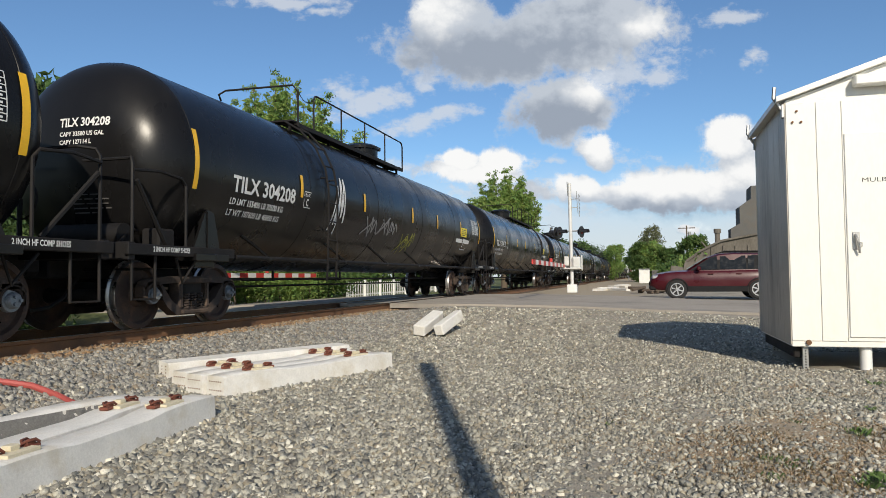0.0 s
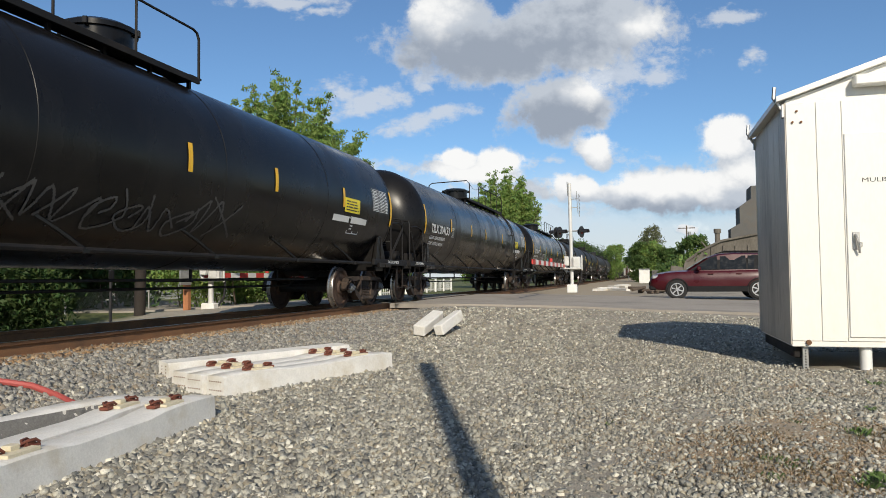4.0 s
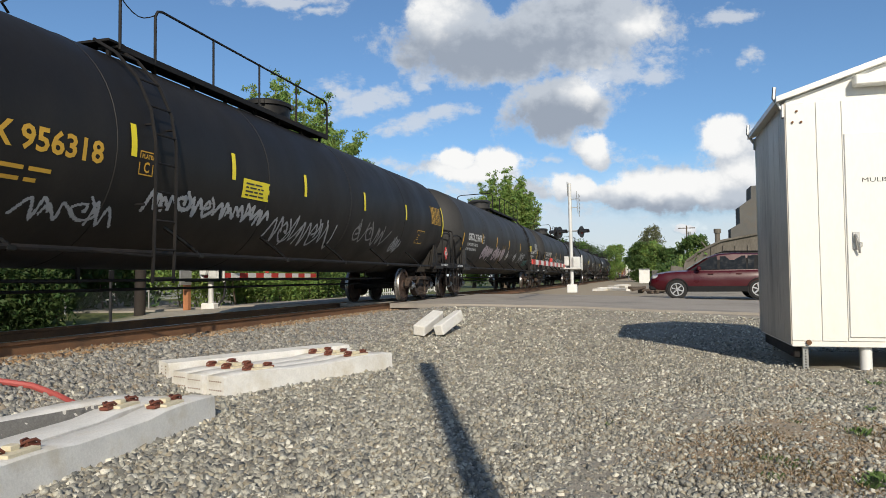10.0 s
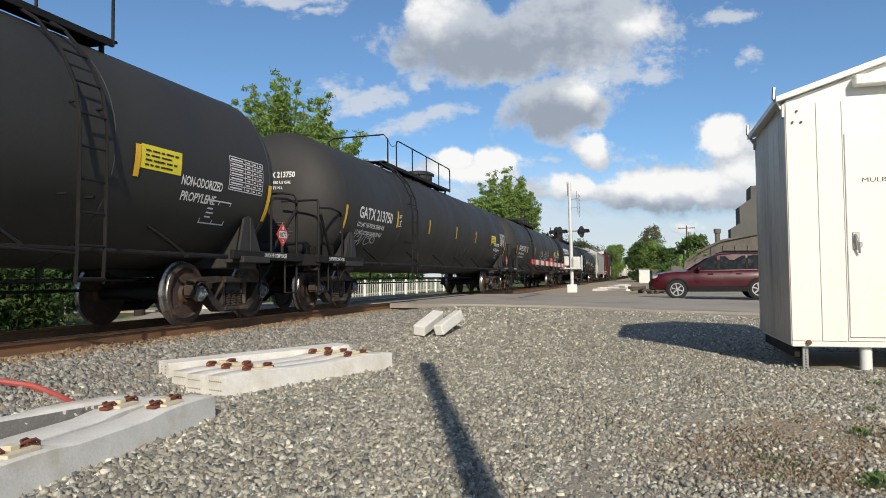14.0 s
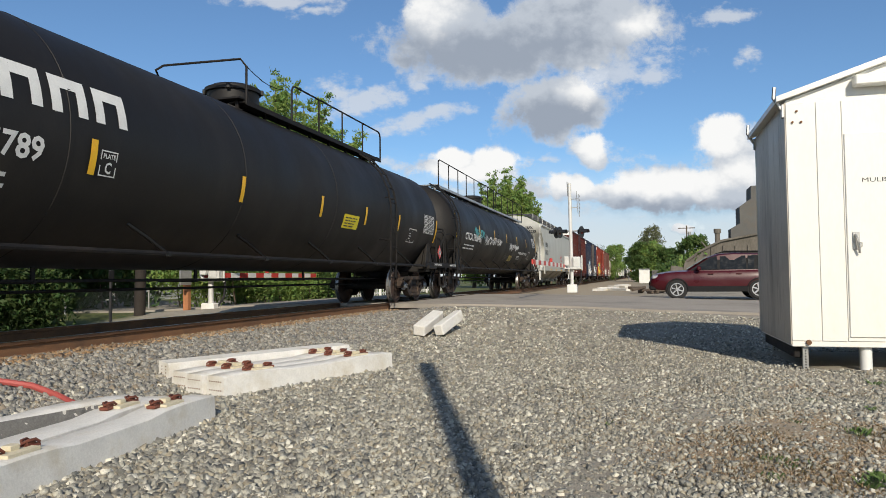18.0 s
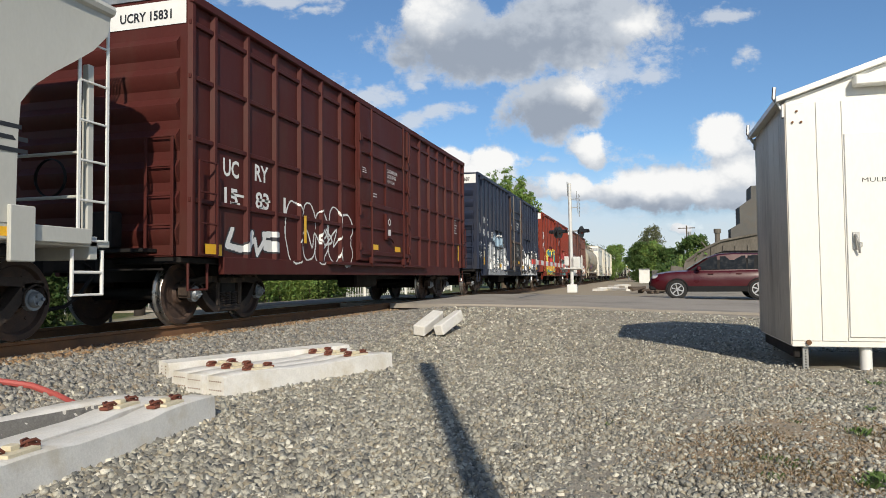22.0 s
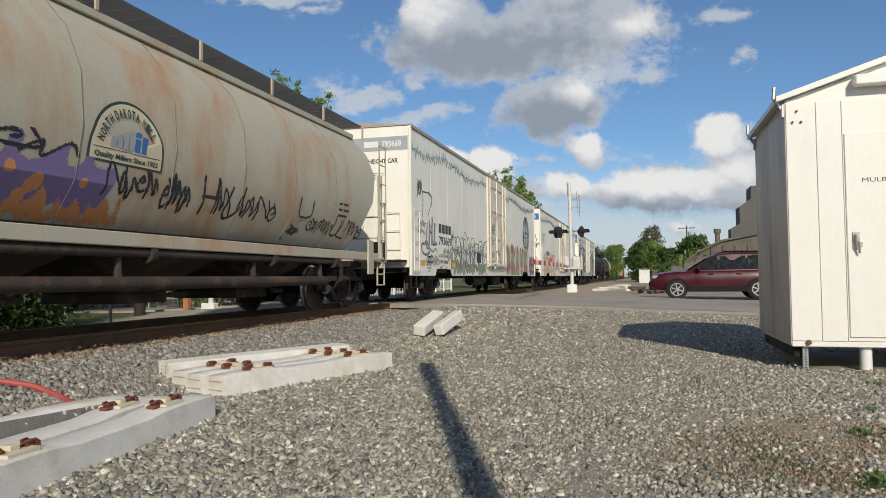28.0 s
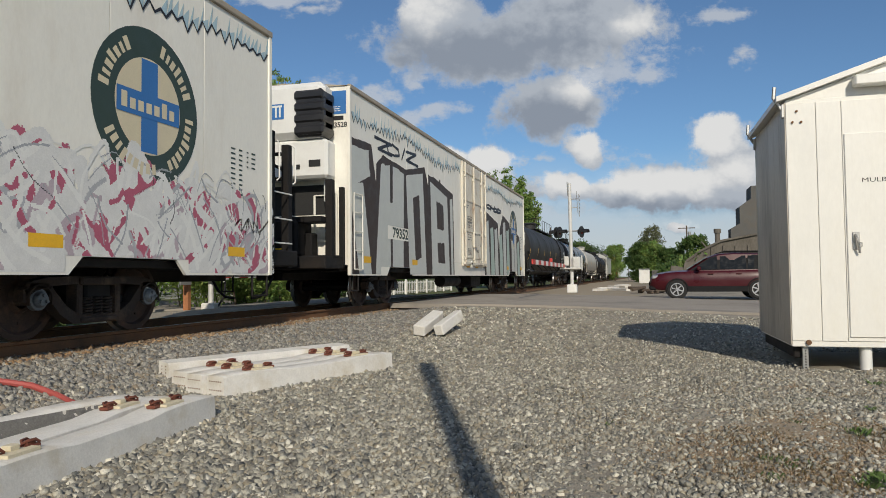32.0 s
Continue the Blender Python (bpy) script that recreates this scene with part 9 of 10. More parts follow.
def bush(x0, x1, y0, y1, h, seed, count, size, mat, label, name="bush"):
    r = np.random.RandomState(seed)
    c = [(x0 + (x1 - x0) * r.rand(), y0 + (y1 - y0) * r.rand(), ground_z(x0, y0) + h * (0.12 + 0.88 * r.rand() ** 0.7) * (0.75 + 0.25 * math.sin(i))) for i in range(90)]
    t = thing(name, None, None, label, "bush", "bushes behind the track")
    part("foliage", leaf_mesh("foliage", r, c, min(0.35, h * 0.16), count, size, LEAFMATS[mat]), None, t, smooth=False)
    st = Mesh()
    for i in range(0, 90, 6):
        e = c[i]
        st.tube([(e[0] + 0.2, e[1], ground_z(e[0], e[1]) - 0.05), ((e[0]) + 0.1, e[1] + 0.05, (ground_z(e[0], e[1]) + e[2]) / 2), e], [0.03, 0.02, 0.006], 5)
    part("stem", st, BARK, t)["kind"] = "stuff"


bush(6.5, 12.6, 12.6, 14.4, 2.6, 60, 22000, 0.065, 2, "dense dark green bush beside the railway")
bush(12.4, 13.4, 12.9, 14.0, 1.7, 61, 4600, 0.065, 2, "dense dark green bush beside the railway")
bush(19.8, 27.5, 13.6, 15.4, 2.2, 62, 24000, 0.07, 0, "clipped green hedge beyond the crossing", "hedge")
bush(27.8, 33.0, 14.4, 16.0, 2.3, 63, 14000, 0.08, 1, "clipped green hedge beyond the crossing", "hedge")
bush(15.0, 22.0, 17.2, 19.5, 3.6, 67, 12000, 0.13, 2, "dark green shrubs behind the chain-link fence")
bush(22.0, 29.0, 20.5, 23.0, 4.0, 68, 10000, 0.14, 2, "dark green shrubs behind the chain-link fence")
bush(36.0, 60.0, 19.0, 22.0, 2.6, 64, 9000, 0.18, 1, "green bushes behind the white fence")
bush(88.0, 108.0, -5.5, -2.0, 2.6, 65, 6000, 0.20, 1, "green scrub beside the yard")
bush(60.0, 66.0, -4.6, -3.0, 2.6, 66, 3500, 0.16, 0, "green vine-covered shrub beside the wall")

# ---- fences, pole, house beyond the track ----
LINK = paint("chain_link_wire", (0.22, 0.25, 0.25), 0.5, metal=0.5, var=0.2)
fence = thing("chain_link_fence", None, None, "grey chain-link fence on steel posts", "fence")
FX0, FX1, FY = 16.6, 25.5, 16.0
for i in range(6):
    x = FX0 + (FX1 - FX0) * i / 5
    part("post", Mesh().tube([(x, FY, -0.55), (x, FY, 0.40)], 0.03, 8), GALV, fence)
part("top_rail", Mesh().tube([(FX0, FY, 0.38), (FX1, FY, 0.38)], 0.022, 6), GALV, fence)
wm = Mesh()
n = 90
for i in range(n):
    x = FX0 + (FX1 - FX0) * i / n
    for s in (-1, 1):
        x2 = x + s * 0.9
        if FX0 <= x2 <= FX1:
            wm.add([(x - 0.004, FY, -0.52), (x + 0.004, FY, -0.52), (x2 + 0.004, FY, 0.36), (x2 - 0.004, FY, 0.36)], [(0, 1, 2, 3)])
part("mesh", wm, LINK, fence, "woven wire mesh", smooth=False)
wf = thing("white_fence", None, None, "white vinyl fence with upright slats", "fence")
sl = Mesh().box((0, 0, 0.02), (0.14, 0.02, 0.92), 0.006).mesh("slat", WHITE)
for i in range(60):
    part("slat", sl, None, wf).location = (37.6 + i * 0.42, 16.4 + i * 0.012, 0)
part("fence_rail", Mesh().box((50.2, 16.8, 0.35), (25.2, 0.05, 0.09), 0.006, rz=1.6).box((50.2, 16.8, -0.28), (25.2, 0.05, 0.09), 0.006, rz=1.6), WHITE, wf)
for i in range(10):
    part("post", Mesh().box((37.5 + i * 2.8, 16.34 + i * 0.08, 0.03), (0.14, 0.14, 1.12), 0.015), WHITE, wf)
# The post's shade is put into its near-black wood colour.
thing("wooden_post", Mesh().tube([(16.25, 13.2, -0.6), (16.3, 13.2, 1.2), (16.3, 13.2, 2.6)], [0.15, 0.14, 0.135], 14), paint("shade_dark_wood", (0.028, 0.022, 0.018), 0.85, var=0.3, scale=5, bump=0.4), "weathered wooden post beside the railway, darkened for shade", "post")
thing("marker_post", Mesh().tube([(13.1, 11.4, -0.5), (13.1, 11.4, 0.9)], 0.035, 8).box((13.1, 11.38, 0.78), (0.16, 0.02, 0.22), 0.004), BLACK, "thin black trackside marker post", "post")
SIDING = paint("pale_siding", (0.55, 0.55, 0.52), 0.6, var=0.08, scale=1.0)


def house(x0, x1, y0, y1, z1, label, wall, wins):
    h = thing("house", None, None, label, "house")
    part("wall", Mesh().box(((x0 + x1) / 2, (y0 + y1) / 2, (z1 - 0.6) / 2), (x1 - x0, y1 - y0, z1 + 0.6)), wall, h)
    bm_ = Mesh()
    z = -0.5
    while z < z1 - 0.1:
        bm_.box(((x0 + x1) / 2, y0 - 0.015, z), (x1 - x0, 0.03, 0.02)).box((x0 - 0.015, (y0 + y1) / 2, z), (0.03, y1 - y0, 0.02))
        z += 0.2
    part("clapboard", bm_, wall, h)
    part("roof", Mesh().prism([(y0 - 0.4, z1 - 0.05), (y1 + 0.4, z1 - 0.05), ((y0 + y1) / 2, z1 + 1.8)], "x", x0 - 0.4, x1 + 0.4), paint("shingle_roof", (0.09, 0.085, 0.08), 0.9, var=0.3, scale=8), h)
    for (a, z, w, hh) in wins:
        wn_ = part("window", Mesh().box((a, y0 - 0.03, z), (w, 0.04, hh), 0.005), paint("window_glass", (0.03, 0.035, 0.04), 0.1), h, "dark window pane")
        part("window_frame", Mesh().box((a, y0 - 0.03, z + hh / 2), (w + 0.2, 0.08, 0.1), 0.01).box((a, y0 - 0.03, z - hh / 2), (w + 0.2, 0.08, 0.1), 0.01).box((a - w / 2, y0 - 0.03, z), (0.1, 0.08, hh), 0.01).box((a + w / 2, y0 - 0.03, z), (0.1, 0.08, hh), 0.01), WHITE, wn_)
    for x in (x0, x1):
        part("corner_board", Mesh().box((x, y0 - 0.02, z1 / 2), (0.22, 0.1, z1 + 0.8), 0.01), WHITE, h)


house(36.5, 46.0, 29.0, 37.0, 5.0, "pale grey clapboard house with white trim", SIDING, ((38.5, 1.0, 0.9, 1.3), (41.0, 1.0, 0.9, 1.3), (44.0, 1.0, 0.9, 1.3)))
house(56.0, 66.0, 24.5, 31.0, 3.4, "white clapboard house behind the fence", WHITE, ((58.0, 1.1, 0.9, 1.2), (61.0, 1.1, 0.9, 1.2), (64.0, 1.1, 0.9, 1.2)))


# ---- crossing signals ----
PALEMETAL = paint("pale_grey_enamel", (0.60, 0.60, 0.57), 0.5, var=0.14, scale=6, stain=(0.30, 0.27, 0.22), amount=0.5, stain_scale=4)


def stripes(m_red, m_white, x0, x1, y, z, h, n):
    for i in range(n):
        a, b = x0 + (x1 - x0) * i / n, x0 + (x1 - x0) * (i + 1) / n
        (m_red if i % 2 == 0 else m_white).prism([(a, z - h / 2), (b, z - h / 2), (b, z + h / 2), (a, z + h / 2)], "y", y - 0.02, y + 0.02)


def lamp_head(parent, px_, py_, pz_, turn):
    """A flashing light: round backboard, hood and dark lens, turned by so many degrees from +x."""
    x = y = z = 0.0
    aim = 1
    m = Mesh().lathe([(0.0, 0.0), (0.0, 0.24), (0.03, 0.25), (0.03, 0.0)], (x, y, z), "x", 24)
    bd = part("backboard", m, BLACK, parent, "round black backboard")
    bd.matrix_basis = pose(px_, py_, pz_, 0, 0, turn)
    v = Mesh()
    for r0 in (0.115,):
        pts = []
        v.lathe([(aim * 0.03, r0), (aim * 0.34, r0 * 0.98)], (x, y, z), "x", 16, math.pi * 1.2, -math.pi * 0.1)
        v.lathe([(aim * 0.34, r0 * 0.90), (aim * 0.03, r0 * 0.92)], (x, y, z), "x", 16, math.pi * 1.2, -math.pi * 0.1)
    v.lathe([(-aim * 0.02, 0.0), (-aim * 0.14, 0.08), (-aim * 0.12, 0.12), (0, 0.13)], (x, y, z), "x", 14)
    part("hood", v, BLACK, bd, "black sun hood")
    part("lens", Mesh().lathe([(aim * 0.035, 0.10), (aim * 0.05, 0.06), (aim * 0.052, 0.0)], (x, y, z), "x", 16), paint("red_lens", (0.18, 0.01, 0.01), 0.15), bd, "dark red lens")


def signal(x, y, z, top, arm_dir, arm_len, label):
    s = thing("crossing_signal", None, None, label, "crossing signal", "crossing signals")
    part("mast", Mesh().tube([(x, y, z), (x, y + 0.05, top)], 0.075, 12), paint("silver_paint", (0.62, 0.62, 0.60), 0.5, metal=0.1, var=0.1), s, "silver painted mast")
    part("base", Mesh().box((x, y, z + 0.14), (0.42, 0.42, 0.36), 0.03), WHITE, s, "white concrete base")
    part("crossarm", Mesh().tube([(x, y - 0.48, z + 2.6), (x, y + 0.55, z + 2.6)], 0.03, 8), GALV, s)
    lamp_head(s, x - 0.05, y - 0.42, z + 2.55, -112)
    lamp_head(s, x - 0.05, y + 0.50, z + 2.55, -112)
    lamp_head(s, x + 0.05, y + 0.62, z + 2.55, 68)
    mech = part("gate_mechanism", Mesh().box((x - 0.02, y - 0.20, z + 1.22), (0.40, 0.34, 0.56), 0.05).box((x, y + 0.02, z + 1.0), (0.5, 0.9, 0.06), 0.02), PALEMETAL, s, "pale grey gate mechanism box")
    part("mechanism_cover", Mesh().box((x - 0.22, y - 0.20, z + 1.24), (0.05, 0.24, 0.36), 0.02), PALEMETAL, mech)
    part("bracket", Mesh().tube([(x, y + 0.22, z + 1.35), (x, y + 0.34, z + 1.12), (x, y + 0.22, z + 0.95)], 0.05, 8), GALV, mech)
    part("junction_box", Mesh().box((x - 0.02, y + 0.22, z + 1.32), (0.22, 0.20, 0.40), 0.03), PALEMETAL, s, "pale grey junction box")
    part("support_arm", Mesh().tube([(x, y - 0.42, z + 1.55), (x, y - 0.42, z + 0.92)], 0.03, 8), PALEMETAL, mech)
    part("counterweight", Mesh().box((x - arm_dir * 0.75, y + 0.32, z + 1.05), (0.5, 0.06, 0.4), 0.02), GALV, s)
    part("cable", Mesh().tube([(x + 0.1, y - 0.40, z + 0.95), (x + 0.1, y - 0.36, z + 0.5), (x + 0.05, y - 0.14, z + 0.15)], 0.03, 6), BLACK, s)
    a, b = Mesh(), Mesh()
    stripes(a, b, x, x + arm_dir * arm_len, y + 0.32, z + 1.12, 0.15, 15)
    arm = part("gate_arm", a, RED, s, "lowered gate arm with red and white stripes")
    part("white_stripes", b, WHITE, arm)
    part("arm_lamp", Mesh().lathe([(0, 0.06), (0.12, 0.06), (0.14, 0.0)], (x + arm_dir * arm_len * 0.5, y + 0.32, z + 1.2), "z", 10), RED, arm)
    return s


sg1 = signal(30.5, 2.96, 0.0, 4.65, -1, 9.0, "silver crossing signal mast with black lights and lowered striped gate")
an = Mesh().tube([(30.5, 2.99, 3.95), (30.5, 2.66, 3.98)], 0.018, 6).tube([(30.5, 2.99, 3.6), (30.5, 2.70, 3.6)], 0.018, 6).tube([(30.5, 2.66, 3.3), (30.5, 2.72, 4.3)], 0.015, 6)
for i in range(5):
    an.tube([(30.2, 2.60 + i * 0.0, 3.45 + i * 0.17), (30.8, 2.60, 3.4 + i * 0.17)], 0.01, 5)
an.tube([(30.5, 2.60, 3.2), (30.5, 2.62, 4.15)], 0.012, 6).tube([(30.5, 3.08, 4.1), (30.5, 3.10, 4.72)], 0.025, 6)
part("antenna", an, GALV, sg1, "small grey yagi antenna")
signal(17.78, 12.0, -0.32, 3.9, 1, 7.4, "crossing signal mast beyond the track with lowered striped gate")
thing("relay_box", Mesh().box((17.35, 12.5, 0.1), (0.16, 0.16, 0.9), 0.015).box((17.35, 12.5, -0.4), (0.22, 0.22, 0.2), 0.02), paint("orange_brown_box", (0.40, 0.17, 0.075), 0.7, var=0.3, scale=6), "narrow orange-brown upright box beside the far signal", "equipment box")

# ---- pole behind the camera, seen by its shadow ----
pl = thing("signal_pole", None, None, "tall steel pole behind the camera that shades the gravel", "pole")
FOOT, TOP = Vector((-3.0, -1.53, -0.5)), Vector((-2.86, -1.86, 6.86))
part("mast", Mesh().tube([FOOT, TOP], [0.10, 0.09], 12), GALV, pl)
part("pole_top", Mesh().tube([FOOT.lerp(TOP, 0.9), TOP], 0.115, 12), GALV, pl)

# ---- red station wagon beside the road ----
CARRED = paint("dark_red_car_paint", (0.055, 0.0035, 0.0075), 0.34, var=0.08, scale=2, bump=0.0, coat=0.12, spec=0.35)
GLASS = paint("tinted_glass", (0.012, 0.014, 0.016), 0.12, var=0.05, bump=0.0, spec=0.25)
TYRE = paint("tyre_rubber", (0.018, 0.018, 0.018), 0.85, var=0.2, scale=9)
RIM = paint("alloy_rim", (0.55, 0.55, 0.56), 0.3, metal=0.8, var=0.06)
PLASTIC = paint("black_plastic", (0.012, 0.012, 0.013), 0.7, var=0.15, spec=0.2)


def wagon(m):
    c = thing("station_wagon", None, None, "dark red station wagon with alloy wheels beside the road", "car", m=m)
    st = [(-2.38, 0.78, 0.42, 0.90), (-2.28, 0.86, 0.34, 1.02), (-1.9, 0.90, 0.30, 1.05), (-1.0, 0.91, 0.27, 1.03), (0.2, 0.91, 0.27, 1.01), (0.7, 0.91, 0.27, 1.01), (1.0, 0.90, 0.28, 1.00), (1.6, 0.89, 0.30, 0.97), (2.0, 0.86, 0.33, 0.91), (2.2, 0.78, 0.36, 0.82), (2.30, 0.66, 0.42, 0.70)]
    v, f = [], []
    for x, w, zb, zt in st:
        zm = (zb + zt) / 2
        half = [(w * 0.86, zb), (w * 0.97, zb + 0.10), (w, zm), (w * 0.975, zt - 0.09), (w * 0.90, zt - 0.01), (w * 0.45, zt + 0.035), (0, zt + 0.045)]
        ring = half + [(-y, z) for y, z in half[-2::-1]]
        v += [(x, y, z) for y, z in ring]
    n = 13
    for i in range(len(st) - 1):
        for k in range(n - 1):
            f.append((i * n + k, (i + 1) * n + k, (i + 1) * n + k + 1, i * n + k + 1))
        f.append((i * n + n - 1, (i + 1) * n + n - 1, (i + 1) * n, i * n))
    f += [tuple(range(n)), tuple((len(st) - 1) * n + k for k in range(n))[::-1]]
    part("body", Mesh().add(v, [q[::-1] for q in f]), CARRED, c)
    gs = [(-2.22, 1.03, 0.80, 0.78), (-2.02, 1.50, 0.82, 0.62), (-1.5, 1.62, 0.83, 0.61), (-0.6, 1.655, 0.84, 0.62), (-0.1, 1.62, 0.84, 0.62), (0.22, 1.52, 0.84, 0.64), (1.02, 1.02, 0.82, 0.78)]
    v, f = [], []
    for x, zt, wb, wt in gs:
        half = [(wb, 0.95), (wt + 0.03, max(0.96, zt - 0.06)), (wt * 0.9, zt - 0.01), (0, zt + 0.015)]
        ring = half + [(-y, z) for y, z in half[-2::-1]]
        v += [(x, y, z) for y, z in ring]
    n = 7
    for i in range(len(gs) - 1):
        for k in range(n - 1):
            f.append((i * n + k, (i + 1) * n + k, (i + 1) * n + k + 1, i * n + k + 1))
    f += [tuple(range(n)), tuple((len(gs) - 1) * n + k for k in range(n))[::-1]]
    part("cabin", Mesh().add(v, [q[::-1] for q in f]), CARRED, c)

    def pane(poly, s):
        out = []
        for x, z in poly:
            t = (z - 0.95) / (1.55 - 0.95)
            out.append((x, s * (0.845 - 0.20 * t + 0.012), z))
        return Mesh().add(out, [tuple(range(len(out)))[::s]])
    for s in (-1, 1):
        for poly in ([(0.82, 1.06), (-0.02, 1.06), (-0.02, 1.51), (0.20, 1.45)], [(-0.12, 1.06), (-0.98, 1.06), (-0.98, 1.54), (-0.12, 1.52)], [(-1.05, 1.06), (-1.22, 1.08), (-1.30, 1.53), (-1.05, 1.54)], [(-1.36, 1.10), (-1.85, 1.16), (-1.90, 1.44), (-1.39, 1.52)]):
            part("window", pane(poly, s), GLASS, c, "tinted side window")
        surround = [(0.90, 1.035), (-1.90, 1.06), (-1.95, 1.47), (-1.3, 1.56), (-0.05, 1.55), (0.24, 1.48)]
        part("window_surround", Mesh().add([(x, s * (0.850 - 0.20 * (z - 0.95) / 0.6), z) for x, z in surround], [tuple(range(6))[::s]]), PLASTIC, c, "black window surround")
        m2 = Mesh().box((0, s * 0.893, 0.36), (2.0, 0.05, 0.20), 0.02)
        part("side_cladding", m2, PLASTIC, c, "grey plastic lower trim")
        part("mirror", Mesh().box((0.62, s * 1.0, 1.10), (0.14, 0.22, 0.15), 0.04), CARRED, c)
        part("headlight", Mesh().box((2.06, s * 0.70, 0.80), (0.34, 0.22, 0.13), 0.05), RIM, c, "clear headlight")
        for x in (-0.62, 0.32):
            part("door_handle", Mesh().box((x - 0.1, s * 0.915, 0.90), (0.18, 0.03, 0.035), 0.01), CARRED, c)
        part("roof_rail", Mesh().tube([(-1.9, s * 0.58, 1.56), (-1.7, s * 0.58, 1.685), (-0.3, s * 0.58, 1.71), (-0.05, s * 0.58, 1.63)], 0.02, 6), PLASTIC, c)
        for x in (-1.37, 1.37):
            m2 = Mesh().lathe([(-0.04, 0.40), (-0.04, 0.36), (0.04, 0.36), (0.04, 0.40)], (x, s * 0.89, 0.345), "y", 20, math.pi * 1.1, -math.pi * 0.55)
            part("wheel_arch", m2, PLASTIC, c)
            part("arch_well", Mesh().lathe([(-0.03, 0.0), (-0.03, 0.37), (0.03, 0.37), (0.03, 0.0)], (x, s * 0.86, 0.345), "y", 24), DARKGAP, c)
            w = part("wheel", Mesh().lathe([(-0.10, 0.22), (-0.11, 0.31), (-0.08, 0.34), (0.08, 0.34), (0.11, 0.31), (0.10, 0.22)], (x, s * 0.82, 0.345), "y", 28), TYRE, c)
            rm2 = Mesh().lathe([(s * 0.09, 0.225), (s * 0.105, 0.235), (s * 0.105, 0.205), (s * 0.04, 0.20)], (x, s * 0.82, 0.345), "y", 24)
            rm2.lathe([(s * 0.11, 0.0), (s * 0.11, 0.045), (s * 0.07, 0.06)], (x, s * 0.82, 0.345), "y", 12)
            for k in range(6):
                a = k * math.tau / 6 + 0.3
                rm2.box((x + 0.125 * math.cos(a), s * 0.91, 0.345 + 0.125 * math.sin(a)), (0.19, 0.03, 0.05), 0.008, ry=-math.degrees(a))
            part("rim", rm2, RIM, w, "six-spoke alloy rim")
            part("hub_shadow", Mesh().lathe([(s * 0.03, 0.0), (s * 0.03, 0.21)], (x, s * 0.82, 0.345), "y", 16), DARKGAP, w)
    part("windscreen", Mesh().add([(0.96, -0.70, 1.07), (0.96, 0.70, 1.07), (0.27, 0.58, 1.50), (0.27, -0.58, 1.50)], [(0, 1, 2, 3)]), GLASS, c, "windscreen").location = (0.02, 0, 0.012)
    part("grille", Mesh().box((2.24, 0, 0.55), (0.2, 0.9, 0.2), 0.04), PLASTIC, c)
    part("front_bumper", Mesh().box((2.2, 0, 0.40), (0.26, 1.5, 0.16), 0.05), PLASTIC, c)
    return c


wagon(pose(27.85, -2.5, -0.195, 0, 0, 90))

# ---- industrial building and things beyond the road ----
OLDCONC = paint("weathered_concrete_wall", (0.15, 0.135, 0.115), 0.95, spec=0.15, var=0.3, scale=0.5, grain=8, bump=0.2, stain=(0.07, 0.06, 0.05), amount=0.7, stain_scale=0.6, stretch=(1, 1, 0.4))
CORR = paint("grey_corrugated_sheet", (0.12, 0.118, 0.112), 0.8, metal=0.0, spec=0.2, var=0.25, scale=0.6, stain=(0.15, 0.12, 0.09), amount=0.5)
fac = thing("industrial_building", None, None, "grey industrial building with stepped roofline and corrugated walls", "industrial building")
part("low_hall", Mesh().prism([(-3.2, -0.3), (-3.3, 1.75), (-4.4, 2.55), (-5.9, 3.3), (-8.6, 3.8), (-22, 4.0), (-22, -0.3)], "x", 60, 80), OLDCONC, fac)
part("tall_block", Mesh().prism([(-7.4, 3.2), (-7.4, 6.1), (-8.25, 6.7), (-8.27, 7.7), (-22, 8.6), (-22, 3.2)], "x", 60.4, 63), CORR, fac)
part("step_block", Mesh().prism([(-6.68, 3.0), (-6.68, 4.33), (-7.4, 4.75), (-7.4, 3.0)], "x", 60.2, 62), CORR, fac)
part("roof_edge", Mesh().prism([(-3.3, 1.75), (-3.2, 1.88), (-4.35, 2.70), (-5.85, 3.45), (-8.6, 3.95), (-22, 4.15), (-22, 4.0), (-8.6, 3.8), (-5.9, 3.3), (-4.4, 2.55)], "x", 59.8, 60.05), OLDCONC, fac)
for i in range(12):
    part("wall_rib", Mesh().box((59.95, -5.2 - i * 0.9, 1.35), (0.12, 0.14, 3.3 if i else 3.0), 0.02), OLDCONC, fac)
part("chimney", Mesh().tube([(61, -5.75, 3.1), (61, -5.75, 4.1)], 0.2, 12).tube([(61, -5.75, 4.05), (61, -5.75, 4.4)], 0.28, 12), OLDCONC, fac, "short round roof vent")
part("vent_pipe", Mesh().tube([(61, -6.9, 3.4), (61, -7.4, 4.0)], 0.06, 6).tube([(61, -4.9, 2.9), (61, -4.5, 3.4)], 0.06, 6), OLDCONC, fac)
for i in range(3):
    part("window", Mesh().box((60.9, -9.4 - i * 1.8, 5.6), (0.1, 1.0, 1.1), 0.01), GLASS, fac, "dark industrial window")
for i, (y, w, lean, h) in enumerate(((-2.2, 0.9, 10, 1.7), (-3.1, 1.0, 14, 2.0), (-4.0, 1.1, 12, 2.2), (-5.0, 1.2, 8, 1.9))):
    thing("leaning_sheet", Mesh().box((0, 0, h / 2), (0.12, w, h), 0.02), OLDCONC, "pale weathered panel leaning by the wall", "metal sheet", "leaning sheets", m=pose(57.6, y, ground_z(57, y) - 0.05, lean * 0.9, 12, 0))
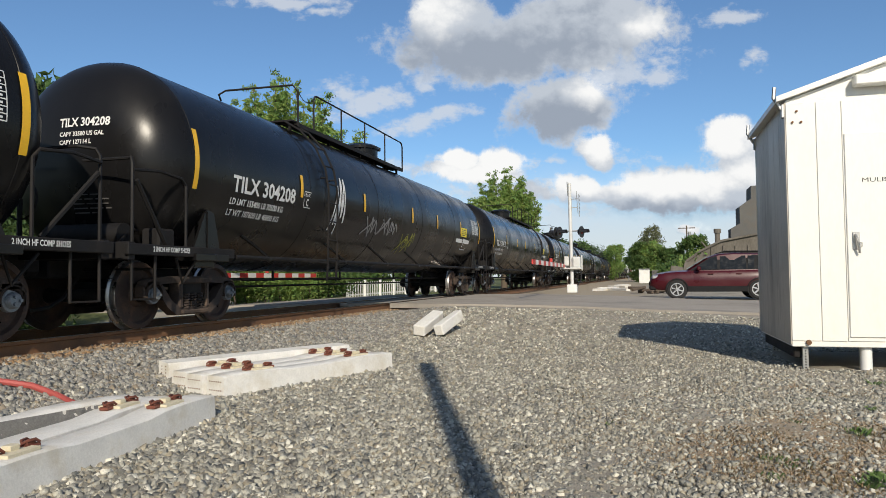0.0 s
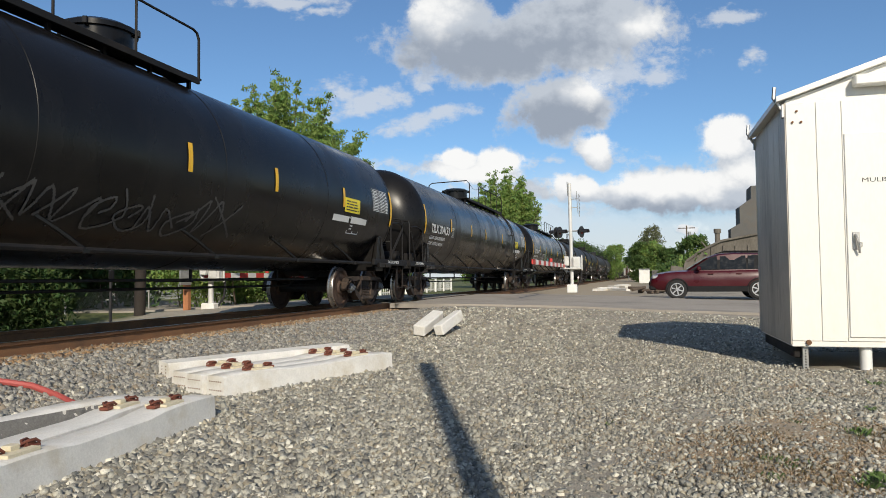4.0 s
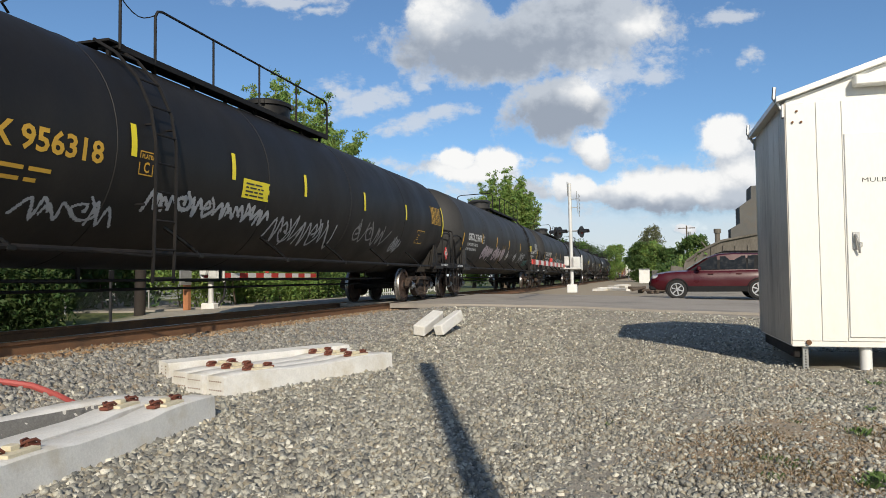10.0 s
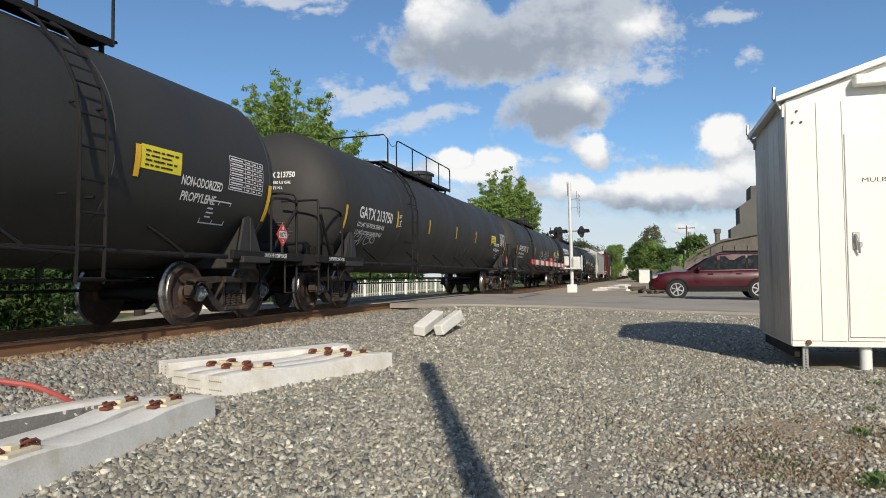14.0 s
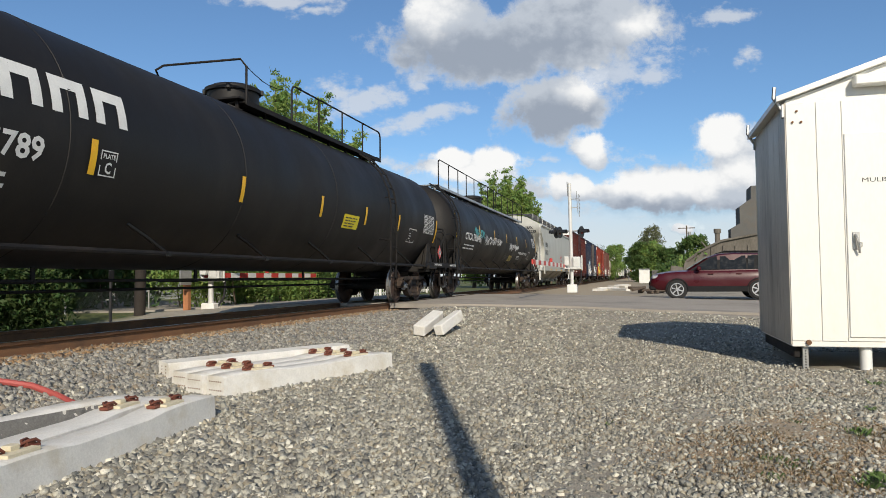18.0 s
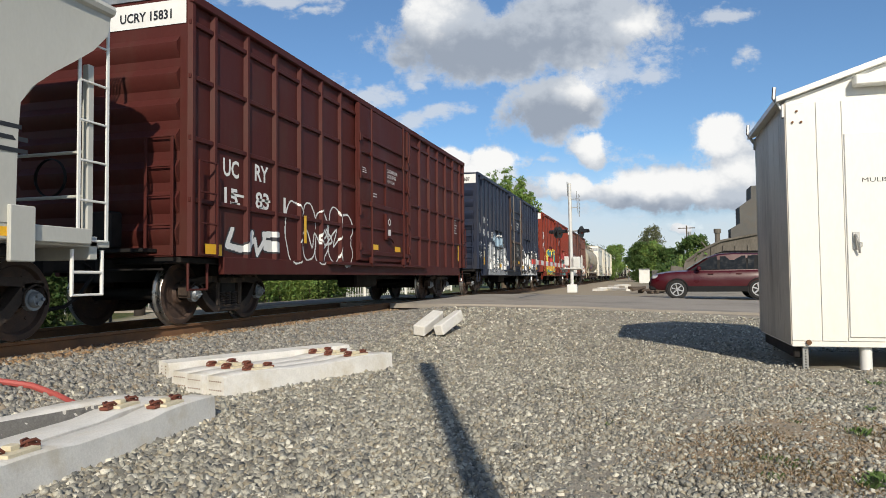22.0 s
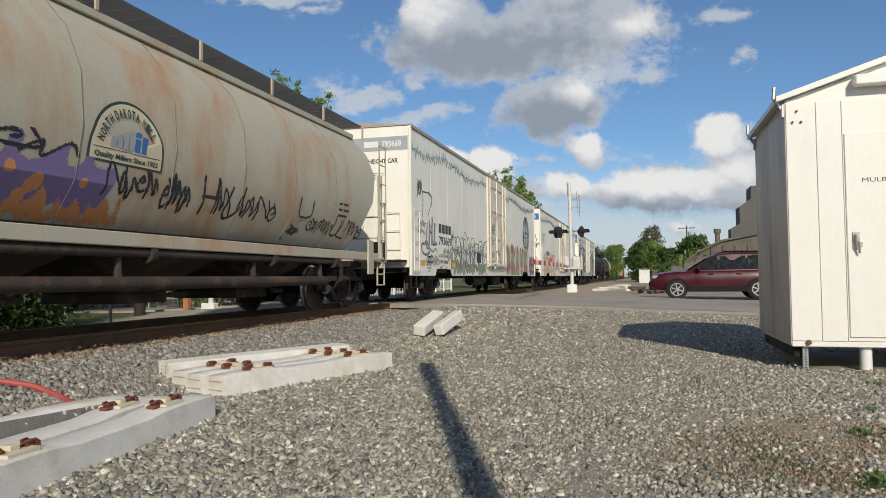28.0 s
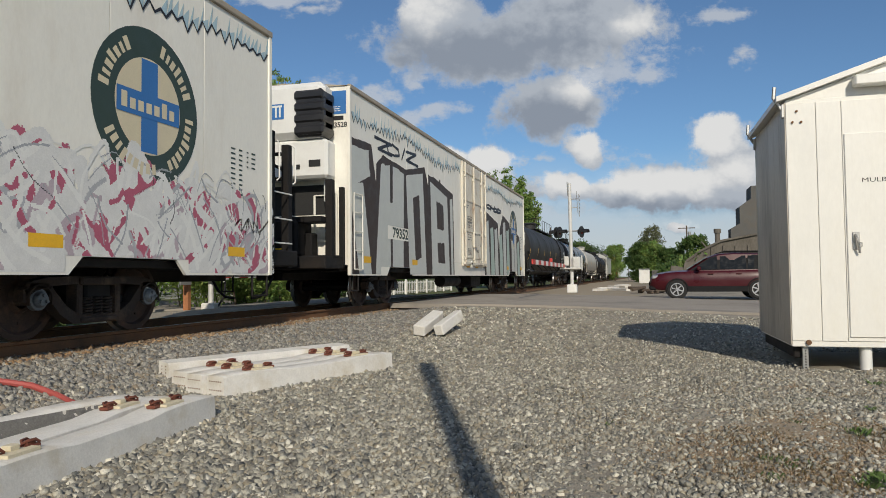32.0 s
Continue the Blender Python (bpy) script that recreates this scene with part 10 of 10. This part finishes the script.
ub = thing("utility_cabinet", None, None, "white metal utility cabinet in the distance", "cabinet")
part("body", Mesh().box((90, 0.0, 0.6), (1.2, 1.25, 1.75), 0.03), WHITE, ub)
part("door", Mesh().box((89.38, 0.25, 0.6), (0.04, 0.6, 1.5), 0.01), WHITE, ub)
part("lid", Mesh().box((90, 0, 1.5), (1.4, 1.4, 0.08), 0.02), GALV, ub)
thing("utility_cabinet", Mesh().box((91, -1.4, 0.55), (1.0, 1.0, 1.6), 0.03), CORR, "grey metal utility cabinet in the distance", "cabinet")
rng = random.Random(77)
for i in range(14):
    x, y = rng.uniform(36, 38.5), rng.uniform(-0.9, 0.5)
    thing("scrap_timber", Mesh().box((0, 0, 0.06), (rng.uniform(0.6, 1.3), 0.12, 0.12), 0.015), TIE, "dark scrap timber in a low pile", "timber", "scrap pile", m=pose(x, y, ground_z(x, y) + 0.1 * (i % 3), rng.uniform(-15, 15), rng.uniform(-12, 12), rng.uniform(0, 180)))
for i in range(8):
    x = rng.uniform(44, 70)
    y = 1.9 + (x - 40) * 0.012 + rng.uniform(-0.5, 0.6)
    thing("concrete_sleeper", Mesh().box((0, 0, 0.08), (2.5, 0.26, 0.18), 0.02), CONC, "pale concrete railway sleeper stacked beside the track", "railway sleeper", "far sleepers", m=pose(x, y, ground_z(x, y) - 0.03, 0, 0, rng.uniform(-35, 35)))
up = thing("utility_pole", None, None, "distant wooden utility pole with a crossarm", "utility pole")
part("pole", Mesh().tube([(120, -6.7, -0.5), (120, -6.7, 8.7)], [0.16, 0.10], 8), BARK, up)
part("crossarm", Mesh().box((120, -6.7, 8.3), (0.12, 2.6, 0.14), 0.02), BARK, up)
part("transformer", Mesh().tube([(120, -7.1, 6.9), (120, -7.1, 7.7)], 0.25, 10), GALV, up)
ms = thing("signal_mast", None, None, "distant railway signal mast beside the line", "signal mast")
part("mast", Mesh().tube([(150, 3.1, -0.3), (150, 3.1, 4.1)], 0.1, 8), STEEL, ms)
part("signal_head", Mesh().box((149.9, 3.1, 3.7), (0.2, 0.45, 0.9), 0.05), BLACK, ms)
fp = thing("utility_pole", None, None, "distant wooden utility pole behind the track", "utility pole")
part("pole", Mesh().tube([(108, 13.6, -0.5), (108, 13.6, 8.2)], [0.15, 0.09], 8), BARK, fp)

# ---- weeds in the gravel ----
WEED = paint("weed_green", (0.10, 0.16, 0.035), 0.6, var=0.3, scale=8)
DRY = paint("dry_grass", (0.24, 0.17, 0.07), 0.8, var=0.3, scale=8)


def tuft(x, y, r, n, h, seed, mat, label, name="weed"):
    rg = random.Random(seed)
    m = Mesh()
    z = ground_z(x, y)
    for i in range(n):
        a, d = rg.random() * math.tau, r * math.sqrt(rg.random())
        px_, py_ = x + d * math.cos(a), y + d * math.sin(a)
        b, l, w = rg.random() * math.tau, h * rg.uniform(0.5, 1.2), 0.006 + 0.006 * rg.random()
        ex, ey = px_ + l * 0.7 * math.cos(b), py_ + l * 0.7 * math.sin(b)
        m.add([(px_ - w, py_, z), (px_ + w, py_, z), ((px_ + ex) / 2 + w, (py_ + ey) / 2, z + l * 0.6), (ex, ey, z + l * 0.75)], [(0, 1, 2, 3)])
    return thing(name, m, mat, label, "weed", "weeds in the gravel", smooth=False)


for i, (x, y, r, n, h) in enumerate(((3.75, -1.02, 0.06, 40, 0.05), (4.05, -0.62, 0.07, 26, 0.03), (4.75, -1.42, 0.05, 26, 0.05), (5.05, -0.9, 0.05, 16, 0.03), (5.6, -1.5, 0.06, 22, 0.04), (6.9, -1.9, 0.08, 24, 0.05), (4.0, -1.25, 0.1, 30, 0.03), (4.78, -1.22, 0.07, 40, 0.05), (3.95, -0.7, 0.10, 36, 0.03), (3.62, -0.98, 0.08, 44, 0.05), (3.7, -0.55, 0.07, 22, 0.03), (5.9, -1.2, 0.07, 20, 0.03), (6.4, -0.9, 0.06, 16, 0.03), (5.0, 0.25, 0.05, 14, 0.03))):
    tuft(x, y, r, n, h, 90 + i, WEED, "small green weed in the gravel")
for i, (x, y, r, n) in enumerate(((4.5, -0.85, 0.45, 520), (4.75, -1.3, 0.35, 360), (3.9, -0.8, 0.45, 420), (6.3, 0.35, 0.35, 150), (5.2, -0.4, 0.4, 160), (3.7, -1.0, 0.35, 260))):
    t_ = tuft(x, y, r, n, 0.02, 120 + i, DRY, "flattened dry brown grass in the gravel", "dry_grass")
    t_["kind"] = "stuff"


# ---- motion ----
def travel(t):
    """Metres that the train has rolled since the start."""
    return 12.45 * t + 0.014 * t * t


def motions():
    walk(clouds, [(0, cloud_pose(0)), (16.0, cloud_pose(16)), (32.0, cloud_pose(32))])
    for car in CARS:
        x = car["train_x"]
        walk(car, [(t, pose(x - travel(t), TRACK, 0)) for t in (0, 2, 4, 6, 8, 10, 12, 14, 16, 18, 20, 22, 24, 26, 28, 30, 32)])
        del car["train_x"]
    for ax, car, off in SPIN:
        x0 = START[car.name] + off
        # the wheels turn while they pass before the camera
        near = [t / 30 for t in range(0, 961) if -3 < x0 - travel(t / 30) < 34]
        if not near:
            continue
        rows, base = [], travel(near[0]) / WR
        if near[0] > 0:
            rows.append((0.0, pose(off, 0, WR)))
        for t in near:
            rows.append((t, pose(off, 0, WR, 0, -math.degrees((travel(t) / WR - base) % math.tau), 0)))
        if near[-1] < 32:
            rows.append((32.0, rows[-1][1]))
        walk(ax, rows)


START = {c.name: c["train_x"] for c in CARS}
motions()
